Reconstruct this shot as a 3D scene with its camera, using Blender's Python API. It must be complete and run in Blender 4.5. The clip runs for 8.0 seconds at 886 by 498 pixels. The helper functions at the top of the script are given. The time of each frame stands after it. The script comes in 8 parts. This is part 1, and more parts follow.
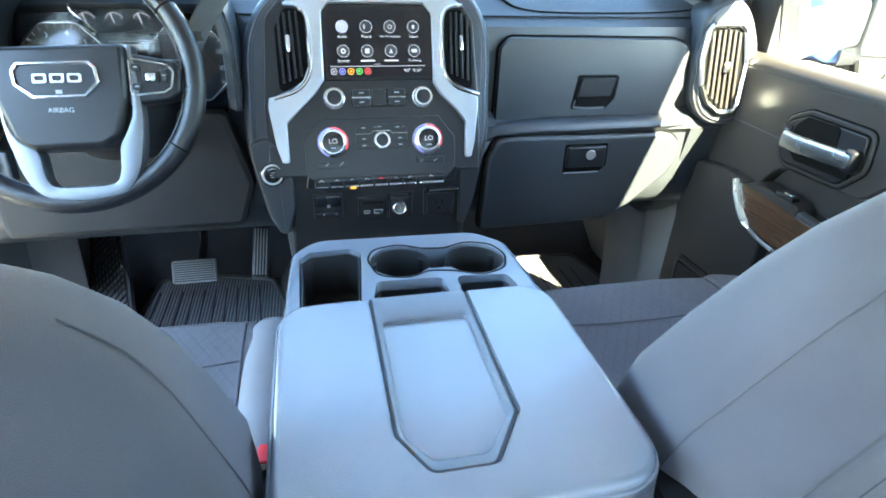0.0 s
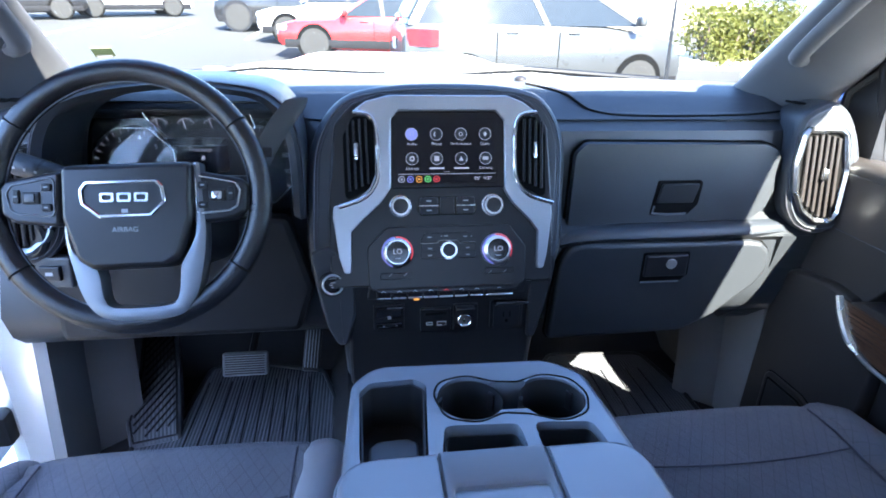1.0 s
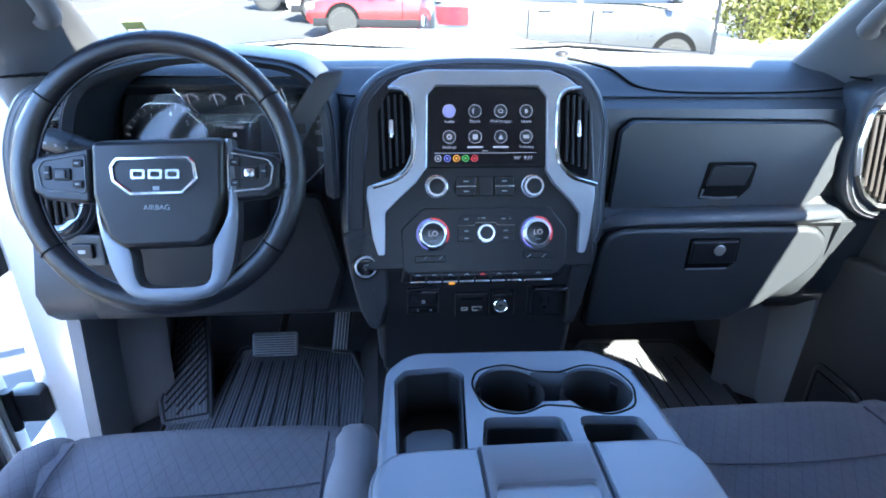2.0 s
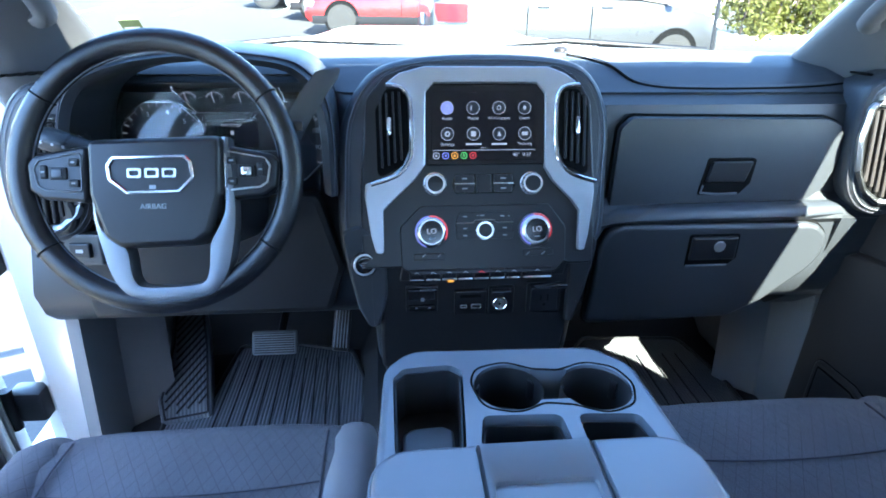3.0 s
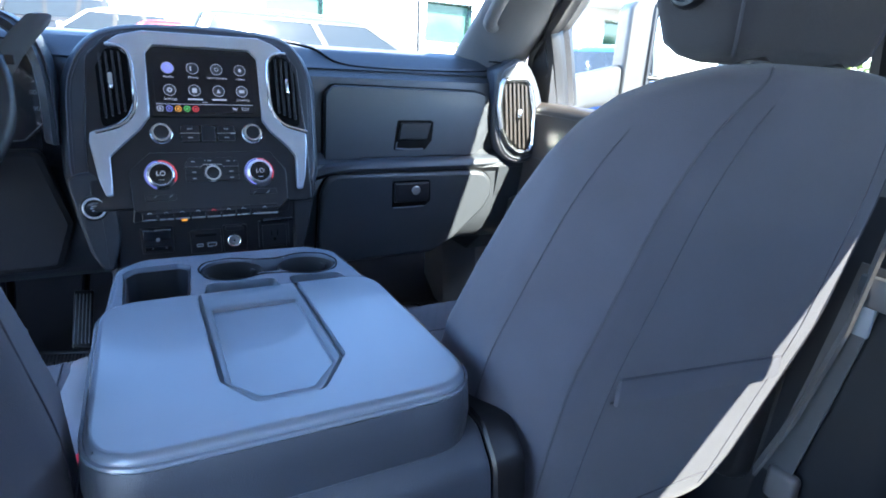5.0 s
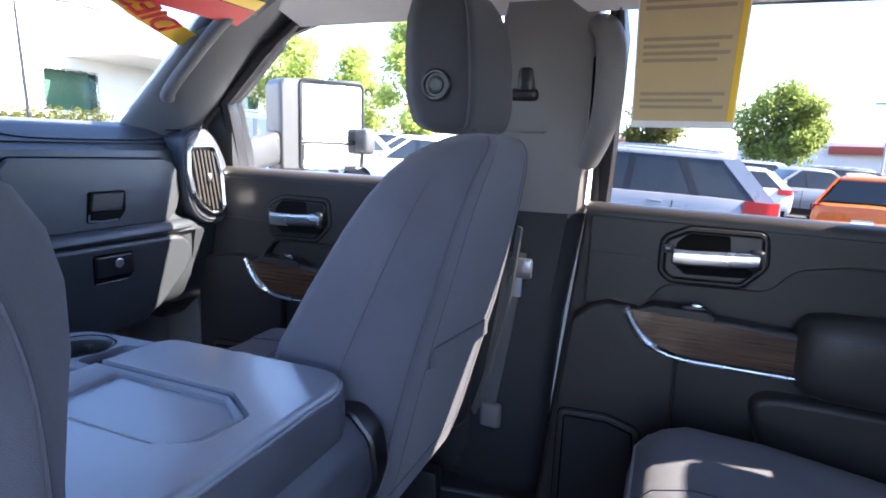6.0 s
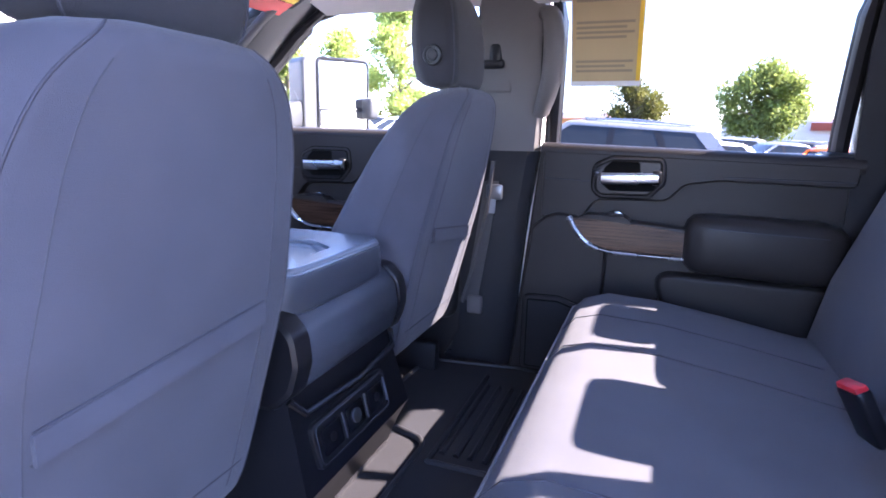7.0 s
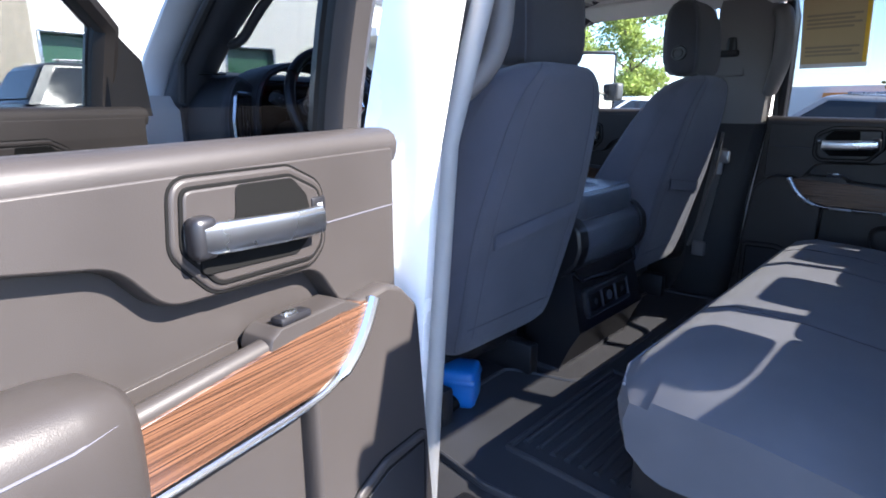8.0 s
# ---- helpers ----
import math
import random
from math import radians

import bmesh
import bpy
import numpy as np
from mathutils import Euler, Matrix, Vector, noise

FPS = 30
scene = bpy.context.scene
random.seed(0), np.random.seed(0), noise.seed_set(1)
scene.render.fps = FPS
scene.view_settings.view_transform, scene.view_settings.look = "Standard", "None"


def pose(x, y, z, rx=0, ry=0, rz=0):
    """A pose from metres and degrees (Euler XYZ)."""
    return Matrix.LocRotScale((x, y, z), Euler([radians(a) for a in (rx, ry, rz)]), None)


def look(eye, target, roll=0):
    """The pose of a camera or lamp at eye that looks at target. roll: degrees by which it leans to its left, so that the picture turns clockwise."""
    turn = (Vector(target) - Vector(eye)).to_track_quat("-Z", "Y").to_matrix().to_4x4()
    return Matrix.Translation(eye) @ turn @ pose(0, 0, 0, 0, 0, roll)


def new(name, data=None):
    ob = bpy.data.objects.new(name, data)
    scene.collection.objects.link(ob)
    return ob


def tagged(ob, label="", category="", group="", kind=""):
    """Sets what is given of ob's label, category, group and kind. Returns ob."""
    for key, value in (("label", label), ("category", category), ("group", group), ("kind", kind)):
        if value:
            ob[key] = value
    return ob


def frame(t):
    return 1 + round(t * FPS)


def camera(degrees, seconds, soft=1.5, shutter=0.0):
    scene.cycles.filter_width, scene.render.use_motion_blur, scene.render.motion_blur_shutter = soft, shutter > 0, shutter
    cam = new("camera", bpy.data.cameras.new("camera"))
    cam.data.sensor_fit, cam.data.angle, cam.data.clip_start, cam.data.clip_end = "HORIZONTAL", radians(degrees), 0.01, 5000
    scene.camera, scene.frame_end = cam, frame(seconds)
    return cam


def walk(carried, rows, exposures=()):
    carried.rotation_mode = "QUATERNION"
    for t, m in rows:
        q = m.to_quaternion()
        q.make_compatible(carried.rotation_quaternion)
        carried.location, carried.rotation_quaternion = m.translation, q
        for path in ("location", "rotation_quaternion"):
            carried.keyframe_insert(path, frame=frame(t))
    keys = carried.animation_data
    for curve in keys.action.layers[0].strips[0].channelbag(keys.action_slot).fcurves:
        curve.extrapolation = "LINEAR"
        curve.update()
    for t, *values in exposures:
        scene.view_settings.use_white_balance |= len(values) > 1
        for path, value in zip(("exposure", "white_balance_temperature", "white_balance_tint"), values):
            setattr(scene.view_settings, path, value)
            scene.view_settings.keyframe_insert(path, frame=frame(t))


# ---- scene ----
cam = camera(76.0, 8.0, soft=1.8)
PATH = [
    (0, (-0.117, -1.025, 1.775), (0.289, 0.684, 0.819), 2.0),
    (0.5, (-0.134, -0.953, 1.824), (0.221, 0.848, 1.03), 1.7),
    (1, (-0.138, -0.909, 1.83), (0.124, 0.917, 1.058), 1.4),
    (1.5, (-0.147, -0.882, 1.825), (0.057, 0.933, 1.01), 1.3),
    (2, (-0.153, -0.872, 1.816), (0.02, 0.939, 0.983), 1.1),
    (3.5, (-0.148, -0.869, 1.815), (0.032, 0.936, 0.972), 0.5),
    (4, (-0.145, -0.878, 1.818), (0.076, 0.931, 0.995), 0.5),
    (4.5, (-0.123, -1.033, 1.815), (0.251, 0.773, 1.042), 1.0),
    (4.8, (-0.103, -1.142, 1.73), (0.555, 0.616, 1.041), 2.2),
    (5, (-0.111, -1.163, 1.668), (0.791, 0.512, 1.05), 3.3),
    (5.2, (-0.163, -1.159, 1.621), (1.035, 0.35, 1.085), 3.7),
    (6.3, (-0.53, -1.087, 1.674), (1.347, -0.512, 1.29), 1.2),
    (6.5, (-0.586, -1.093, 1.656), (1.295, -0.546, 1.249), 1.0),
    (7, (-0.896, -1.262, 1.589), (0.938, -0.58, 1.176), 1.1),
    (7.5, (-1.203, -1.384, 1.558), (0.461, -0.371, 1.105), 1.6),
    (8, (-1.527, -1.476, 1.582), (-0.091, -0.168, 1.104), -0.1),
]
EXPOSURES = [(0.0, 6.3, 6700, -3), (0.5, 5.6, 6100, 5), (1.0, 5.15, 5600, 13), (3.5, 5.30, 5400, 3), (4.0, 5.28, 5400, 3), (4.5, 5.12, 5400, 4), (5.0, 5.08, 5500, 10), (6.3, 4.58, 5900, 22), (6.7, 4.62, 5700, 24), (7.0, 4.85, 5650, 34), (7.3, 5.22, 6050, 28), (7.5, 4.72, 6000, 28), (7.8, 3.7, 5650, 18), (8.0, 3.34, 5450, 17)]
walk(cam, [(t, look(eye, target, roll)) for t, eye, target, roll in PATH], EXPOSURES)

# ---- light: sun behind the truck and a little to its right, clear sky ----
SUN_AZ, SUN_EL = radians(15), radians(42)
world = bpy.data.worlds.new("sky")
scene.world = world
world.use_nodes = True
sky = world.node_tree.nodes.new("ShaderNodeTexSky")
sky.sky_type, sky.sun_disc = "NISHITA", False
sky.sun_elevation, sky.sun_rotation = SUN_EL, math.pi - SUN_AZ
sky.air_density, sky.dust_density, sky.ozone_density = 0.9, 0.4, 1.0
world.node_tree.links.new(sky.outputs[0], world.node_tree.nodes["Background"].inputs[0])
world.node_tree.nodes["Background"].inputs[1].default_value = 0.088
sun = new("sun", bpy.data.lights.new("sun", "SUN"))
sun.data.energy, sun.data.angle, sun.data.color = 4.4, radians(0.5), (1.0, 0.86, 0.63)
sun.matrix_world = look((math.sin(SUN_AZ) * math.cos(SUN_EL) * 60, -math.cos(SUN_AZ) * math.cos(SUN_EL) * 60, math.sin(SUN_EL) * 60), (0, 0, 0))


# ---- materials ----
def mat(name, color, rough=0.5, metal=0.0, spec=0.5, coat=0.0, sheen=0.0, var=0.25, vscale=6.0, grain=0.0, gscale=400.0, second=None, rvar=0.08, emit=None):
    """A principled material with blotchy wear at one scale and fine grain relief at another."""
    m = bpy.data.materials.new(name)
    m.use_nodes = True
    nt, b = m.node_tree, m.node_tree.nodes["Principled BSDF"]
    b.inputs["Roughness"].default_value, b.inputs["Metallic"].default_value = rough, metal
    b.inputs["Specular IOR Level"].default_value = spec
    b.inputs["Coat Weight"].default_value, b.inputs["Coat Roughness"].default_value = coat, 0.08
    b.inputs["Sheen Weight"].default_value = sheen
    b.inputs["Base Color"].default_value = (*color, 1)
    co = nt.nodes.new("ShaderNodeTexCoord")
    n1 = nt.nodes.new("ShaderNodeTexNoise")
    n1.inputs["Scale"].default_value, n1.inputs["Detail"].default_value = vscale, 5
    nt.links.new(co.outputs["Object"], n1.inputs["Vector"])
    if var:
        mix = nt.nodes.new("ShaderNodeMix")
        mix.data_type = "RGBA"
        two = second or tuple(c * (1 + 1.6 * var) for c in color)
        mix.inputs[6].default_value = (*(c * (1 - var) for c in color), 1)
        mix.inputs[7].default_value = (*two, 1)
        nt.links.new(n1.outputs[0], mix.inputs[0])
        nt.links.new(mix.outputs[2], b.inputs["Base Color"])
    if rvar:
        mr = nt.nodes.new("ShaderNodeMapRange")
        mr.inputs[3].default_value, mr.inputs[4].default_value = max(rough - rvar, 0.02), min(rough + rvar, 1)
        nt.links.new(n1.outputs[0], mr.inputs[0])
        nt.links.new(mr.outputs[0], b.inputs["Roughness"])
    if grain:
        n2 = nt.nodes.new("ShaderNodeTexNoise")
        n2.inputs["Scale"].default_value, n2.inputs["Detail"].default_value = gscale, 3
        nt.links.new(co.outputs["Object"], n2.inputs["Vector"])
        bu = nt.nodes.new("ShaderNodeBump")
        bu.inputs["Strength"].default_value, bu.inputs["Distance"].default_value = grain, 0.002
        nt.links.new(n2.outputs[0], bu.inputs["Height"])
        nt.links.new(bu.outputs[0], b.inputs["Normal"])
    if emit:
        b.inputs["Emission Color"].default_value = (*emit[:3], 1)
        b.inputs["Emission Strength"].default_value = emit[3]
    return m


def weave(name, color, scale=700.0, strength=0.5, second=None):
    """Woven seat cloth: fine crossed threads over soft blotches."""
    m = mat(name, color, 0.92, spec=0.2, sheen=0.12, var=0.2, vscale=9, second=second)
    nt = m.node_tree
    co = next(n for n in nt.nodes if n.bl_idname == "ShaderNodeTexCoord")
    ch = nt.nodes.new("ShaderNodeTexVoronoi")
    ch.inputs["Scale"].default_value = scale
    nt.links.new(co.outputs["Object"], ch.inputs["Vector"])
    bu = nt.nodes.new("ShaderNodeBump")
    bu.inputs["Strength"].default_value, bu.inputs["Distance"].default_value = strength, 0.0015
    nt.links.new(ch.outputs["Distance"], bu.inputs["Height"])
    nt.links.new(bu.outputs[0], nt.nodes["Principled BSDF"].inputs["Normal"])
    return m


def streaks(name, dark, light, axis_scale, rough=0.25, coat=0.6):
    """Long-grained wood under clear lacquer."""
    m = mat(name, dark, rough, coat=coat, var=0)
    nt = m.node_tree
    co = next(n for n in nt.nodes if n.bl_idname == "ShaderNodeTexCoord")
    mp = nt.nodes.new("ShaderNodeMapping")
    mp.inputs["Scale"].default_value = axis_scale
    nt.links.new(co.outputs["Object"], mp.inputs["Vector"])
    n = nt.nodes.new("ShaderNodeTexNoise")
    n.inputs["Scale"].default_value, n.inputs["Detail"].default_value = 1.0, 6
    nt.links.new(mp.outputs[0], n.inputs["Vector"])
    r = nt.nodes.new("ShaderNodeValToRGB")
    r.color_ramp.elements[0].position, r.color_ramp.elements[1].position = 0.38, 0.62
    r.color_ramp.elements[0].color, r.color_ramp.elements[1].color = (*dark, 1), (*light, 1)
    nt.links.new(n.outputs[0], r.inputs[0])
    nt.links.new(r.outputs[0], nt.nodes["Principled BSDF"].inputs["Base Color"])
    return m


def clear(name, tint, gloss=1.0):
    """Thin glass: see-through, with Fresnel gloss."""
    m = bpy.data.materials.new(name)
    m.use_nodes = True
    nt = m.node_tree
    nt.nodes.clear()
    out, mix = nt.nodes.new("ShaderNodeOutputMaterial"), nt.nodes.new("ShaderNodeMixShader")
    tr, gl, lw = nt.nodes.new("ShaderNodeBsdfTransparent"), nt.nodes.new("ShaderNodeBsdfGlossy"), nt.nodes.new("ShaderNodeLayerWeight")
    tr.inputs[0].default_value = (*tint, 1)
    gl.inputs["Roughness"].default_value = 0.02
    gl.inputs[0].default_value = (gloss, gloss, gloss, 1)
    lw.inputs[0].default_value = 0.5
    pw, ml = nt.nodes.new("ShaderNodeMath"), nt.nodes.new("ShaderNodeMath")
    pw.operation, ml.operation = "POWER", "MULTIPLY_ADD"
    pw.inputs[1].default_value, ml.inputs[1].default_value, ml.inputs[2].default_value = 5.0, 0.75, 0.04
    nt.links.new(lw.outputs["Facing"], pw.inputs[0])
    nt.links.new(pw.outputs[0], ml.inputs[0])
    nt.links.new(ml.outputs[0], mix.inputs[0])
    nt.links.new(tr.outputs[0], mix.inputs[1])
    nt.links.new(gl.outputs[0], mix.inputs[2])
    nt.links.new(mix.outputs[0], out.inputs[0])
    return m


DASH = mat("moulded_dash_plastic", (0.024, 0.027, 0.032), 0.38, grain=0.35, gscale=900, vscale=3)
PAD = mat("soft_dash_pad", (0.022, 0.026, 0.033), 0.40, grain=0.3, gscale=700, vscale=3)
LOWER = mat("hard_black_plastic", (0.012, 0.012, 0.014), 0.46, spec=0.3, grain=0.4, gscale=800, vscale=4)
DOORP = mat("door_panel_plastic", (0.025, 0.0222, 0.0215), 0.42, spec=0.28, grain=0.14, gscale=900, vscale=4)
GLOSS = mat("piano_black", (0.009, 0.009, 0.011), 0.20, var=0.1, rvar=0.03)
SATIN = mat("satin_black", (0.009, 0.009, 0.011), 0.36, spec=0.4, var=0.15)
# near-black for joints and slots; on flat sheets it paints recess shade
GAP = mat("joint_black_and_recess_shade", (0.005, 0.005, 0.005), 0.8, spec=0.05, var=0.1)
KNOB = mat("dark_satin_metal", (0.66, 0.67, 0.69), 0.25, metal=0.95, var=0.08)
SILVER = mat("brushed_silver_plastic", (0.40, 0.42, 0.46), 0.36, metal=0.8, var=0.08, vscale=12)
CHROME = mat("chrome", (0.70, 0.71, 0.73), 0.14, metal=1.0, var=0.05, rvar=0.04)
ALUM = mat("pale_aluminium", (0.62, 0.63, 0.66), 0.38, metal=0.35, var=0.05)
SPOKE = mat("dark_satin_silver", (0.175, 0.185, 0.205), 0.36, metal=0.8, var=0.08, vscale=12)
CHROMESAT = mat("satin_chrome", (0.55, 0.57, 0.59), 0.27, metal=1.0, var=0.05)
# console top vinyl: the sky's sheen is put into its pale blue base
VINYL = mat("vinyl_with_sky_sheen", (0.150, 0.175, 0.215), 0.25, coat=0.3, spec=1.0, grain=0.18, gscale=900, vscale=4, rvar=0.03, var=0.12)
# the same vinyl darkened, for the shaded sides and rear
SHADEVINYL = mat("vinyl_side_shade", (0.050, 0.056, 0.070), 0.32, spec=0.6, grain=0.35, gscale=900, vscale=4)
LEATHER = mat("worn_leather", (0.008, 0.008, 0.010), 0.24, grain=0.35, gscale=600, vscale=10)
CLOTH = weave("dark_woven_cloth", (0.034, 0.034, 0.039), 1100, 0.35)
INSERT = weave("dotted_seat_insert", (0.112, 0.112, 0.130), 800, 0.7)
# pale base again carries sky sheen, as on the console top
TRAY = mat("moulded_tray_plastic", (0.10, 0.117, 0.145), 0.32, spec=0.9, grain=0.2, gscale=900, rvar=0.04)
# black of the added liners that shade the insides of cups and bins
LINER = mat("bin_shade_liner", (0.020, 0.022, 0.026), 0.40, spec=0.5, var=0.15)
BOLSTER = weave("grey_bolster_cloth", (0.20, 0.20, 0.22), 1200, 0.3)
# seat cloth lightened for the bench, with the open door's light in it
LITBENCH = weave("seat_cloth_lit_bench", (0.090, 0.091, 0.103), 1000, 0.35)
# seat cloth lightened likewise for the door-lit backs of the front seats
LITBACK = weave("seat_cloth_lit_back", (0.068, 0.069, 0.086), 1200, 0.3)
def quilt(m, pitch=0.021, lean=0.62):
    """Diamond quilting: two families of sunk stitch lines across the cloth."""
    nt = m.node_tree
    co = next(n for n in nt.nodes if n.bl_idname == "ShaderNodeTexCoord")
    bump = next(n for n in nt.nodes if n.bl_idname == "ShaderNodeBump")
    sp = nt.nodes.new("ShaderNodeSeparateXYZ")
    nt.links.new(co.outputs["Object"], sp.inputs[0])

    def op(kind, a, b):
        n = nt.nodes.new("ShaderNodeMath")
        n.operation = kind
        for i, v in enumerate((a, b)):
            if isinstance(v, (int, float)):
                n.inputs[i].default_value = v
            else:
                nt.links.new(v, n.inputs[i])
        return n.outputs[0]
    lines = []
    for sg in (1, -1):
        d = op("ADD", op("MULTIPLY", sp.outputs[0], 1 / pitch), op("MULTIPLY", sp.outputs[1], sg * lean / pitch))
        lines.append(op("LESS_THAN", op("PINGPONG", d, 0.5), 0.045))
    line = op("MAXIMUM", *lines)
    b = nt.nodes["Principled BSDF"]
    mix = nt.nodes.new("ShaderNodeMix")
    mix.data_type = "RGBA"
    nt.links.new(op("MULTIPLY", line, 0.26), mix.inputs[0])
    nt.links.new(b.inputs["Base Color"].links[0].from_socket, mix.inputs[6])
    mix.inputs[7].default_value = (0.012, 0.012, 0.016, 1)
    nt.links.new(mix.outputs[2], b.inputs["Base Color"])
    nt.links.new(op("SUBTRACT", bump.inputs["Height"].links[0].from_socket, op("MULTIPLY", line, 0.8)), bump.inputs["Height"])


quilt(INSERT)


def ribbed(m, pitch=0.0085):
    """Fine moulded ridges running fore and aft."""
    nt = m.node_tree
    co = next(n for n in nt.nodes if n.bl_idname == "ShaderNodeTexCoord")
    wv = nt.nodes.new("ShaderNodeTexWave")
    wv.bands_direction = "X"
    wv.inputs["Scale"].default_value = 0.314 / pitch
    wv.inputs["Distortion"].default_value = 0.0
    nt.links.new(co.outputs["Object"], wv.inputs["Vector"])
    bu = nt.nodes.new("ShaderNodeBump")
    bu.inputs["Strength"].default_value, bu.inputs["Distance"].default_value = 0.6, 0.003
    nt.links.new(wv.outputs[1], bu.inputs["Height"])
    nt.links.new(bu.outputs[0], nt.nodes["Principled BSDF"].inputs["Normal"])


MATTREAD = mat("ridged_mat_rubber", (0.11, 0.113, 0.125), 0.36, var=0.2)
ribbed(MATTREAD)
STITCH = mat("stitching_thread", (0.10, 0.11, 0.13), 0.8, var=0.1)
SEAM = mat("seam_shadow_thread", (0.050, 0.050, 0.063), 0.9, var=0.1)
RUBBER = mat("black_rubber_mat", (0.036, 0.036, 0.039), 0.40, spec=0.22, grain=0.2, gscale=300)
CARPET = mat("black_carpet", (0.035, 0.034, 0.036), 0.95, grain=0.8, gscale=900, spec=0.1)
HEADLINER = mat("grey_headliner_cloth", (0.58, 0.57, 0.55), 0.9, grain=0.3, gscale=900, var=0.06)
PILLAR = mat("grey_pillar_plastic", (0.075, 0.08, 0.09), 0.55, grain=0.3, gscale=900, var=0.1)
BPILLAR = mat("taupe_pillar_plastic", (0.12, 0.110, 0.104), 0.55, grain=0.3, gscale=900, var=0.1)
# scuffed plastic, its grey raised to hold light from the sunlit jamb
KICK = mat("kick_plastic_lit_grey", (0.21, 0.205, 0.21), 0.5, grain=0.3, gscale=700, var=0.15)
WHITE = mat("white_car_paint", (0.80, 0.80, 0.79), 0.25, coat=0.8, var=0.03)
SEAL = mat("door_seal_rubber", (0.03, 0.03, 0.03), 0.6, var=0.2)
GREYSEAL = mat("grey_weatherstrip", (0.20, 0.195, 0.19), 0.6, var=0.15)
WOOD = streaks("walnut_veneer", (0.022, 0.011, 0.007), (0.098, 0.049, 0.027), (14, 3.0, 900))
GLASS = clear("window_glass", (0.62, 0.65, 0.65))
WGLASS = clear("windscreen_glass", (0.37, 0.395, 0.40), 0.5)
RGLASS = clear("rear_privacy_glass", (0.58, 0.59, 0.60), 0.5)     # seen through both faces of the pane
TINT = clear("privacy_glass", (0.25, 0.26, 0.265), 0.5)
MIRROR = mat("mirror_glass", (0.50, 0.52, 0.54), 0.02, metal=1.0, var=0, rvar=0)
BELT = weave("seat_belt_webbing", (0.085, 0.08, 0.078), 900, 0.4)
RED = mat("red_buckle_plastic", (0.55, 0.02, 0.03), 0.4, var=0.1)
BLUE = mat("blue_plastic", (0.015, 0.10, 0.32), 0.4, var=0.2)
STEEL = mat("bare_steel", (0.45, 0.44, 0.42), 0.4, metal=1.0, var=0.2)
SCREEN = mat("screen_glass", (0.006, 0.006, 0.009), 0.07, var=0, rvar=0)
UI = mat("screen_symbols", (0.12, 0.12, 0.14), 0.5, var=0, emit=(0.75, 0.78, 0.9, 0.014))
UIBLUE = mat("screen_blue", (0.1, 0.1, 0.3), 0.5, var=0, emit=(0.25, 0.27, 0.75, 0.022))
UIRED = mat("screen_red", (0.3, 0.02, 0.02), 0.5, var=0, emit=(0.9, 0.08, 0.1, 0.022))
UIGREEN = mat("screen_green", (0.05, 0.3, 0.05), 0.5, var=0, emit=(0.2, 0.6, 0.15, 0.022))
UIAMBER = mat("amber_symbol", (0.25, 0.11, 0.01), 0.5, var=0, emit=(1.0, 0.42, 0.05, 0.03))
MARK = mat("white_marking", (0.30, 0.30, 0.32), 0.5, var=0.05)
DIM = mat("grey_marking", (0.22, 0.23, 0.25), 0.5, var=0.05)
YELLOW = mat("yellow_vinyl", (0.80, 0.52, 0.03), 0.5, var=0.08)
REDVINYL = mat("red_vinyl", (0.55, 0.03, 0.03), 0.5, var=0.08)
TANPAPER = mat("tan_paper", (0.50, 0.38, 0.20), 0.8, var=0.08)
WPAPER = mat("white_paper", (0.75, 0.74, 0.72), 0.8, var=0.05)
TREAD = mat("tyre_rubber", (0.02, 0.02, 0.02), 0.8, grain=0.4, gscale=60)
ALLOY = mat("alloy_wheel", (0.55, 0.56, 0.57), 0.3, metal=0.9, var=0.1)
CARGLASS = mat("dark_car_glass", (0.02, 0.025, 0.03), 0.05, var=0.1, rvar=0.02)
TAIL = mat("red_lamp_lens", (0.45, 0.01, 0.015), 0.1, coat=0.8, var=0.1)
HEADL = mat("clear_lamp_lens", (0.6, 0.62, 0.64), 0.08, var=0.1, coat=0.8)
ASPHALT = mat("asphalt", (0.042, 0.042, 0.041), 0.9, grain=0.6, gscale=60, vscale=0.35, var=0.2)
CONCRETE = mat("pale_concrete", (0.42, 0.41, 0.39), 0.85, grain=0.4, gscale=40, vscale=0.8)
RENDERW = mat("white_render", (0.78, 0.77, 0.74), 0.85, grain=0.3, gscale=30, vscale=0.4, var=0.06)
STONE = mat("stacked_stone", (0.36, 0.32, 0.26), 0.9, grain=0.8, gscale=14, vscale=5, var=0.4)
GREENGLASS = mat("green_tinted_glass", (0.05, 0.12, 0.08), 0.06, var=0.1, rvar=0.02)
BARK = mat("bark", (0.10, 0.075, 0.055), 0.9, grain=0.8, gscale=30)
LEAF = mat("green_leaves", (0.24, 0.30, 0.075), 0.6, var=0.45, vscale=1.2)
LEAFD = mat("darker_green_leaves", (0.20, 0.26, 0.065), 0.6, var=0.45, vscale=1.2)
LEAFY = mat("yellow_green_leaves", (0.13, 0.135, 0.028), 0.6, var=0.4, vscale=1.2)
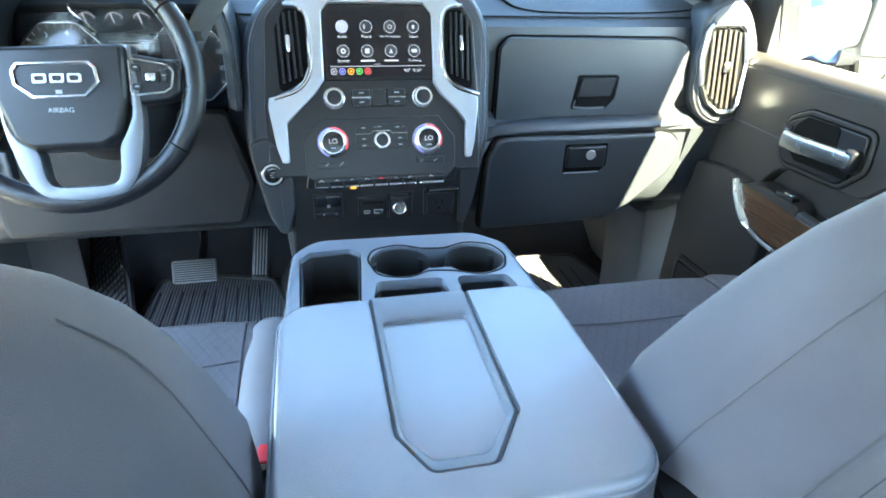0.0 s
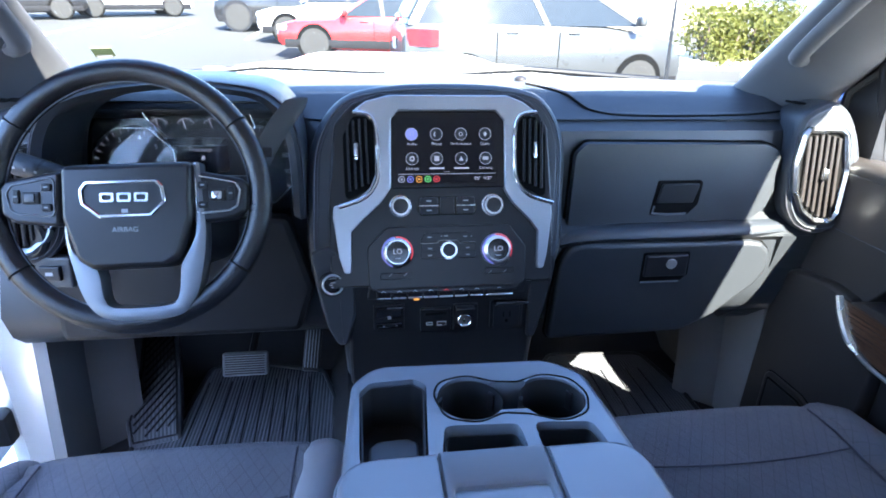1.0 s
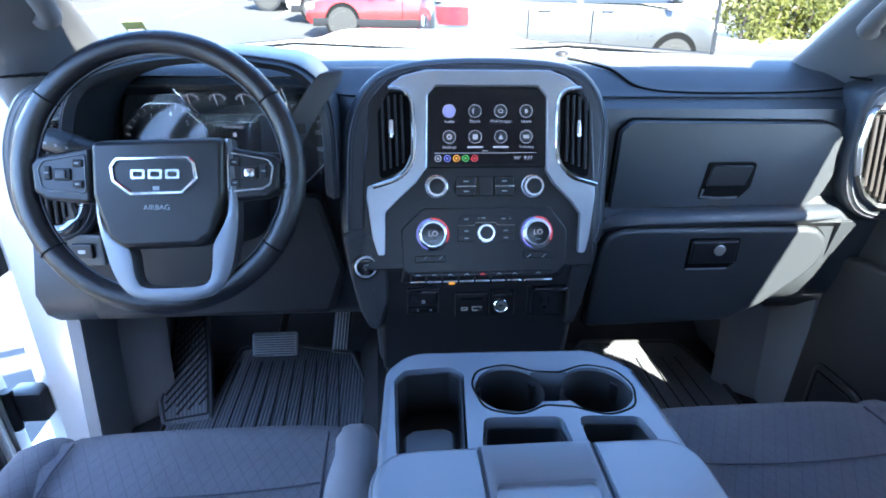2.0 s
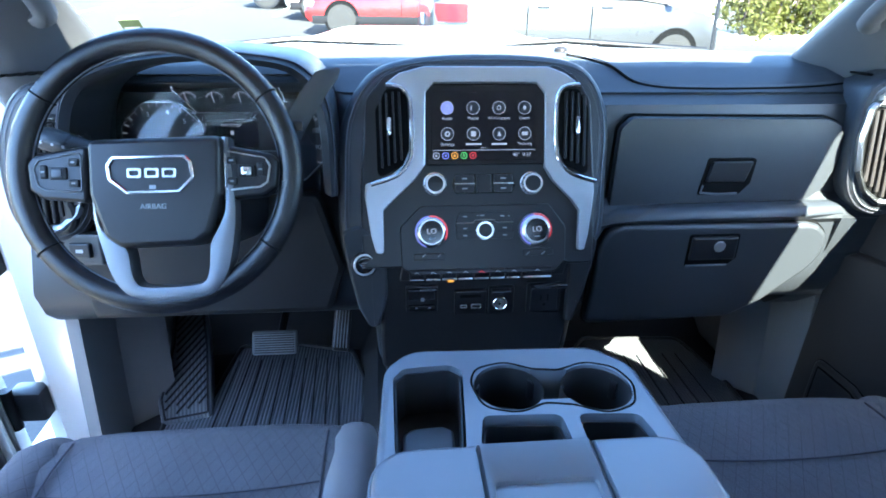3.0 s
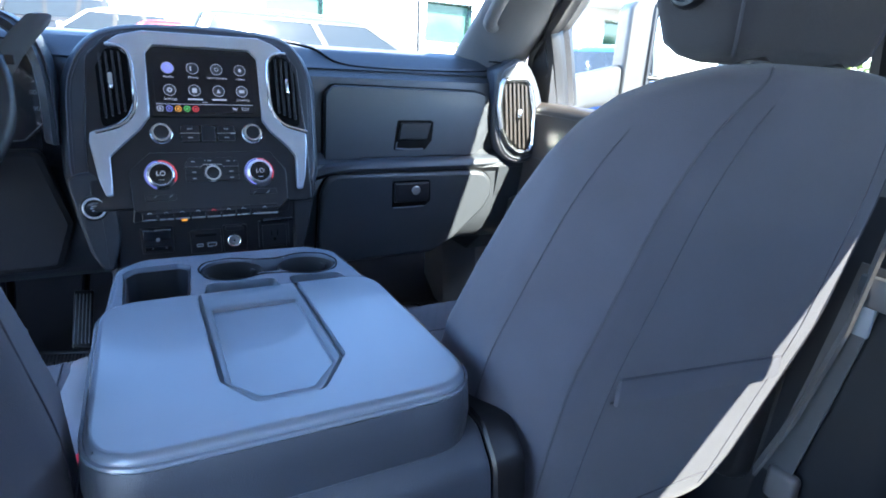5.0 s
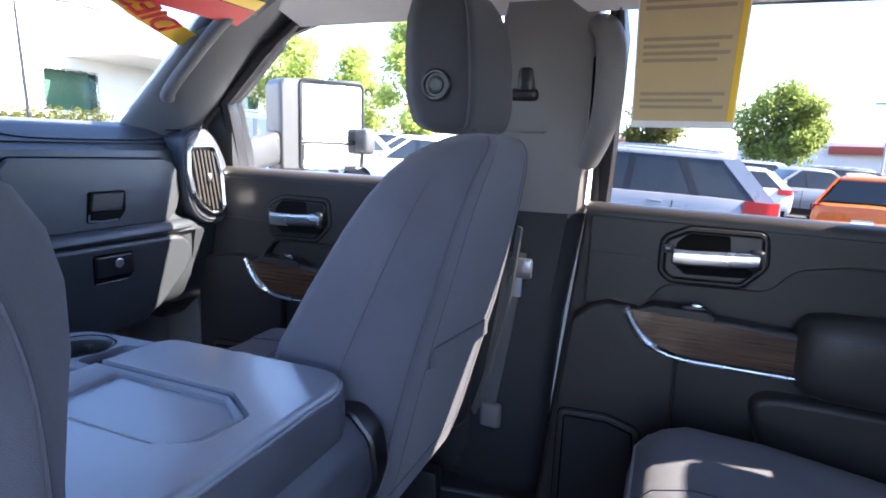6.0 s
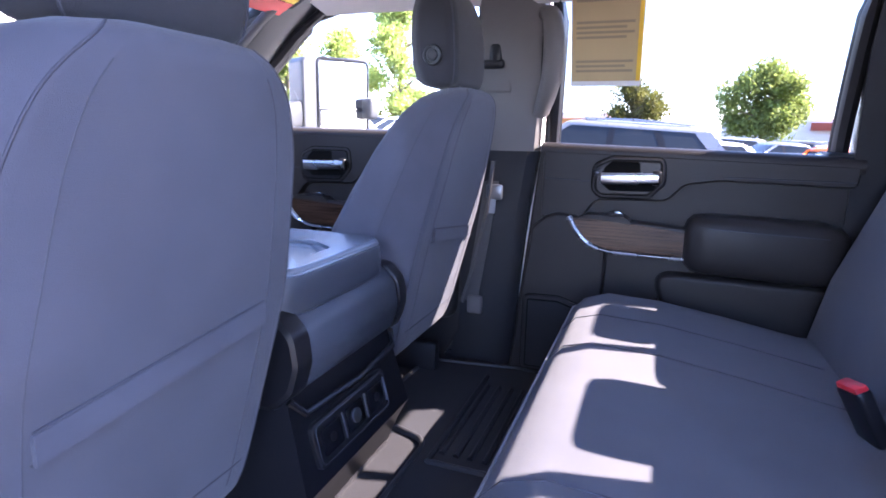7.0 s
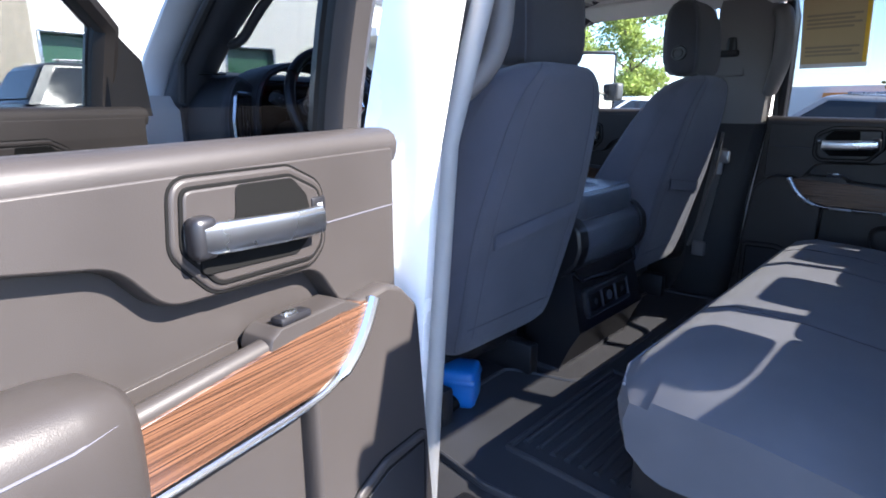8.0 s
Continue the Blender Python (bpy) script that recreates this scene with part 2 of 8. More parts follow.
for lf in (LEAF, LEAFD, LEAFY):     # thin leaves let light through
    nt = lf.node_tree
    pb, out = nt.nodes["Principled BSDF"], nt.nodes["Material Output"]
    tl, ad = nt.nodes.new("ShaderNodeBsdfTranslucent"), nt.nodes.new("ShaderNodeMixShader")
    ad.inputs[0].default_value = 0.55
    nt.links.new(pb.inputs["Base Color"].links[0].from_socket, tl.inputs[0])
    nt.links.new(pb.outputs[0], ad.inputs[1])
    nt.links.new(tl.outputs[0], ad.inputs[2])
    nt.links.new(ad.outputs[0], out.inputs[0])


# ---- mesh helpers ----
def part(name, bm, material, parent=None, label="", smooth=40.0):
    """Links a bmesh as one mesh object, under parent if given."""
    bmesh.ops.recalc_face_normals(bm, faces=bm.faces)
    if smooth:
        lim = radians(smooth)
        for f in bm.faces:
            f.smooth = True
        for e in bm.edges:
            fs = e.link_faces
            # edges of broad flat caps stay crisp, so that the caps shade flat
            e.smooth = len(fs) == 2 and e.calc_face_angle(0) < lim and len(fs[0].verts) < 7 and len(fs[1].verts) < 7
    me = bpy.data.meshes.new(name)
    bm.to_mesh(me)
    bm.free()
    me.materials.append(material)
    ob = new(name, me)
    if parent:
        ob.parent = parent
    if label:
        ob["label"] = label
    return ob


def thing(name, label, category, at=(0, 0, 0), group="", kind=""):
    """An Empty that parents a thing's parts; parts are built in its own coordinates."""
    ob = tagged(new(name), label, category, group, kind)
    ob.empty_display_size = 0.05
    ob.matrix_world = at if isinstance(at, Matrix) else Matrix.Translation(at)
    return ob


def joined(*bms):
    """Several bmeshes in one."""
    out = bmesh.new()
    for bm in bms:
        me = bpy.data.meshes.new("tmp")
        bm.to_mesh(me)
        bm.free()
        out.from_mesh(me)
        bpy.data.meshes.remove(me)
    return out


def moved(bm, m):
    bmesh.ops.transform(bm, matrix=m, verts=bm.verts)
    return bm


def loft(rings, cap=True, closed=True):
    """A skin over rings of equal point count."""
    bm = bmesh.new()
    vs = [[bm.verts.new(p) for p in ring] for ring in rings]
    n = len(vs[0])
    for a, b in zip(vs, vs[1:]):
        for i in range(n if closed else n - 1):
            j = (i + 1) % n
            bm.faces.new((a[i], a[j], b[j], b[i]))
    if cap and closed:
        bm.faces.new(vs[0][::-1])
        bm.faces.new(vs[-1])
    return bm


def solid(bm, t):
    """Gives a sheet a thickness t along its normals."""
    bmesh.ops.recalc_face_normals(bm, faces=bm.faces)
    bmesh.ops.solidify(bm, geom=bm.faces[:], thickness=t)
    return bm


def sup(w, d, n=28, p=3.5):
    """A superellipse outline of width w and depth d."""
    out = []
    for i in range(n):
        a = 2 * math.pi * i / n
        c, s = math.cos(a), math.sin(a)
        out.append((w / 2 * math.copysign(abs(c) ** (2 / p), c), d / 2 * math.copysign(abs(s) ** (2 / p), s)))
    return out


def rpoly(pts, r, seg=4):
    """A polygon with rounded corners; r is one radius or one per corner."""
    out, n = [], len(pts)
    for i in range(n):
        p, a, b = (Vector(pts[k % n]) for k in (i, i - 1, i + 1))
        rr = r[i] if isinstance(r, (list, tuple)) else r
        u, v = (a - p), (b - p)
        lu, lv = u.length, v.length
        u, v = u / lu, v / lv
        half = math.acos(max(-1, min(1, u.dot(v)))) / 2
        cut = min(rr / max(math.tan(half), 0.05), 0.48 * lu, 0.48 * lv)
        s, e = p + u * cut, p + v * cut
        for k in range(seg + 1):
            f = k / seg
            out.append(tuple((s * (1 - f) ** 2 + p * 2 * f * (1 - f) + e * f * f)))
    return out


def rrect(w, h, r, seg=4):
    return rpoly([(-w / 2, -h / 2), (w / 2, -h / 2), (w / 2, h / 2), (-w / 2, h / 2)], r, seg)


def shrink(pts, d):
    """The outline moved inwards by d (counter-clockwise outlines)."""
    n, out = len(pts), []
    area = sum(pts[i][0] * pts[(i + 1) % n][1] - pts[(i + 1) % n][0] * pts[i][1] for i in range(n))
    sg = 1 if area > 0 else -1
    for i in range(n):
        a, b = Vector(pts[i - 1]), Vector(pts[(i + 1) % n])
        t = (b - a)
        t = t / max(t.length, 1e-9)
        out.append((pts[i][0] - t.y * d * sg, pts[i][1] + t.x * d * sg))
    return out


def room(pts):
    """How far an outline can be moved inwards before its rounded corners fold over."""
    n = len(pts)
    q = [Vector(p) for p in pts]
    sg = 1 if sum(q[i].x * q[(i + 1) % n].y - q[(i + 1) % n].x * q[i].y for i in range(n)) > 0 else -1
    turn, best = [], 1.0
    for i in range(n):
        u, v = q[i] - q[i - 1], q[(i + 1) % n] - q[i]
        a = math.atan2(u.x * v.y - u.y * v.x, u.dot(v)) * sg
        turn.append(math.tan(max(-1.2, min(1.2, a)) / 2))
    for i in range(n):
        t = turn[i] + turn[(i + 1) % n]
        if t > 1e-4:
            best = min(best, (q[(i + 1) % n] - q[i]).length / t)
    return best


def plate(pts, depth, m=None, bev=0.002, steps=2):
    """An outline raised by depth (towards +z of m) with a rounded front edge."""
    rings = [[(x, y, 0) for x, y in pts], [(x, y, (depth - bev) * 0.9) for x, y in pts]]
    wide = min(bev, 0.85 * room(pts))
    for k in range(steps + 1):
        a = math.pi / 2 * k / steps
        rings.append([(x, y, depth - bev + bev * math.sin(a)) for x, y in shrink(pts, wide * (1 - math.cos(a)))])
    bm = loft(rings)
    return moved(bm, m) if m else bm


def frame_plate(outer, inner, depth, m=None, bev=0.002):
    """A ring-shaped plate between two outlines of equal point count."""
    rings = [[(x, y, 0) for x, y in inner], [(x, y, 0) for x, y in outer], [(x, y, depth - bev) for x, y in outer],
             [(x, y, depth) for x, y in shrink(outer, bev)], [(x, y, depth) for x, y in shrink(inner, -bev)], [(x, y, depth - bev) for x, y in inner]]
    bm = loft(rings + rings[:1], cap=False)
    bmesh.ops.remove_doubles(bm, verts=bm.verts, dist=1e-6)
    return moved(bm, m) if m else bm


def rbox(sx, sy, sz, r=0.01, seg=3, m=None):
    bm = bmesh.new()
    bmesh.ops.create_cube(bm, size=1)
    bmesh.ops.scale(bm, vec=(sx, sy, sz), verts=bm.verts)
    if r:
        bmesh.ops.bevel(bm, geom=bm.edges[:], offset=min(r, 0.49 * min(sx, sy, sz)), segments=seg, profile=0.5, affect="EDGES")
    return moved(bm, m) if m else bm


def tube(path, r, n=10, cap=True, flat=1.0, closed=False):
    """A round (or flattened) bar along a path; r is one radius or one per point."""
    path = [Vector(p) for p in path]
    rings, up = [], None
    m = len(path)
    for i, p in enumerate(path):
        a = path[(i - 1) % m] if closed or i else p
        b = path[(i + 1) % m] if closed or i < m - 1 else p
        t = (b - a).normalized()
        if up is None:
            up = Vector((0, 0, 1)) if abs(t.z) < 0.9 else Vector((0, 1, 0))
        up = (up - t * up.dot(t)).normalized()
        side = t.cross(up)
        rr = r[i] if isinstance(r, (list, tuple)) else r
        rings.append([p + side * rr * math.cos(k * 2 * math.pi / n) + up * rr * flat * math.sin(k * 2 * math.pi / n) for k in range(n)])
    if closed:
        bm = loft(rings + rings[:1], cap=False)
        bmesh.ops.remove_doubles(bm, verts=bm.verts, dist=1e-6)
        return bm
    return loft(rings, cap)


def lathe(profile, n=28, m=None):
    """Turned about z: profile is a list of (radius, z)."""
    bm = loft([[(r * math.cos(2 * math.pi * k / n), r * math.sin(2 * math.pi * k / n), z) for k in range(n)] for r, z in profile])
    return moved(bm, m) if m else bm


def curve_pts(pts, n=8, closed=False):
    """A Catmull-Rom curve through the points."""
    pts, out = [Vector(p) for p in pts], []
    k = len(pts)
    for i in range(k if closed else k - 1):
        if closed:
            a, b, c, d = (pts[(i + j) % k] for j in (-1, 0, 1, 2))
        else:
            a, b, c, d = pts[max(i - 1, 0)], pts[i], pts[i + 1], pts[min(i + 2, k - 1)]
        for s in range(n):
            t = s / n
            out.append(0.5 * ((2 * b) + (c - a) * t + (2 * a - 5 * b + 4 * c - d) * t * t + (3 * b - 3 * c + d - a) * t ** 3))
    if not closed:
        out.append(pts[-1])
    return out


def facing(x, y, z, tilt=0.0, turn=0.0):
    """A frame on a face that looks to the rear: local x is right, local y up, local z out to the rear; tilt leans its top forward."""
    return Matrix.Translation((x, y, z)) @ Matrix.Rotation(radians(turn), 4, "Z") @ Matrix.Rotation(radians(90 - tilt), 4, "X")


def words(name, text, size, m, material, parent=None, depth=0.0004, align="CENTER"):
    """Lettering as a mesh, in the built-in font."""
    cu = bpy.data.curves.new("words", "FONT")
    cu.body, cu.size, cu.extrude, cu.align_x, cu.align_y = text, size, depth, align, "CENTER"
    tmp = bpy.data.objects.new("words", cu)
    me = bpy.data.meshes.new_from_object(tmp)
    bpy.data.objects.remove(tmp)
    bpy.data.curves.remove(cu)
    me.name = name
    me.transform(m)
    me.materials.clear()
    me.materials.append(material)
    ob = new(name, me)
    if parent:
        ob.parent = parent
    return ob


# ---- the cab: floor, roof, pillars, glass, bonnet ----
def slab(y0, y1, x0, x1, z0, z1, r=0.01):
    return rbox(abs(x1 - x0), abs(y1 - y0), abs(z1 - z0), r, 2, Matrix.Translation(((x0 + x1) / 2, (y0 + y1) / 2, (z0 + z1) / 2)))


def strip(path_a, path_b, t=0.02):
    """A sheet between two edges, with thickness."""
    return solid(loft([path_a, path_b], cap=False, closed=False), t)


FLOOR_Z = 0.855
floor = part("floor", joined(slab(-1.95, 0.62, -0.86, 0.86, FLOOR_Z - 0.06, FLOOR_Z),
                             loft([[(x, y, z) for y, z in ((0.52, 0.80), (0.52, 0.856), (0.70, 0.98), (0.82, 1.25), (0.86, 1.25), (0.86, 0.80))] for x in (-0.86, 0.86)]),
                             loft([[(x * s, y, FLOOR_Z - 0.03 + h) for x, h in ((-0.26, 0), (-0.19, 0.085), (0.19, 0.085), (0.26, 0))] for y, s in ((0.75, 1.1), (-0.2, 1.0), (-0.72, 0.9))])),
             CARPET)
tagged(floor, "black carpeted cab floor with a low tunnel", "floor", kind="structure")
firewall = tagged(part("wall_front", slab(0.80, 0.86, -0.88, 0.88, 0.85, 1.60), LOWER), "black bulkhead under the dashboard", "wall", kind="structure")

ceiling = part("ceiling", joined(slab(-0.30, -1.90, -0.70, 0.70, 1.998, 2.012),
                                 *[strip([(s * 0.70, y, 1.99) for y in (-0.20, -0.9, -1.9)], [(s * 0.742, y, 1.940) for y in (-0.26, -0.9, -1.9)], 0.02) for s in (1, -1)]), HEADLINER)
tagged(ceiling, "pale grey cloth headliner", "ceiling", kind="structure")
roof = part("roof", joined(loft([[(x, y, 2.045 + 0.025 * (1 - (x / 0.75) ** 2) - 0.03 * max(0, (y + 0.5)) ** 2) for x in np.linspace(-0.75, 0.75, 9)] for y in (-0.22, -0.6, -1.2, -1.95)], closed=False, cap=False),
                           *[slab(-0.24, -1.95, s * 0.705, s * 0.778, 1.965, 2.048, 0.025) for s in (1, -1)], slab(-0.17, -0.28, -0.72, 0.72, 1.985, 2.05, 0.02)), WHITE)
tagged(roof, "white painted steel cab roof", "roof", kind="structure")

rear_wall = part("wall_rear", joined(slab(-1.93, -1.97, -0.86, 0.86, 0.8, 1.52), slab(-1.90, -1.94, -0.86, 0.86, 1.998, 2.04), slab(-1.92, -1.96, -0.86, -0.70, 1.5, 1.95), slab(-1.92, -1.96, 0.70, 0.86, 1.5, 1.95),
                                     *[slab(-1.66, -1.95, s * 0.80, s * 0.93, 0.8, 1.55) for s in (1, -1)]), LOWER)
tagged(rear_wall, "dark trimmed rear cab wall with a wide window opening", "wall", kind="structure")
rear_bars = part("window_frame_rear", joined(slab(-1.92, -1.95, -0.105, -0.055, 1.52, 1.998, 0.004), slab(-1.92, -1.95, 0.385, 0.415, 1.52, 1.998, 0.004)), SATIN)
tagged(rear_bars, "black upright bars of the sliding rear window", "window frame", kind="structure")
rear_glass = part("window_rear", slab(-1.935, -1.94, -0.70, 0.70, 1.52, 1.998, 0), RGLASS)
tagged(rear_glass, "tinted rear cab window", "window", kind="structure")


def windscreen_at(u, v):
    """u across from -1 to 1, v from the base up to the header."""
    base = Vector((0.80 * u, 0.66 - 0.30 * u * u, 1.66 + 0.01 * (1 - u * u)))
    head = Vector((0.66 * u, -0.17 - 0.08 * u * u, 2.005 - 0.03 * u * u))
    p = base.lerp(head, v)
    p.z += 0.025 * math.sin(math.pi * v)
    return p


screen = part("window_front", loft([[windscreen_at(u, v) for u in np.linspace(-1, 1, 17)] for v in np.linspace(0, 1, 9)], cap=False, closed=False), WGLASS)
tagged(screen, "large clear raked windscreen", "window", kind="structure").visible_shadow = False

for s, side in ((1, "right"), (-1, "left")):
    dg = Matrix.Diagonal((s, 1, 1, 1))
    # front pillar: inner trim and painted outer skin
    def ring(c, wx, wy, turn):
        return [Vector(c) + Matrix.Rotation(radians(turn), 3, "Z") @ Vector((x, y, 0)) for x, y in sup(wx, wy, 20, 3)]
    rings = [ring((0.750, 0.285, 1.58), 0.20, 0.11, -49), ring((0.737, 0.203, 1.70), 0.20, 0.10, -49), ring((0.730, 0.08, 1.80), 0.195, 0.095, -46), ring((0.722, -0.002, 1.86), 0.195, 0.095, -44), ring((0.705, -0.11, 1.935), 0.205, 0.10, -40), ring((0.69, -0.22, 2.0), 0.20, 0.12, -32)]
    pil = thing("front_pillar", "grey trimmed windscreen pillar with a white outer skin", "pillar", kind="structure")
    part("pillar_trim", moved(loft(rings), dg), PILLAR, pil)
    out = [[p + Vector((0.055, 0.05, 0.03)) for p in r] for r in rings]
    part("pillar_skin", moved(loft(out), dg), WHITE, pil, "white painted outer skin")
    part("pillar_seal", moved(tube([(0.822, 0.13, 1.60), (0.815, 0.12, 1.705), (0.812, 0.02, 1.785), (0.805, -0.075, 1.86), (0.795, -0.18, 1.932), (0.752, -0.32, 1.952), (0.738, -0.75, 1.952)], 0.012, 8), dg), SEAL, pil)
    grip = curve_pts([(0.680, 0.115, 1.760), (0.655, 0.085, 1.775), (0.645, 0.01, 1.835), (0.635, -0.065, 1.890), (0.638, -0.12, 1.935), (0.66, -0.145, 1.96)], 5)
    part("grab_handle", moved(tube(grip, 0.017, 10, flat=0.75), dg), PILLAR, pil, "moulded grey grab handle")
    # middle pillar
    bp = thing("middle_pillar", "dark lower and taupe upper trim on the pillar between the doors", "pillar", kind="structure")
    low = [[(x, y + dy, z) for x, y in (((0.775, -0.735), (0.775, -0.90), (0.80, -0.93), (0.86, -0.93), (0.86, -0.79), (0.86, -0.72)) if s > 0 else ((0.80, -0.70), (0.80, -0.775), (0.815, -0.80), (0.86, -0.84), (0.86, -0.79), (0.86, -0.70)))] for z, dy in ((0.80, 0.06), (1.1, 0.045), (1.3, 0.03), (1.53, 0.0))]
    part("lower_trim", moved(loft(low), dg), LOWER, bp)
    up = [[(x + dx, y + dy, z) for x, y in (((0.772, -0.74), (0.772, -0.86), (0.79, -0.915), (0.84, -0.925), (0.84, -0.73), (0.79, -0.725)) if s > 0 else ((0.785, -0.72), (0.785, -0.80), (0.80, -0.835), (0.84, -0.865), (0.84, -0.71), (0.79, -0.70)))] for z, dx, dy in ((1.53, 0, 0), (1.70, -0.012, -0.01), (1.86, -0.035, -0.02), (2.0, -0.08, -0.03))]
    part("upper_trim", moved(loft(up), dg), BPILLAR, bp, "taupe plastic upper trim")
    part("outer_post", moved(loft([[(x + dx, y + dy, z) for x, y in ((0.865, -0.755), (0.865, -0.868), (0.925, -0.920), (0.945, -0.925), (0.955, -0.90), (0.955, -0.78), (0.94, -0.765))] for z, dx, dy in ((0.72, 0, 0.05), (1.1, 0, 0.035), (1.53, -0.005, 0), (1.75, -0.05, -0.01), (1.97, -0.115, -0.03))]), dg), WHITE, bp, "white painted steel post")
    k_ = 0 if s > 0 else 0.055
    # left strip takes the pale grey seal, its light put into the colour
    part("post_seal", moved(tube([(0.845 + k_ * 0.5, -0.895 + k_, 0.86), (0.85 + k_ * 0.5, -0.915 + k_, 1.1), (0.85 + k_ * 0.4, -0.945 + k_, 1.53), (0.815, -0.955 + k_ * 0.6, 1.78), (0.745, -0.965, 1.945), (0.738, -1.3, 1.948), (0.738, -1.6, 1.945)], 0.012 if s > 0 else 0.017, 10), dg), SEAL if s > 0 else GREYSEAL, bp, "rubber weatherstrip")
    hy, hz = (0.0, 0.0) if s > 0 else (0.105, -0.045)
    grab = [(0.77, -0.93, 1.90), (0.73, -0.955, 1.90), (0.715, -0.97, 1.85), (0.72, -0.97, 1.75), (0.74, -0.955, 1.69), (0.79, -0.93, 1.64)]
    part("grab_handle", moved(tube(curve_pts([(x, y + hy, z + hz) for x, y, z in grab], 6), [0.024 + 0.006 * math.sin(k * 0.105) for k in range(31)], 12, flat=0.8), dg), BPILLAR, bp, "taupe moulded grab handle")
    part("belt_cover", moved(rbox(0.02, 0.10, 0.17, 0.012, 3, Matrix.Translation((0.765, -0.80, 1.78))), dg), BPILLAR, bp)
    part("belt_ring", moved(joined(rbox(0.02, 0.075, 0.026, 0.010, 3, Matrix.Translation((0.748, -0.79, 1.775))), rbox(0.024, 0.04, 0.07, 0.012, 3, Matrix.Translation((0.752, -0.80, 1.80)))), dg), SATIN, bp, "black belt guide")
    if s > 0:
        part("belt_slot", moved(rbox(0.02, 0.022, 0.16, 0.008, 2, Matrix.Translation((0.744, -0.945, 1.77))), dg), GAP, bp)
    # belt with its latch plate
    if s < 0:
        dg = dg @ Matrix.Translation((0.03, 0.06, 0))
    belt = thing("seat_belt", "dark taupe webbing seat belt hanging on the pillar", "seat belt", group="front seat belts")
    part("webbing", moved(loft([[(0.755, y - 0.022, z), (0.757, y + 0.022, z), (0.753, y + 0.022, z), (0.751, y - 0.022, z)] for y, z in ((-0.80, 1.44), (-0.79, 1.36), (-0.775, 1.25), (-0.745, 1.06))]), dg), BELT, belt)
    part("loose_webbing", moved(loft([[(0.72, y - 0.004, z), (0.745, y + 0.012, z), (0.743, y + 0.016, z), (0.718, y, z)] for y, z in ((-0.815, 1.50), (-0.80, 1.35), (-0.765, 1.18), (-0.73, 1.06))]), dg), BELT, belt, "loose run of webbing")
    part("latch_plate", moved(rbox(0.014, 0.05, 0.045, 0.006, 2, Matrix.Translation((0.735, -0.815, 1.41))), dg), SPOKE, belt, "metal latch plate")
    part("latch_tongue", moved(rbox(0.008, 0.024, 0.05, 0.004, 2, Matrix.Translation((0.735, -0.808, 1.37))), dg), DIM, belt)
    part("anchor_sleeve", moved(rbox(0.022, 0.05, 0.06, 0.01, 3, Matrix.Translation((0.752, -0.76, 1.05))), dg), BPILLAR, belt, "plastic anchor sleeve")
    dg = Matrix.Diagonal((s, 1, 1, 1))
    # sills and door openings
    sill = thing("door_sill", "white painted sill with a black step plate under the doors", "sill", kind="structure")
    part("sill_paint", moved(slab(0.35, -1.75, 0.84, 0.965, 0.70, 0.835, 0.02), dg), WHITE, sill)
    part("step_plate", moved(slab(-0.86, -1.62, 0.79, 0.885, 0.83, 0.868, 0.012), dg), LOWER, sill, "black plastic step plate")
    part("step_plate", moved(slab(0.22, -0.74, 0.79, 0.885, 0.83, 0.868, 0.012), dg), LOWER, sill, "black plastic step plate")
    # hinge post and cowl side
    hp = thing("hinge_post", "white painted hinge post with black hinges", "pillar", kind="structure")
    part("post_skin", moved(loft([[(x, y, z) for x, y in ((0.80, 0.20), (0.80, 0.48), (0.955, 0.48), (0.955, 0.23), (0.90, 0.19))] for z in (0.72, 1.2, 1.62)]), dg), WHITE, hp)
    part("jamb_trim", moved(loft([[(x, y, z) for x, y in ((0.862, yy - 0.055), (0.845, yy - 0.065), (0.79, yy - 0.03), (0.715, yy + 0.035), (0.70, yy + 0.06), (0.73, yy + 0.09), (0.862, yy + 0.02))] for z, yy in ((0.856, 0.255), (0.95, 0.265), (1.10, 0.285), (1.22, 0.31))]), dg), KICK, hp, "scuffed cowl side trim, light put into its grey")
    part("kick_panel", moved(loft([[(0.775, y, z) for y, z in ((0.10, 0.86), (0.16, 1.30), (0.30, 1.42), (0.62, 1.42), (0.62, 0.86))], [(0.80, y, z) for y, z in ((0.10, 0.86), (0.16, 1.30), (0.30, 1.42), (0.62, 1.42), (0.62, 0.86))]]), dg), KICK, hp, "scuffed kick panel, light put into its grey")
    for z in (0.98, 1.33):
        part("hinge", moved(joined(rbox(0.07, 0.05, 0.075, 0.008, 2, Matrix.Translation((0.945, 0.19, z))), lathe([(0.012, -0.05), (0.012, 0.05)], 12, Matrix.Translation((0.975, 0.165, z)))), dg), SATIN, hp, "black steel hinge")
    # rear pillar
    part_c = part("rear_pillar", moved(loft([[(x + dx, y + dy, z) for x, y in ((0.785, -1.720), (0.77, -1.93), (0.93, -1.94), (0.93, -1.745))] for z, dx, dy in ((1.0, 0, 0), (1.53, 0, 0.005), (1.78, -0.03, 0.015), (2.0, -0.09, 0.015))]), dg), LOWER)
    tagged(part_c, "black trimmed rear cab pillar", "pillar", kind="structure")

# bonnet, cowl and front wings
def bonnet_z(x, y):
    a = abs(x)
    z = 1.60 + 0.055 * max(0, min(1, (y - 0.8) / 0.7)) - 0.02 * max(0, y - 1.7) ** 2 / 0.16
    bulge = 1 / (1 + math.exp((a - 0.42) / 0.035))
    return z - 0.05 + 0.05 * bulge - 0.09 * max(0, a - 0.55) ** 2 / 0.15


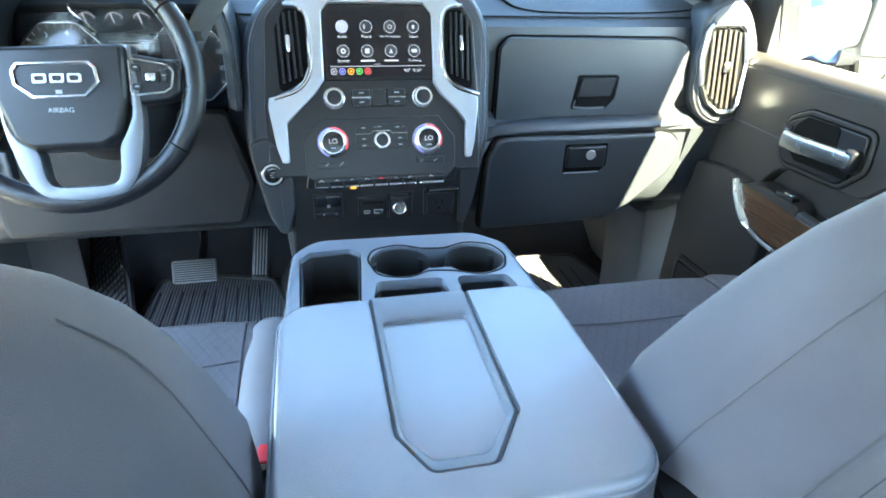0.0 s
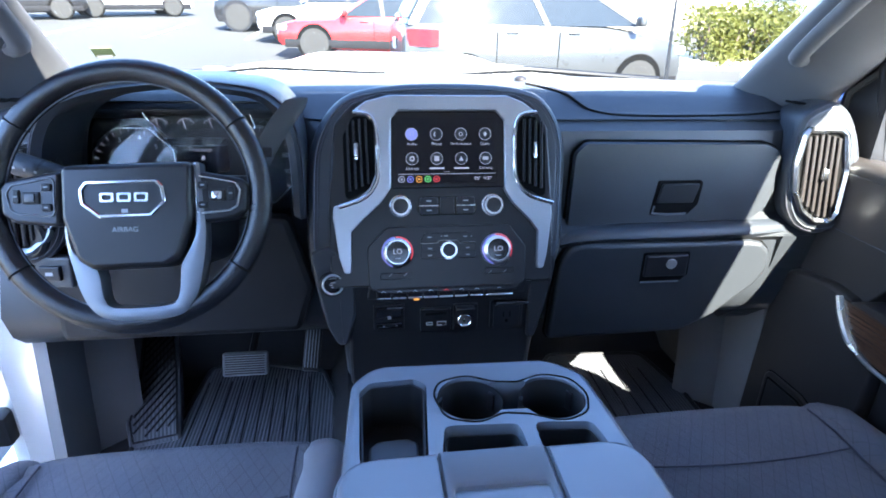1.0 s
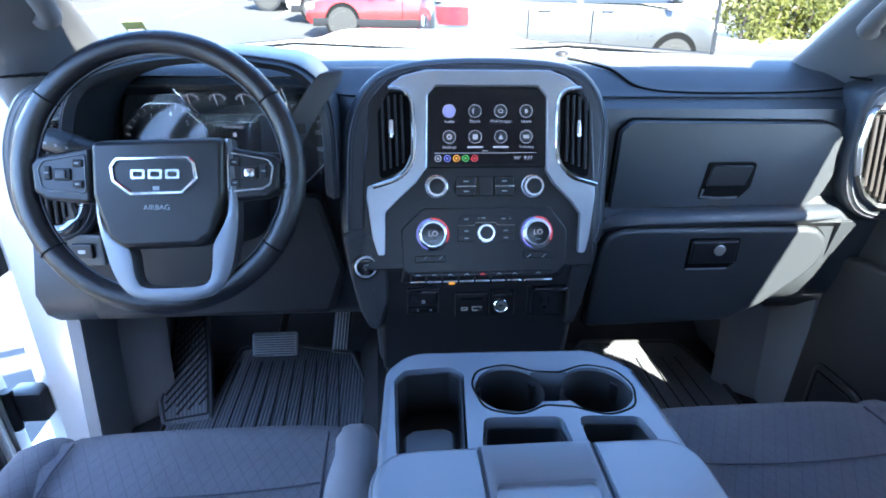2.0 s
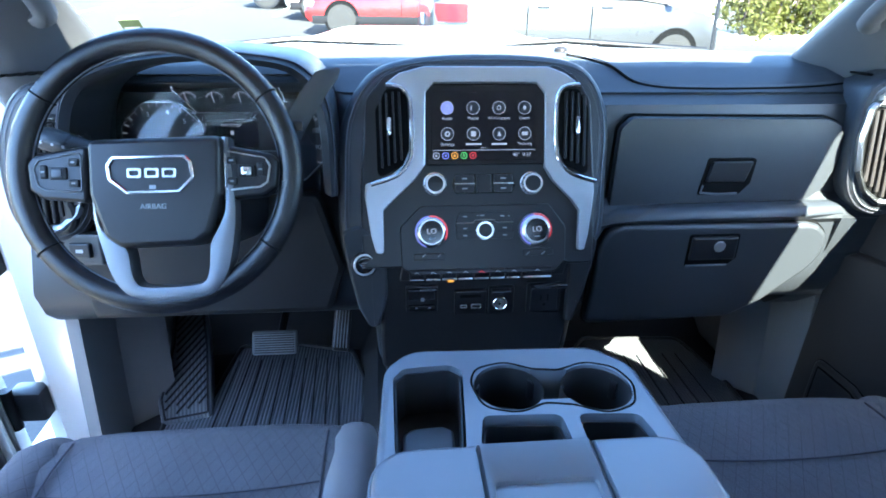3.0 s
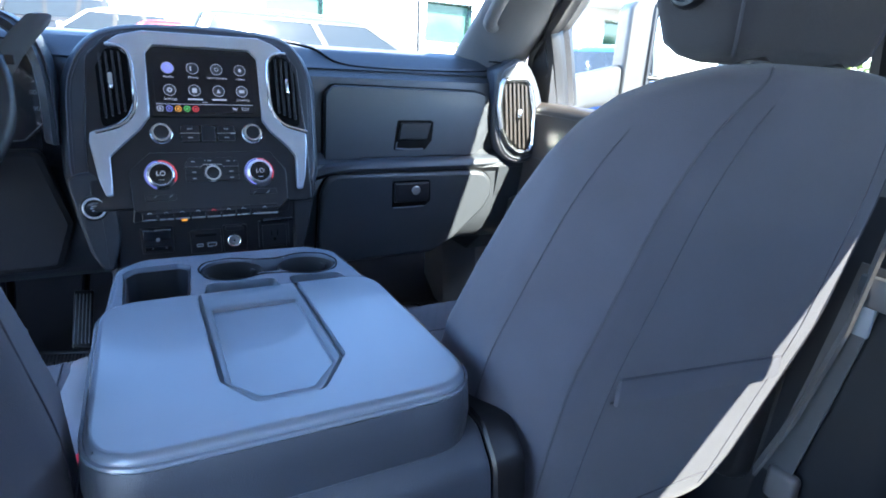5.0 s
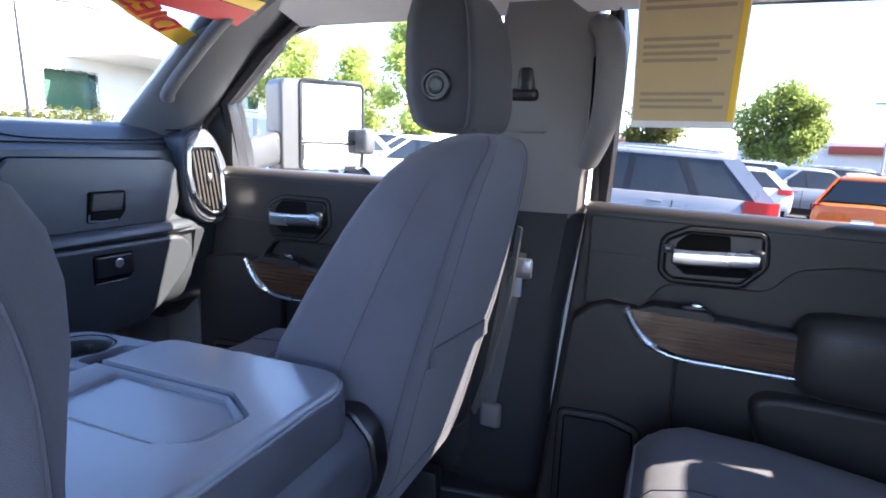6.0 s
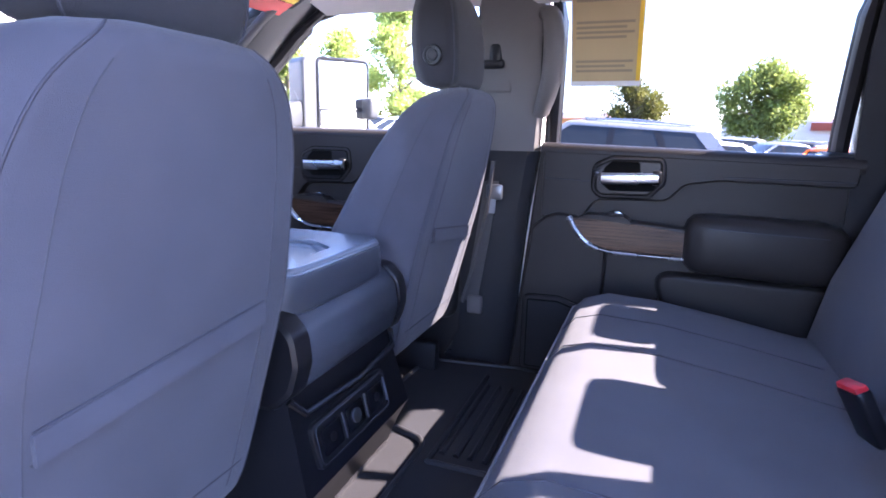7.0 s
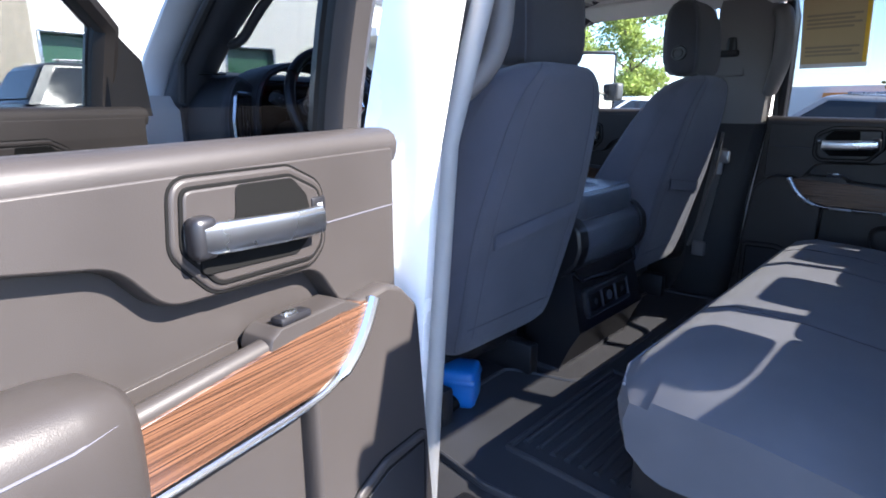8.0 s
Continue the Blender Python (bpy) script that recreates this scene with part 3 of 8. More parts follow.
bonnet = thing("truck_bonnet", "broad white painted bonnet with a raised centre", "bonnet", kind="structure")
part("bonnet_panel", solid(loft([[(x, y, bonnet_z(x, y)) for x in np.linspace(-0.93, 0.93, 41)] for y in (0.86, 1.0, 1.2, 1.5, 1.8, 2.0, 2.1, 2.18)], cap=False, closed=False), 0.02), WHITE, bonnet)
part("nose", slab(2.16, 2.25, -0.95, 0.95, 0.75, 1.55, 0.04), WHITE, bonnet)
for s in (1, -1):
    part("wing", slab(0.50, 2.2, s * 0.90, s * 1.0, 0.85, 1.52, 0.04), WHITE, bonnet, "white front wing")
cowl = part("cowl", joined(strip([(x, 0.70 - 0.30 * (x / 0.80) ** 2, 1.645) for x in np.linspace(-0.86, 0.86, 15)], [(x, 0.90 - 0.2 * (x / 0.8) ** 2, 1.585) for x in np.linspace(-0.86, 0.86, 15)], 0.015)), LOWER, bonnet, "black slotted cowl")
for x0, x1 in ((-0.70, -0.08), (0.0, 0.62)):
    part("wiper", joined(tube([(x0, 0.66 - 0.24 * (x0 / 0.8) ** 2, 1.672), ((x0 + x1) / 2, 0.665, 1.69), (x1, 0.67 - 0.24 * (x1 / 0.8) ** 2, 1.68)], 0.008, 8), tube([(x1, 0.67, 1.668), (x1 + 0.03, 0.80, 1.62)], 0.011, 8)), SATIN, bonnet, "black wiper arm and blade")
part("aerial", tube([(0.86, 0.92, 1.52), (0.865, 0.95, 1.75), (0.87, 0.99, 2.35)], [0.009, 0.006, 0.003], 8), SATIN, bonnet, "thin black whip aerial")

ban = thing("windscreen_banner", "yellow and red vinyl sales banner inside the windscreen corner", "banner")
def banner_low(u):
    return 0.575 + 0.53 * (0.9 - u)
def banner_strip(f0, f1, u0, u1, off):
    """Part of the slanting strip between heights f0 and f1 across its width."""
    return solid(loft([[windscreen_at(u, banner_low(u) + 0.030 + 0.085 * f) + Vector((0, -off, -off)) for u in np.linspace(u0, u1, 13)] for f in (f0, (f0 + f1) / 2, f1)], cap=False, closed=False), 0.001)
part("backing", banner_strip(0.0, 1.0, 0.20, 0.90, 0.003), YELLOW, ban)
part("red_band", solid(loft([[windscreen_at(u, v) + Vector((0, -0.004, -0.004)) for u in np.linspace(-0.9, 0.97, 17)] for v in (0.80, 0.90)], cap=False, closed=False), 0.001), REDVINYL, ban, "red band along the header")
part("yellow_band", solid(loft([[windscreen_at(u, v) + Vector((0, -0.004, -0.004)) for u in np.linspace(-0.9, 0.97, 17)] for v in (0.905, 0.96)], cap=False, closed=False), 0.001), YELLOW, ban, "yellow band along the header")
q0, q1 = windscreen_at(0.85, banner_low(0.85) + 0.072), windscreen_at(0.25, banner_low(0.25) + 0.072)
tx = (q1 - q0).normalized()
nz = tx.cross(windscreen_at(0.5, 0.9) - windscreen_at(0.5, 0.7)).normalized()
uy = nz.cross(tx)
q = q0.lerp(q1, 0.34) + nz * -0.010
words("lettering", "DIESEL", 0.085, Matrix(((tx.x, uy.x, nz.x, q.x), (tx.y, uy.y, nz.y, q.y), (tx.z, uy.z, nz.z, q.z), (0, 0, 0, 1))), REDVINYL, ban, 0.002)

st_ = thing("window_sticker", "small green sticker inside the windscreen corner", "sticker")
def stuck(u0, u1, v0, v1, off):
    return solid(loft([[windscreen_at(u, v) + Vector((0, -off, -off)) for u in (u0, u1)] for v in (v0, v1)], cap=False, closed=False), 0.0006)
part("sheet", stuck(-0.835, -0.795, 0.19, 0.235, 0.004), mat("green_print", (0.10, 0.14, 0.05), 0.6, var=0.1), st_)
part("pale_strip", stuck(-0.83, -0.80, 0.194, 0.202, 0.0055), WPAPER, st_)


# ---- dashboard ----
def cut(bm, *tools):
    """bm with the tools taken out of it."""
    def ob_of(b):
        bmesh.ops.recalc_face_normals(b, faces=b.faces)
        me = bpy.data.meshes.new("tmp")
        b.to_mesh(me)
        b.free()
        return bpy.data.objects.new("tmp", me)
    base = ob_of(bm)
    scene.collection.objects.link(base)
    obs = []
    for t in tools:
        o = ob_of(t)
        scene.collection.objects.link(o)
        obs.append(o)
        md = base.modifiers.new("cut", "BOOLEAN")
        md.operation, md.solver, md.object = "DIFFERENCE", "EXACT", o
    dg = bpy.context.evaluated_depsgraph_get()
    out = bmesh.new()
    me = bpy.data.meshes.new_from_object(base.evaluated_get(dg))
    out.from_mesh(me)
    bpy.data.meshes.remove(me)
    for o in (base, *obs):
        bpy.data.objects.remove(o)
    return out


dash = thing("dashboard", "dark grey moulded dashboard with silver centre stack and wide glove boxes", "dashboard")


def dash_profile(x):
    """(y, z) from the windscreen round the face to the underside."""
    d = 1 / (1 + math.exp((x + 0.245) / 0.012))
    e = 0.30 - 0.30 * (x / 0.80) ** 2
    f = 0.08 * d
    return [(0.36 + e, 1.655), (0.30 + 0.6 * e, 1.69), (0.24 + 0.2 * e, 1.692), (0.20, 1.678), (0.17, 1.655), (0.145 + f * 0.4, 1.642), (0.118 + f, 1.628), (0.108 + f, 1.60), (0.103 + f, 1.53), (0.10 + f, 1.465),
            (0.085 + f, 1.452), (0.066 + f, 1.442), (0.062 + f, 1.425), (0.075 + f * 0.7, 1.412), (0.078 + f * 0.4, 1.36), (0.085, 1.30), (0.10, 1.25), (0.13, 1.22), (0.22, 1.19), (0.40, 1.15), (0.62, 1.15)]


xs = np.concatenate([np.linspace(-0.80, -0.30, 9), np.linspace(-0.28, -0.21, 9), np.linspace(-0.15, 0.80, 12)])
part("dash_body", loft([[(x, y, z) for y, z in dash_profile(x)] for x in xs]), DASH, dash)
# sewn top pad with its crease
pad = [[(x, y - 0.002 * (i > 3), z + 0.004) for i, (y, z) in enumerate(dash_profile(x)[:6])] for x in xs * 0.9875]
part("top_pad", solid(loft(pad, cap=False, closed=False), 0.008), PAD, dash, "soft sewn top pad")
sweep = curve_pts([Vector(p) for p in ((0.190, 0.255, 1.6985), (0.225, 0.232, 1.693), (0.262, 0.200, 1.683), (0.305, 0.165, 1.658), (0.40, 0.152, 1.6505), (0.63, 0.156, 1.6525), (0.775, 0.178, 1.664))], 6)
part("pad_seam", tube(sweep, 0.0026, 6), GAP, dash, "sewn crease sweeping across the pad")
part("pad_stitch", tube([p + Vector((0, 0.008, 0.004)) for p in sweep], 0.0011, 5), STITCH, dash, "line of stitching beside the crease")
part("top_vent", slab(0.37, 0.43, -0.12, 0.16, 1.680, 1.6935, 0.004), GAP, dash, "black defroster slot")
part("light_sensor", lathe([(0.014, 0), (0.013, 0.006), (0.006, 0.010)], 16, Matrix.Translation((0.20, 0.33, 1.697))), SATIN, dash)

# centre stack, in the plane of its face
ST = facing(0, 0, 1.443, 20) @ Matrix.Translation((0, 0, -0.016))
stack = thing("centre_stack", "black centre stack in a broad silver frame with screen and knobs", "centre stack")
outline = [(p.x, p.y) for p in curve_pts([Vector((*q, 0)) for q in ((0.150, -0.045), (0.207, -0.02), (0.219, 0.09), (0.222, 0.19), (0.195, 0.258), (0.140, 0.288), (0.010, 0.296), (-0.120, 0.288), (-0.188, 0.260), (-0.230, 0.19), (-0.240, 0.09), (-0.236, -0.02), (-0.180, -0.045), (-0.02, -0.045))], 6, True)]
part("surround", plate(outline, 0.275, ST @ Matrix.Translation((0, 0, -0.265)), 0.022, 5), PAD, stack, "stitched soft surround hood")
part("lower_surround", plate(rpoly([(-0.182, -0.165), (0.165, -0.165), (0.176, -0.05), (0.182, 0.075), (-0.195, 0.075), (-0.190, -0.05)], 0.02, 4), 0.19, facing(0, 0.004, 1.35, 3) @ Matrix.Translation((0, 0, -0.19)), 0.014, 4), DASH, stack)
inner = rpoly([(-0.203, -0.06), (0.190, -0.06), (0.193, 0.07), (0.186, 0.215), (0.160, 0.256), (0.128, 0.273), (-0.113, 0.273), (-0.158, 0.256), (-0.190, 0.22), (-0.203, 0.07)], [0.01, 0.01, 0.03, 0.03, 0.02, 0.03, 0.03, 0.02, 0.03, 0.03], 5)
part("fascia", plate(inner, 0.006, ST @ Matrix.Translation((0, 0, 0.008)), 0.003), SATIN, stack)
sw = [(x, y) for x, y in shrink(outline, 0.013)]
part("surround_stitch", tube([ST @ Vector((x, y, 0.0095)) for x, y in sw if y > -0.02], 0.0013, 5), STITCH, stack, "line of grey stitching")
part("surround_seam", tube([ST @ Vector((x, y, 0.0088)) for x, y in shrink(outline, 0.018) if y > -0.02], 0.0016, 5), SEAM, stack)

sil = [(-0.162, 0.238), (-0.135, 0.258), (-0.095, 0.2685), (0.110, 0.2685), (0.138, 0.258), (0.166, 0.238), (0.142, 0.236), (0.126, 0.222), (0.121, 0.190), (0.121, 0.130), (0.132, 0.106), (0.152, 0.090), (0.188, 0.078), (0.189, 0.060),
       (0.179, -0.010), (0.172, -0.036), (0.160, -0.037), (0.163, 0.030), (0.149, 0.050), (0.117, 0.082), (0.104, 0.104), (0.105, 0.225), (0.090, 0.2425), (-0.080, 0.2425), (-0.093, 0.228), (-0.096, 0.110), (-0.113, 0.086), (-0.148, 0.054), (-0.166, 0.036), (-0.167, -0.035), (-0.179, -0.034),
       (-0.187, -0.006), (-0.196, 0.062), (-0.194, 0.080), (-0.152, 0.094), (-0.132, 0.110), (-0.121, 0.134), (-0.1195, 0.192), (-0.123, 0.224), (-0.137, 0.237)]
part("silver_frame", plate(rpoly(sil[::-1], 0.005, 3), 0.012, ST @ Matrix.Translation((0, 0, 0.012)), 0.0025), SILVER, stack, "broad brushed silver frame")
for s, dx in ((1, 0.003), (-1, 0.003)):
    line = [(0.163, 0.2385), (0.140, 0.2355), (0.127, 0.222), (0.1235, 0.19), (0.1235, 0.132), (0.134, 0.107), (0.153, 0.091), (0.191, 0.079)]
    part("chrome_edge", tube([ST @ Vector((s * (p.x - dx) + dx, p.y, 0.0245)) for p in curve_pts([Vector((*q, 0)) for q in line], 5)], 0.0038, 8), CHROME, stack, "thin bright chrome edge")
    cell = rpoly([(0.128, 0.132), (0.140, 0.108), (0.180, 0.088), (0.181, 0.20), (0.163, 0.234), (0.142, 0.233), (0.128, 0.22)], 0.010, 4)
    vent = part("air_vent", plate([(s * (x - dx) + dx, y) for x, y in cell], 0.004, ST @ Matrix.Translation((0, 0, 0.0135)), 0.001), GAP, stack, "tall black side air vent")
    for k in range(4):
        xk = 0.138 + 0.0105 * k
        lo, hi = 0.118 - 0.4 * (xk - 0.14), 0.228 - 0.25 * max(0, xk - 0.15)
        part("vane", plate([(s * (x - dx) + dx, y) for x, y in ((xk, lo), (xk + 0.004, lo), (xk + 0.006, hi), (xk + 0.002, hi))], 0.007, ST @ Matrix.Translation((0, 0, 0.016)), 0.001, 1), LOWER, vent)
    part("vent_tab", rbox(0.007, 0.030, 0.007, 0.003, 2, ST @ Matrix.Translation((s * (0.159 - dx) + dx, 0.172, 0.026))), CHROMESAT, vent, "small bright thumb tab")
# screen
bez = rpoly([(-0.094, 0.109), (0.108, 0.109), (0.108, 0.226), (0.098, 0.241), (-0.084, 0.241), (-0.094, 0.226)], 0.004, 3)
part("screen_bezel", plate(bez, 0.006, ST @ Matrix.Translation((0, 0, 0.0125)), 0.002), GLOSS, stack)
scr = part("touch_screen", plate(rpoly([(-0.0845, 0.117), (0.0905, 0.117), (0.0905, 0.228), (-0.0845, 0.228)], 0.002, 2), 0.0015, ST @ Matrix.Translation((0, 0, 0.0186)), 0.0005, 1), SCREEN, stack, "dark touch screen with rows of round icons")
SZ = 0.0203
icons = [("Audio", UIBLUE), ("Phone", DIM), ("Wi-Fi Hotspot", DIM), ("Users", DIM), ("Settings", DIM), ("", DIM), ("", DIM), ("Trailering", DIM)]
for i, (txt, mt) in enumerate(icons):
    cx, cy = -0.058 + 0.043 * (i % 4), (0.202, 0.160)[i // 4]
    part("icon", moved(joined(lathe([(0.0098, 0), (0.0098, 0.0002)], 20)), ST @ Matrix.Translation((cx, cy, SZ))), UIBLUE if i == 0 else LOWER, scr)
    part("icon_ring", moved(frame_plate(sup(0.022, 0.022, 20, 2), sup(0.0200, 0.0200, 20, 2), 0.0004, None, 0.0001), ST @ Matrix.Translation((cx, cy, SZ))), UI, scr)
    glyph = [joined(rbox(0.0016, 0.008, 0.0003, 0, 1, Matrix.Translation((-0.002, 0.0005, 0))), rbox(0.0016, 0.008, 0.0003, 0, 1, Matrix.Translation((0.003, 0.0005, 0))), rbox(0.0066, 0.0016, 0.0003, 0, 1, Matrix.Translation((0.0005, 0.004, 0)))),
             tube([(-0.003, -0.004, 0), (-0.0038, 0, 0), (-0.002, 0.0038, 0)], 0.0012, 6), frame_plate(sup(0.008, 0.008, 12, 2), sup(0.005, 0.005, 12, 2), 0.0003, None, 0.0001), plate(sup(0.0055, 0.0075, 12, 2), 0.0003, None, 0.0001),
             frame_plate(sup(0.0095, 0.0095, 12, 2), sup(0.004, 0.004, 12, 2), 0.0003, None, 0.0001), rbox(0.0085, 0.0085, 0.0003, 0, 1), plate([(-0.004, -0.004), (0.004, -0.004), (0, 0.004)], 0.0003, None, 0.0001), rbox(0.010, 0.006, 0.0003, 0, 1)][i]
    part("icon_glyph", moved(glyph, ST @ Matrix.Translation((cx, cy, SZ + 0.0005))), UI, scr)
    if txt:
        words("icon_name", txt, 0.0072 if len(txt) < 10 else 0.0062, ST @ Matrix.Translation((cx, cy - 0.0168, SZ)), UI, scr, 0.0001)
    else:
        part("icon_name", rbox(0.026, 0.0030, 0.0003, 0, 1, ST @ Matrix.Translation((cx, cy - 0.0168, SZ))), UI, scr)
part("status_rule", rbox(0.172, 0.0009, 0.0003, 0, 1, ST @ Matrix.Translation((0.003, 0.1335, SZ))), UI, scr)
for i, mt in enumerate((UI, UIBLUE, UIAMBER, UIGREEN, UIRED)):
    part("status_icon", moved(frame_plate(sup(0.0115, 0.0115, 16, 2), sup(0.0088, 0.0088, 16, 2), 0.0003, None, 0.0001), ST @ Matrix.Translation((-0.077 + 0.0152 * i, 0.1248, SZ))), mt, scr)
    part("status_glyph", rbox(0.0034, 0.0034, 0.0003, 0, 1, ST @ Matrix.Translation((-0.077 + 0.0152 * i, 0.1248, SZ))), mt, scr)
words("status_text", "96°  9:37", 0.0085, ST @ Matrix.Translation((0.066, 0.1250, SZ)), UI, scr, 0.0001)
for i in range(3):
    part("page_dot", rbox(0.0022, 0.0014, 0.0003, 0, 1, ST @ Matrix.Translation((-0.002 + 0.0035 * i, 0.1372, SZ))), UI, scr)


def knob(x, y, r, h, frame_m, parent, name="knob", face=SATIN):
    k = part(name, lathe([(r * 1.12, 0), (r * 1.12, 0.002), (r, 0.003), (r, h - 0.002), (r * 0.94, h)], 32, frame_m @ Matrix.Translation((x, y, 0.012))), KNOB, parent, "ridged bright metal knob")
    part("knob_face", lathe([(r * 0.74, 0), (r * 0.74, 0.0012), (r * 0.3, 0.0016)], 28, frame_m @ Matrix.Translation((x, y, 0.012 + h))), face, k)
    for a in range(20):
        c, s_ = math.cos(a * math.pi / 10), math.sin(a * math.pi / 10)
        part("knob_ridge", rbox(0.0012, 0.0016, h * 0.7, 0, 1, frame_m @ Matrix.Translation((x + c * r * 1.0, y + s_ * r * 1.0, 0.012 + h * 0.5))), CHROME, k)
    return k


# lobes beside the lower stack, the driver's one with the start button
LB = facing(0, -0.010, 1.36, 9)
part("start_panel", plate(rpoly([(-0.240, 0.085), (-0.228, 0.015), (-0.214, -0.052), (-0.196, -0.088), (-0.178, -0.088), (-0.162, -0.03), (-0.160, 0.055), (-0.200, 0.100)], [0.02, 0.05, 0.05, 0.02, 0.02, 0.05, 0.02, 0.03], 5), 0.14, LB @ Matrix.Translation((0, 0, -0.138)), 0.012, 5), DASH, stack, "curved lower side panel")
# blacker than its left twin: shade put into the colour against caught light
part("side_panel", plate(rpoly([(0.150, 0.055), (0.150, -0.09), (0.166, -0.09), (0.182, -0.04), (0.196, 0.02), (0.205, 0.075)], [0.01, 0.01, 0.02, 0.05, 0.05, 0.02], 5), 0.14, LB @ Matrix.Translation((0, 0, -0.138)), 0.012, 5), LOWER, stack, "curved lower side panel")
sb = thing("start_button", "round black start button in a broad chrome ring", "button", LB @ Matrix.Translation((-0.2005, 0.030, 0.0040)) @ Matrix.Rotation(radians(8), 4, "Y"))
part("chrome_ring", lathe([(0.0225, 0.0), (0.0225, 0.003), (0.0205, 0.0045)], 36), SATIN, sb)
part("bright_ring", frame_plate(sup(0.038, 0.038, 40, 2), sup(0.030, 0.030, 40, 2), 0.0075, None, 0.0025), ALUM, sb, "bright chrome ring")
part("button_cap", lathe([(0.0150, 0.0), (0.0150, 0.0062), (0.0135, 0.0070), (0.006, 0.0066)], 32), GLOSS, sb, "glossy black cap")
part("button_mark", joined(rbox(0.010, 0.0016, 0.0004, 0, 1, Matrix.Translation((0, 0.004, 0.0071))), rbox(0.012, 0.0016, 0.0004, 0, 1, Matrix.Translation((0, 0.0, 0.0071))), rbox(0.008, 0.0016, 0.0004, 0, 1, Matrix.Translation((0, -0.004, 0.0071)))), MARK, sb)


knob(-0.080, 0.079, 0.0172, 0.016, ST, stack)
knob(0.083, 0.078, 0.0172, 0.016, ST, stack)
# audio keys
part("key_recess", plate(rpoly([(-0.046, 0.062), (0.050, 0.062), (0.056, 0.076), (0.050, 0.095), (-0.046, 0.095), (-0.052, 0.076)], 0.004, 3), 0.002, ST @ Matrix.Translation((0, 0, 0.013)), 0.001), GLOSS, stack)
for x0, x1, y0, y1 in ((-0.046, -0.015, 0.080, 0.093), (-0.046, -0.015, 0.064, 0.077), (-0.010, 0.014, 0.064, 0.093), (0.019, 0.050, 0.080, 0.093), (0.019, 0.050, 0.064, 0.077)):
    part("audio_key", plate(rpoly([(x0, y0), (x1, y0), (x1, y1), (x0, y1)], 0.0015, 2), 0.004, ST @ Matrix.Translation((0, 0, 0.0142)), 0.001), SATIN, stack)
for x in (-0.0305, 0.0345):
    part("key_rule", rbox(0.034, 0.0016, 0.002, 0, 1, ST @ Matrix.Translation((x, 0.0786, 0.018))), CHROMESAT, stack, "thin bright rule")
    for y in (0.087, 0.0705):
        part("key_mark", rbox(0.009, 0.0022, 0.0004, 0, 1, ST @ Matrix.Translation((x, y, 0.0184))), MARK, stack)
# climate panel
hv = rpoly([(-0.138, -0.060), (-0.120, -0.073), (0.122, -0.073), (0.140, -0.055), (0.142, 0.004), (0.112, 0.043), (-0.104, 0.043), (-0.140, 0.008)], 0.008, 4)
part("climate_panel", plate(hv, 0.004, ST @ Matrix.Translation((0, 0, 0.0135)), 0.002), SATIN, stack, "glossy black climate panel")
for sx in (-1, 1):
    cx = 0.088 * sx
    k = part("climate_knob", lathe([(0.0285, 0), (0.0285, 0.004), (0.0265, 0.007), (0.0225, 0.014), (0.0205, 0.015)], 36, ST @ Matrix.Translation((cx, 0.0, 0.017))), KNOB, stack, "large temperature knob with blue and red ring")
    part("knob_face", lathe([(0.0190, 0), (0.0190, 0.0012), (0.008, 0.0016)], 32, ST @ Matrix.Translation((cx, 0.0, 0.032))), GLOSS, k)
    for nm, a0, a1, mt in (("blue_arc", 100, 250, UIBLUE), ("red_arc", -30, 95, UIRED)):
        arc = [ST @ Vector((cx + 0.0252 * math.cos(radians(a)), 0.0252 * math.sin(radians(a)), 0.0252)) for a in np.linspace(a0, a1, 16)]
        part(nm, tube(arc, 0.0021, 6), mt, k, "glowing colour ring")
    words("readout", "LO", 0.0125, ST @ Matrix.Translation((cx, 0.001, 0.0339)), UI, k, 0.0002)
    part("readout_mark", rbox(0.009, 0.0016, 0.0003, 0, 1, ST @ Matrix.Translation((cx, -0.0105, 0.0338))), DIM, k)
    part("heater_keys", plate(rrect(0.052, 0.011, 0.002), 0.005, ST @ Matrix.Translation((cx + 0.004 * sx, -0.040 + 0.002 * sx, 0.0165)), 0.0015), SATIN, stack)
    for d in (-0.013, 0.013):
        part("heater_mark", tube([ST @ Vector((cx + d - 0.003, -0.042, 0.0222)), ST @ Vector((cx + d, -0.040, 0.0222)), ST @ Vector((cx + d + 0.003, -0.037, 0.0222))], 0.0008, 5), MARK, stack)
fan = plate(rpoly([(-0.048, -0.014), (0.048, -0.014), (0.048, 0.020), (0.040, 0.031), (-0.040, 0.031), (-0.048, 0.020)], 0.003, 3), 0.0035, ST @ Matrix.Translation((0.002, 0.0, 0.0165)), 0.001)
part("fan_keys", fan, SATIN, stack)
part("fan_rule", tube([ST @ Vector((x, y, 0.0207)) for x, y in ((-0.046, 0.013), (-0.018, 0.0135), (-0.014, 0.018), (0.018, 0.018), (0.022, 0.0135), (0.050, 0.013))], 0.0009, 6), CHROME, stack, "thin bright rule")
for x, y in ((-0.033, 0.024), (-0.004, 0.0255), (0.030, 0.024), (-0.033, 0.004), (-0.033, -0.008), (0.034, 0.004), (0.034, -0.008), (0.041, 0.024), (-0.012, 0.0255)):
    part("fan_mark", rbox(0.007 if x not in (0.041, -0.012) else 0.002, 0.002, 0.0004, 0, 1, ST @ Matrix.Translation((x + 0.002, y, 0.0203))), MARK, stack)
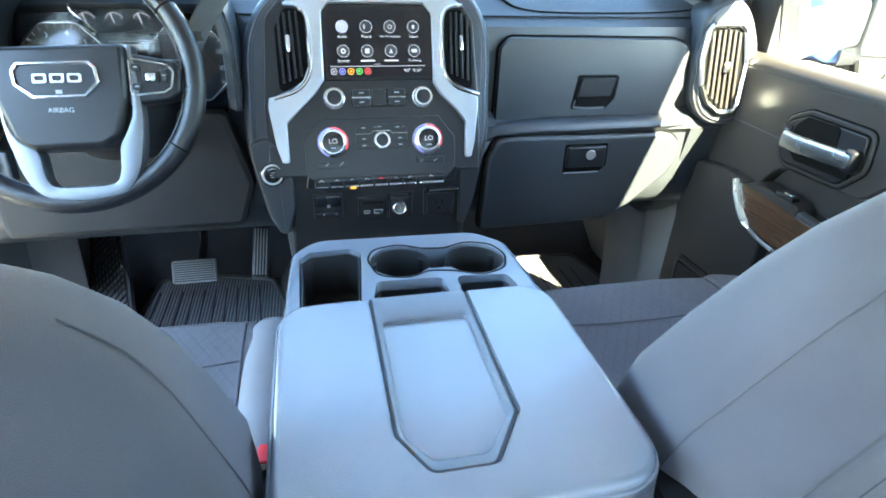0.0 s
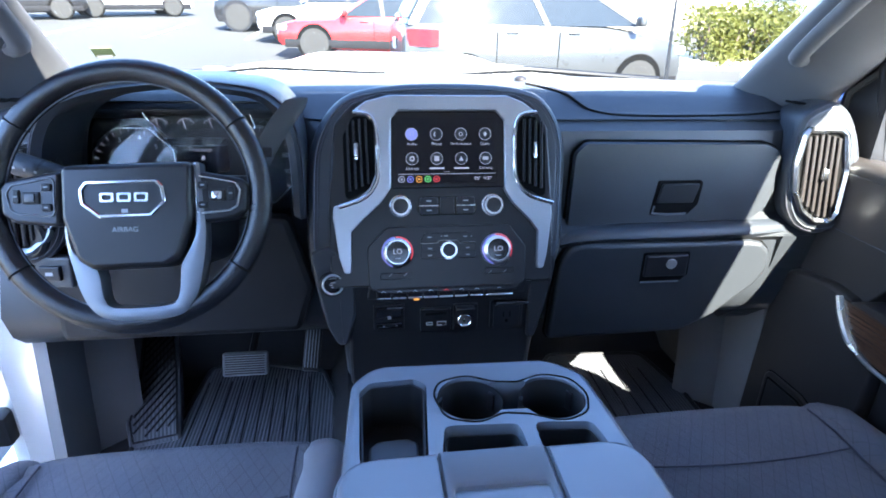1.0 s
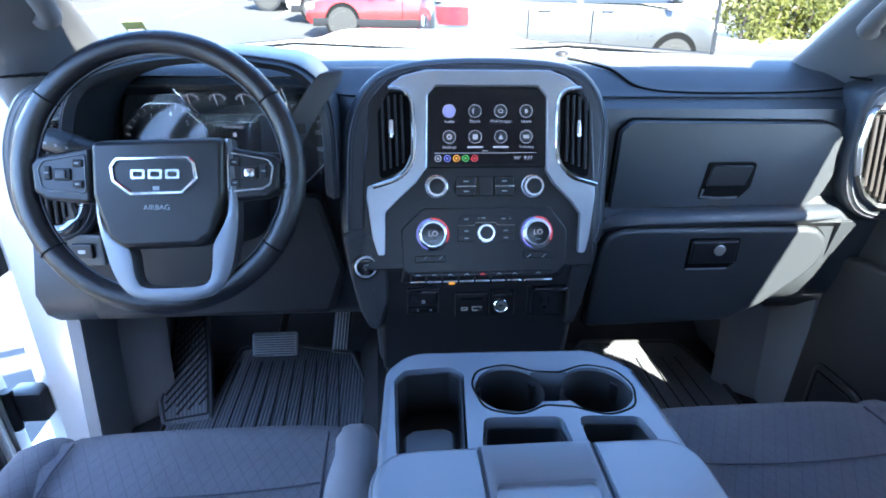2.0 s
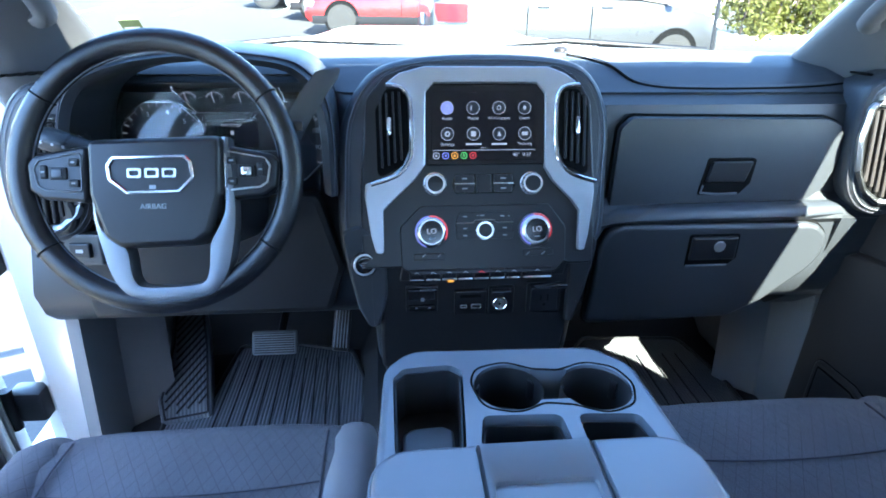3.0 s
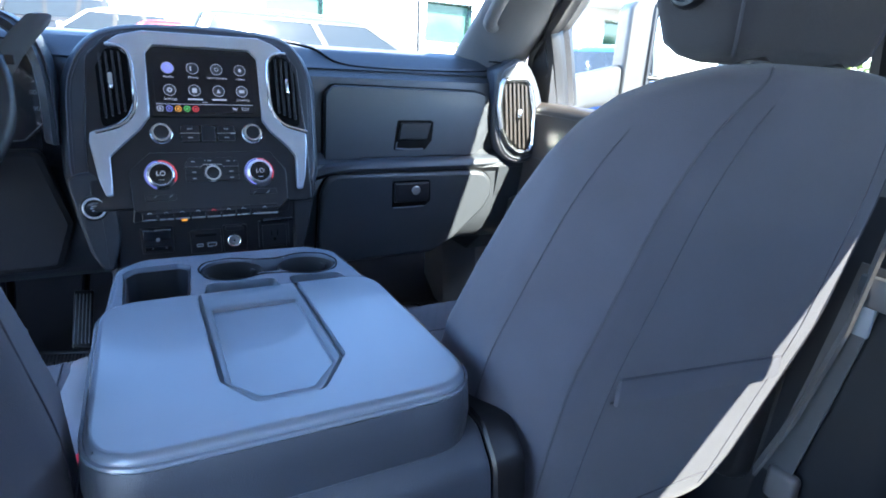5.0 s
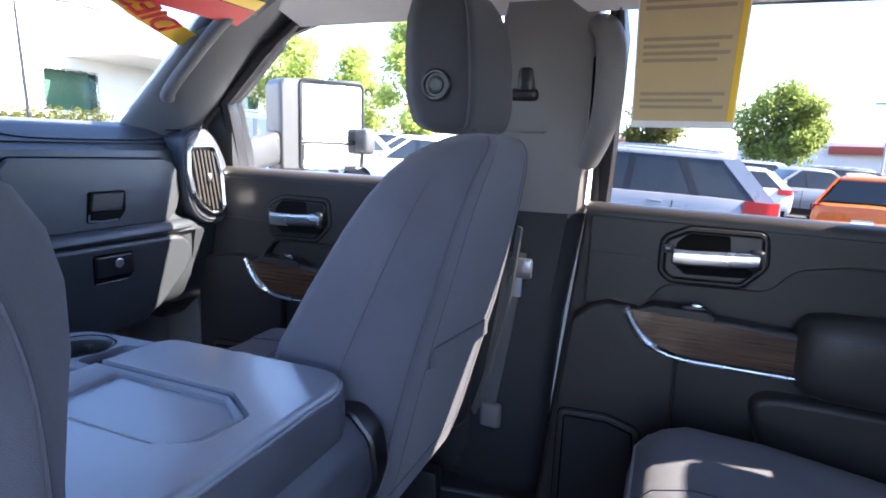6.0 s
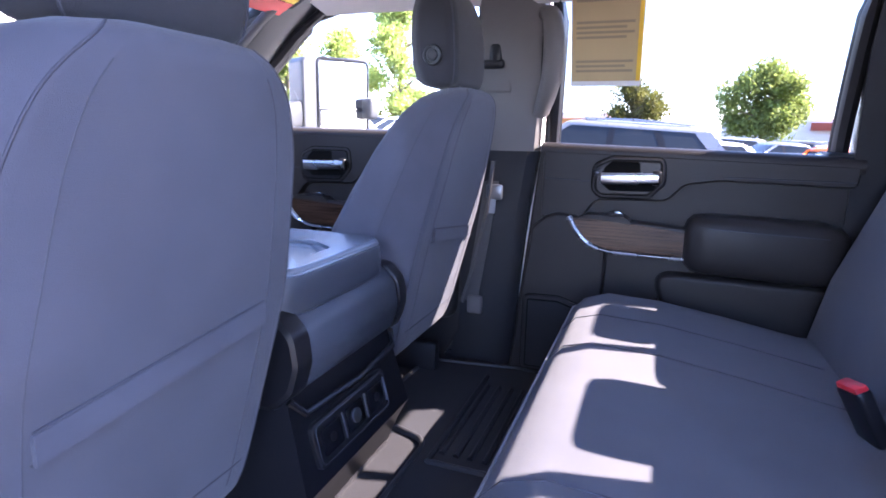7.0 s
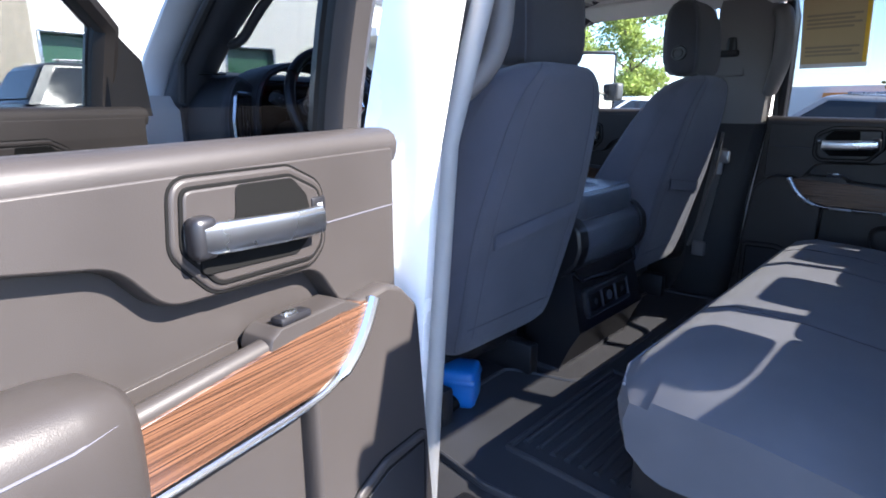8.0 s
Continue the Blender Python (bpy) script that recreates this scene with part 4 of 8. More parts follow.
for x0, x1, y0 in ((-0.047, -0.020, -0.0015), (0.024, 0.051, -0.0015)):
    part("key_split", rbox(x1 - x0, 0.0008, 0.0004, 0, 1, ST @ Matrix.Translation(((x0 + x1) / 2, y0, 0.0203))), GAP, stack)
knob(0.002, 0.001, 0.0150, 0.010, ST @ Matrix.Translation((0, 0, 0.005)), stack)

# lower stack: switch row and sockets
SL = facing(0, -0.004, 1.35, 3)
low = rpoly([(-0.176, -0.17), (0.150, -0.17), (0.160, -0.11), (0.162, 0.045), (0.150, 0.052), (-0.158, 0.052), (-0.170, 0.04), (-0.178, -0.11)], 0.01, 4)
part("lower_panel", plate(low, 0.20, SL @ Matrix.Translation((0, 0, -0.195)), 0.010, 3), LOWER, stack, "black lower stack panel")
part("switch_bar", plate(rpoly([(-0.142, 0.010), (0.140, 0.014), (0.146, 0.042), (-0.136, 0.042)], 0.003, 3), 0.012, SL @ Matrix.Translation((0, 0, 0.004)), 0.003), SATIN, stack)
for i in range(8):
    x0 = -0.126 + 0.0275 * i
    w = 0.0255 if i < 7 else 0.052
    part("toggle_switch", plate(rpoly([(x0, 0.014), (x0 + w, 0.0145), (x0 + w, 0.034), (x0, 0.0335)], 0.002, 2), 0.014, SL @ Matrix.Translation((0, 0, 0.008)), 0.003), SATIN, stack)
    part("switch_lip", rbox(w * 0.96, 0.003, 0.004, 0.001, 1, SL @ Matrix.Translation((x0 + w / 2, 0.0145, 0.022))), CHROMESAT, stack, "bright lower lip")
    part("switch_mark", tube([SL @ Vector((x0 + w / 2 - 0.004, 0.026, 0.0226)), SL @ Vector((x0 + w / 2, 0.0285, 0.0226)), SL @ Vector((x0 + w / 2 + 0.004, 0.0255, 0.0226))], 0.0009, 5), UIRED if i == 4 else MARK, stack)
part("amber_light", rbox(0.010, 0.0045, 0.002, 0.0005, 1, SL @ Matrix.Translation((-0.056, 0.0115, 0.0225))), UIAMBER, stack, "lit amber indicator")


def module(x0, x1, y0, y1, name, label):
    return part(name, plate(rpoly([(x0, y0), (x1, y0), (x1, y1), (x0, y1)], 0.003, 3), 0.010, SL @ Matrix.Translation((0, 0, 0.003)), 0.002), SATIN, stack, label)


m1 = module(-0.132, -0.077, -0.052, -0.003, "brake_controller", "small two-tier trailer brake switch")
part("slider", plate(rrect(0.046, 0.018, 0.002), 0.008, SL @ Matrix.Translation((-0.105, -0.016, 0.012)), 0.002), GLOSS, m1)
part("slider_rule", rbox(0.048, 0.0014, 0.002, 0, 1, SL @ Matrix.Translation((-0.105, -0.0055, 0.0205))), CHROMESAT, m1)
part("trim_keys", plate(rrect(0.046, 0.009, 0.002), 0.006, SL @ Matrix.Translation((-0.105, -0.041, 0.012)), 0.002), GLOSS, m1)
part("slider_mark", rbox(0.006, 0.006, 0.0005, 0, 1, SL @ Matrix.Translation((-0.104, -0.024, 0.0202))), MARK, m1)
for dx in (-0.010, 0.013):
    part("key_mark", rbox(0.004, 0.0012, 0.0005, 0, 1, SL @ Matrix.Translation((-0.104 + dx, -0.041, 0.0182))), MARK, m1)
m2 = module(-0.048, 0.008, -0.060, -0.014, "usb_panel", "charging panel with two small ports")
part("card_slot", rbox(0.038, 0.005, 0.002, 0.0005, 1, SL @ Matrix.Translation((-0.020, -0.0235, 0.0135))), GAP, m2)
part("usb_port", frame_plate(rrect(0.0175, 0.0085, 0.001), rrect(0.0135, 0.0050, 0.001), 0.002, SL @ Matrix.Translation((-0.010, -0.043, 0.0128)), 0.0004), CHROMESAT, m2)
part("usb_port", frame_plate(rrect(0.012, 0.006, 0.002), rrect(0.0085, 0.0030, 0.001), 0.002, SL @ Matrix.Translation((-0.032, -0.043, 0.0128)), 0.0004), CHROMESAT, m2)
m3 = module(0.012, 0.057, -0.060, -0.008, "power_socket", "round twelve volt socket with its cap lifted")
part("socket_ring", frame_plate(sup(0.0265, 0.0265, 28, 2), sup(0.0205, 0.0205, 28, 2), 0.006, SL @ Matrix.Translation((0.032, -0.038, 0.012)), 0.001), CHROME, m3)
part("socket_well", lathe([(0.0102, 0), (0.0102, 0.001)], 24, SL @ Matrix.Translation((0.032, -0.038, 0.0132))), STEEL, m3)
part("socket_pin", lathe([(0.004, 0), (0.003, 0.004)], 12, SL @ Matrix.Translation((0.031, -0.038, 0.014))), CHROME, m3)
part("socket_cap", rbox(0.034, 0.006, 0.020, 0.003, 2, SL @ Matrix.Translation((0.032, -0.012, 0.018))), SATIN, m3)
m4 = module(0.080, 0.140, -0.060, -0.004, "mains_outlet", "mains outlet with its hinged cover open")
part("outlet_face", plate(rrect(0.048, 0.044, 0.003), 0.004, SL @ Matrix.Translation((0.110, -0.034, 0.012)), 0.001), SATIN, m4)
for dx, hgt in ((-0.006, 0.010), (0.006, 0.012)):
    part("outlet_slot", rbox(0.0022, hgt, 0.001, 0, 1, SL @ Matrix.Translation((0.110 + dx, -0.029, 0.0162))), GAP, m4)
part("outlet_earth", lathe([(0.0032, 0), (0.0032, 0.001)], 14, SL @ Matrix.Translation((0.110, -0.042, 0.0158))), GAP, m4)
part("outlet_cover", rbox(0.058, 0.006, 0.034, 0.002, 2, SL @ Matrix.Translation((0.112, 0.001, 0.030)) @ Matrix.Rotation(radians(-18), 4, "X")), GLOSS, m4)
part("tunnel_shroud", loft([[(x * s, y, z) for x, y, z in ((-0.165, 0.0, 1.22), (0.145, 0.0, 1.22), (0.150, 0.25, 1.25), (-0.170, 0.25, 1.25))] if k == 0 else [(x * s, y, z) for x, y, z in ((-0.175, 0.02 + 0.03 * k, zz), (0.165, 0.02 + 0.03 * k, zz), (0.17, 0.3, zz), (-0.18, 0.3, zz))] for k, (s, zz) in enumerate(((1, 1.22), (0.98, 1.12), (0.95, 1.0), (0.95, 0.9)))]), LOWER, stack)

# glove boxes
GU = facing(0, 0.099, 1.53, 2)
up_box = rpoly([(0.246, -0.092), (0.330, -0.079), (0.632, -0.077), (0.660, -0.055), (0.676, -0.010), (0.677, 0.045), (0.660, 0.070), (0.633, 0.078), (0.270, 0.082), (0.250, 0.062)], [0.004, 0.10, 0.03, 0.03, 0.05, 0.03, 0.02, 0.02, 0.02, 0.02], 6)
gl = thing("upper_glove_box", "wide dark upper glove box door with a paddle latch", "glove box")
part("surround_groove", plate(shrink(up_box, -0.004), 0.004, GU @ Matrix.Translation((0, 0, -0.003)), 0.001), GAP, gl)
part("door_skin", plate(up_box, 0.014, GU @ Matrix.Translation((0, 0, -0.001)), 0.010, 4), DASH, gl)
lt = rpoly([(0.412, -0.062), (0.492, -0.062), (0.512, -0.04), (0.516, 0.004), (0.508, 0.008), (0.422, 0.008)], 0.006, 3)
# flat black sheet painted in for the shaded latch hollow
part("latch_recess_shade", plate(lt, 0.0025, GU @ Matrix.Translation((0, 0, 0.0118)), 0.001), GAP, gl)
part("latch_paddle", plate(rpoly([(0.423, -0.036), (0.497, -0.036), (0.507, 0.002), (0.430, 0.002)], 0.003, 3), 0.008, GU @ Matrix.Translation((0, 0, 0.0125)), 0.003), SATIN, gl)
part("latch_lip", tube([GU @ Vector((x, y, 0.0155)) for x, y in ((0.420, -0.043), (0.417, -0.057), (0.45, -0.060), (0.488, -0.059))], 0.0022, 6), PILLAR, gl, "lighter grey lip")
GLo = facing(0, 0.073, 1.335, -3)
lo_box = rpoly([(0.220, -0.130), (0.520, -0.125), (0.585, -0.088), (0.662, -0.018), (0.684, 0.022), (0.676, 0.060), (0.655, 0.078), (0.630, 0.084), (0.270, 0.088), (0.243, 0.078), (0.228, 0.040)], [0.02, 0.05, 0.05, 0.06, 0.05, 0.03, 0.02, 0.02, 0.02, 0.03, 0.05], 6)
gb = thing("lower_glove_box", "wide dark lower glove box door with a keyed latch", "glove box")
part("surround_groove", plate(shrink(lo_box, -0.0035), 0.004, GLo @ Matrix.Translation((0, 0, -0.002)), 0.001), GAP, gb)
part("door_skin", plate(lo_box, 0.022, GLo @ Matrix.Translation((0, 0, -0.008)), 0.010, 4), DASH, gb)
# again a flat black sheet for the hollow's shade
part("latch_recess_shade", plate(rpoly([(0.402, -0.002), (0.484, -0.002), (0.503, 0.016), (0.499, 0.067), (0.400, 0.067)], 0.006, 3), 0.002, GLo @ Matrix.Translation((0, 0, 0.0135)), 0.001), GAP, gb)
part("latch_paddle", plate(rpoly([(0.406, 0.015), (0.496, 0.015), (0.494, 0.062), (0.405, 0.062)], 0.004, 3), 0.008, GLo @ Matrix.Translation((0, 0, 0.0135)), 0.003), SATIN, gb)
part("latch_lip", tube([GLo @ Vector((x, 0.001, 0.016)) for x in (0.404, 0.485)], 0.0022, 6), PILLAR, gb, "lighter grey lip")
part("key_lock", lathe([(0.011, 0), (0.011, 0.002), (0.009, 0.003)], 24, GLo @ Matrix.Translation((0.459, 0.044, 0.0212))), STEEL, gb, "round metal key lock")
part("shelf_ledge", loft([[(x, 0.082 + fy * 1.0 + back, zc + fz) for fy, fz in ((0.030, 0.014), (-0.006, 0.0155), (-0.020, 0.012), (-0.028, 0.005), (-0.030, -0.004), (-0.025, -0.012), (-0.012, -0.017), (0.030, -0.017))] for x, zc, back in ((0.196, 1.395, 0.012), (0.215, 1.418, 0.008), (0.245, 1.431, 0.003), (0.30, 1.436, 0.0), (0.45, 1.4375, 0.0), (0.60, 1.438, 0.0), (0.70, 1.438, 0.012), (0.765, 1.436, 0.03))]), PAD, dash, "rounded padded ledge between the glove boxes")
part("shelf_sweep", loft([[(0.165 + 0.055 * k / 5, 0.045 + 0.006 * k, 1.31 + 0.13 * math.sin(k / 5 * 1.57)), (0.175 + 0.075 * k / 5, 0.045 + 0.006 * k, 1.28 + 0.13 * math.sin(k / 5 * 1.57)), (0.20 + 0.06 * k / 5, 0.14, 1.27 + 0.13 * math.sin(k / 5 * 1.57)), (0.18 + 0.05 * k / 5, 0.14, 1.32 + 0.13 * math.sin(k / 5 * 1.57))] for k in range(6)]), DASH, dash)


# end pods with upright vents
def end_pod(s):
    PD = Matrix.Diagonal((s, 1, 1, 1)) @ facing(0.742 if s > 0 else 0.700, 0.068, 1.562 if s > 0 else 1.545, 4, -14)
    pod = thing("end_vent_pod", "rounded dashboard end pod with an upright vent in a silver ring", "air vent", group="dashboard end vents")
    o = [(p.x, p.y) for p in curve_pts([Vector((*q, 0)) for q in ((-0.050, 0.112), (-0.014, 0.130), (0.022, 0.112), (0.050, 0.062), (0.064, 0.006), (0.066, -0.070), (0.048, -0.114), (0.009, -0.127), (-0.030, -0.115), (-0.056, -0.080), (-0.066, -0.03), (-0.068, 0.044), (-0.065, 0.09))], 6, True)]
    part("pod_body", plate(o, 0.15, PD @ Matrix.Translation((0, 0, -0.125)), 0.02, 5), DASH, pod, "sewn pod body")
    part("pod_stitch", tube([PD @ Vector((x, y, 0.0235)) for x, y in shrink(o, 0.013)], 0.0012, 5, closed=True), STITCH, pod)
    part("pod_seam", tube([PD @ Vector((x, y, 0.0185)) for x, y in shrink(o, 0.006)], 0.0015, 5, closed=True), SEAM, pod)
    ro = rpoly([(-0.058, 0.068), (-0.050, 0.082), (0.012, 0.086), (0.026, 0.072), (0.042, 0.005), (0.043, -0.080), (0.030, -0.102), (-0.004, -0.104), (-0.034, -0.082), (-0.052, -0.046), (-0.062, 0.012)], [0.02, 0.02, 0.02, 0.02, 0.05, 0.02, 0.02, 0.02, 0.04, 0.05, 0.05], 5)
    part("silver_ring", frame_plate(ro, shrink(ro, 0.011), 0.013, PD @ Matrix.Translation((0, 0, 0.022)), 0.005), CHROMESAT, pod, "satin silver vent ring")
    part("vent_well", plate(shrink(ro, 0.0125), 0.002, PD @ Matrix.Translation((0, 0, 0.0235)), 0.0005, 1), GAP, pod)
    for k in range(6):
        u = k / 5
        x_t, x_b = -0.044 + 0.053 * u, -0.032 + 0.058 * u
        y_t, y_b = 0.064 + 0.005 * math.sin(u * 3.1), -0.060 - 0.028 * min(1, 1.6 * u)
        part("vane", plate([(x_b - 0.0032, y_b), (x_b + 0.0032, y_b), (x_t + 0.0032, y_t), (x_t - 0.0032, y_t)], 0.008, PD @ Matrix.Translation((0, 0, 0.0245)), 0.0025, 2), DOORP, pod)
    part("vent_tab", rbox(0.011, 0.022, 0.010, 0.003, 2, PD @ Matrix.Translation((-0.006, -0.004, 0.036))), CHROMESAT, pod)


end_pod(1)
end_pod(-1)
part("end_panel", loft([[(x, y, z) for y, z in ((0.10, 1.45), (0.062, 1.43), (0.075, 1.36), (0.11, 1.24), (0.20, 1.16), (0.35, 1.16), (0.35, 1.45))] for x in (0.70, 0.80)]), DASH, dash)
for s in (1, -1):
    part("side_defroster", joined(*[rbox(0.010, 0.035, 0.003, 0.001, 1, Matrix.Translation((s * (0.70 + 0.016 * k), 0.13, 1.681 - 0.001 * k))) for k in range(5)]), GAP, dash)

# instrument cluster
cl = thing("instrument_cluster", "hooded instrument cluster with four small gauges over two dials", "instrument cluster")
arch = [(-0.648, 1.50), (-0.645, 1.60), (-0.612, 1.670), (-0.54, 1.702), (-0.45, 1.714), (-0.36, 1.710), (-0.290, 1.692), (-0.258, 1.63), (-0.256, 1.50)]
ac = curve_pts([Vector((x, 0, z)) for x, z in arch], 5)
cx_, cz_ = -0.455, 1.56
def arch_ring(k, y):
    return [(cx_ + (p.x - cx_) * k, y + 0.25 * max(0, 1.72 - p.z) * 0.0, cz_ + (p.z - cz_) * k) for p in ac]
part("hood", solid(loft([arch_ring(1.06, 0.20), arch_ring(1.08, 0.10), arch_ring(1.07, 0.04), arch_ring(1.03, 0.025), arch_ring(0.97, 0.035), arch_ring(0.93, 0.09), arch_ring(0.91, 0.17)], cap=False, closed=False), 0.004), PAD, cl, "sewn cluster hood")
part("hood_seam", tube([Vector(p) for p in arch_ring(1.065, 0.035)], 0.0016, 5), SEAM, cl)
CF = facing(-0.455, 0.165, 1.575, 10)
part("gauge_panel", plate(rrect(0.355, 0.245, 0.03), 0.004, CF @ Matrix.Translation((-0.004, -0.024, -0.004)), 0.001), GLOSS, cl)
hex_ = rpoly([(-0.062, 0.034), (0.068, 0.034), (0.090, 0.052), (0.080, 0.080), (-0.096, 0.080), (-0.103, 0.075)], [0.006, 0.006, 0.006, 0.006, 0.004, 0.004], 3)
part("small_gauge_panel", plate(hex_, 0.004, CF @ Matrix.Translation((0.03, 0, 0.001)), 0.001), SATIN, cl)
part("chrome_rim", tube([CF @ Vector((x + 0.03, y, 0.006)) for x, y in hex_], 0.0012, 6, closed=True), CHROME, cl)
for k in range(4):
    gx = -0.046 + 0.0455 * k
    part("gauge_scale", tube([CF @ Vector((gx + 0.015 * math.cos(a), 0.055 + 0.013 * math.sin(a), 0.0062)) for a in np.linspace(0.35, 2.8, 12)], 0.0006, 5), UI, cl)
    part("gauge_needle", tube([CF @ Vector((gx, 0.050, 0.008)), CF @ Vector((gx - 0.005, 0.067, 0.008))], 0.0009, 5), UI, cl, "white needle")
    part("gauge_symbol", rbox(0.006, 0.003, 0.0004, 0, 1, CF @ Matrix.Translation((gx + 0.008, 0.033, 0.0055))), DIM, cl)
    for a in np.linspace(0.35, 2.8, 6):
        part("gauge_tick", rbox(0.0008, 0.004, 0.0004, 0, 1, CF @ Matrix.Translation((gx + 0.0135 * math.cos(a), 0.055 + 0.0118 * math.sin(a), 0.0062)) @ Matrix.Rotation(a - math.pi / 2, 4, "Z")), UI, cl)
for gx, sg in ((-0.095, -1), (0.118, 1)):
    dial = part("dial", lathe([(0.074, 0), (0.074, 0.002)], 40, CF @ Matrix.Translation((gx, -0.018, 0.0005))), SATIN, cl, "large round dial")
    eight = rpoly([(gx + 0.075 * math.cos(math.pi / 8 + k * math.pi / 4), -0.018 + 0.075 * math.sin(math.pi / 8 + k * math.pi / 4)) for k in range(8)], 0.012, 3)
    part("dial_rim", tube([CF @ Vector((x, y, 0.004)) for x, y in eight], 0.0012, 6, closed=True), CHROMESAT, dial, "thin eight-sided bright rim")
    for a in np.linspace(-0.6, 3.7, 22):
        part("dial_tick", rbox(0.0011, 0.007, 0.0004, 0, 1, CF @ Matrix.Translation((gx + 0.066 * math.cos(a), -0.018 + 0.066 * math.sin(a), 0.003)) @ Matrix.Rotation(a - math.pi / 2, 4, "Z")), UI, dial)
for a, t in ((2.0, "3"), (1.35, "4"), (0.75, "5")):
    words("dial_number", t, 0.012, CF @ Matrix.Translation((-0.095 + 0.053 * math.cos(a), -0.018 + 0.053 * math.sin(a), 0.003)), MARK, cl, 0.0002)
for a, t in ((0.35, "80"), (-0.2, "90")):
    words("dial_number", t, 0.012, CF @ Matrix.Translation((0.118 + 0.055 * math.cos(a), -0.018 + 0.055 * math.sin(a), 0.003)), MARK, cl, 0.0002)
inf = part("info_display", plate(rrect(0.092, 0.052, 0.003), 0.003, CF @ Matrix.Translation((0.023, -0.002, 0.001)), 0.001), SCREEN, cl, "small trip display")
words("info_text", "Fuel Range", 0.0080, CF @ Matrix.Translation((0.023, 0.012, 0.0045)), UI, inf, 0.0002)
part("info_rule", rbox(0.078, 0.0012, 0.0004, 0, 1, CF @ Matrix.Translation((0.023, 0.0195, 0.0045))), DIM, inf)
part("info_icon", rbox(0.006, 0.007, 0.0004, 0, 1, CF @ Matrix.Translation((0.024, -0.002, 0.0045))), UI, inf)
part("cluster_glass", plate(rrect(0.350, 0.235, 0.03), 0.0015, CF @ Matrix.Translation((-0.004, -0.022, 0.022)) @ Matrix.Rotation(radians(-8), 4, "X"), 0.0005, 1), clear("cluster_lens", (0.9, 0.9, 0.9), 0.3), cl).visible_shadow = False
# driver's lower dash, switches
part("column_cover", loft([[(-0.455 + x, y, z) for x, z in sup(w, h, 20, 3) for z in [z + zc]] for y, w, h, zc in ((0.14, 0.20, 0.17, 1.465), (0.06, 0.17, 0.15, 1.48), (-0.02, 0.14, 0.11, 1.515), (-0.06, 0.13, 0.10, 1.535))]), LOWER, dash, "steering column shroud")
part("knee_panel", plate(rpoly([(-0.70, -0.11), (-0.27, -0.11), (-0.24, -0.02), (-0.28, 0.12), (-0.70, 0.12)], 0.02, 4), 0.03, facing(0, 0.105, 1.36, 4), 0.012), LOWER, dash)
SWI = facing(-0.672, 0.06, 1.405, 6, -6)
part("switch_panel", plate(rrect(0.075, 0.055, 0.006), 0.02, SWI, 0.004), DASH, dash)
part("brake_switch", plate(rrect(0.036, 0.026, 0.004), 0.008, SWI @ Matrix.Translation((0.004, 0, 0.019)), 0.003), SATIN, dash)
part("switch_mark", rbox(0.012, 0.006, 0.0004, 0, 1, SWI @ Matrix.Translation((0.004, 0, 0.0272))), MARK, dash)
part("lamp_switch", lathe([(0.04, 0), (0.04, 0.01), (0.035, 0.014)], 24, facing(-0.70, 0.055, 1.47, 5, -10)), SATIN, dash)

# ---- steering wheel ----
WM = facing(-0.459, -0.111, 1.585, 22.3)
wheel = thing("steering_wheel", "black leather steering wheel with silver spokes and chrome badge frame", "steering wheel", WM)
wheel.matrix_world = WM
R_ = 0.1735
part("rim", tube([(R_ * math.cos(a), R_ * math.sin(a), 0.0) for a in np.linspace(0, 2 * math.pi, 72, endpoint=False)], 0.0158, 14, closed=True), LEATHER, wheel, "stitched leather rim")
for a0 in (35, 145, 215, 325):
    part("rim_joint", tube([(R_ * math.cos(radians(a0)) + 0.0163 * math.cos(b) * math.cos(radians(a0)), R_ * math.sin(radians(a0)) + 0.0163 * math.cos(b) * math.sin(radians(a0)), 0.0163 * math.sin(b)) for b in np.linspace(0, 2 * math.pi, 20, endpoint=False)], 0.0012, 5, closed=True), GAP, wheel)
part("rim_stitch", tube([((R_ - 0.0157) * math.cos(a), (R_ - 0.0157) * math.sin(a), 0.002) for a in np.linspace(0, 2 * math.pi, 90, endpoint=False)], 0.0011, 5, closed=True), STITCH, wheel)
hub = rpoly([(-0.080, 0.042), (0.090, 0.046), (0.088, -0.03), (0.072, -0.084), (0.052, -0.098), (-0.042, -0.100), (-0.062, -0.086), (-0.080, -0.03)], [0.014, 0.014, 0.02, 0.02, 0.02, 0.02, 0.02, 0.02], 5)
part("airbag_pad", plate(hub, 0.050, Matrix.Translation((0, 0, -0.022)), 0.018, 5), SATIN, wheel, "black airbag pad")
bo = rpoly([(-0.052, -0.012), (-0.030, -0.030), (0.036, -0.029), (0.055, -0.010), (0.052, 0.012), (0.044, 0.020), (-0.046, 0.019), (-0.054, 0.008)], 0.006, 4)
part("badge_frame", frame_plate(bo, shrink(bo, 0.0045), 0.004, Matrix.Translation((0, 0, 0.0275)), 0.0012), CHROME, wheel, "chrome badge frame")
for k in range(3):
    part("badge_shape", frame_plate(rrect(0.018, 0.013, 0.003), rrect(0.011, 0.006, 0.002), 0.003, Matrix.Translation((-0.0195 + 0.0215 * k, -0.003, 0.0278)), 0.0006), CHROMESAT, wheel, "plain bright badge shape")
words("airbag_text", "AIRBAG", 0.0095, Matrix.Translation((0.002, -0.046, 0.0282)), DIM, wheel, 0.0003)
part("crash_mark", rbox(0.008, 0.005, 0.0004, 0, 1, Matrix.Translation((0.002, -0.021, 0.0282))), DIM, wheel)
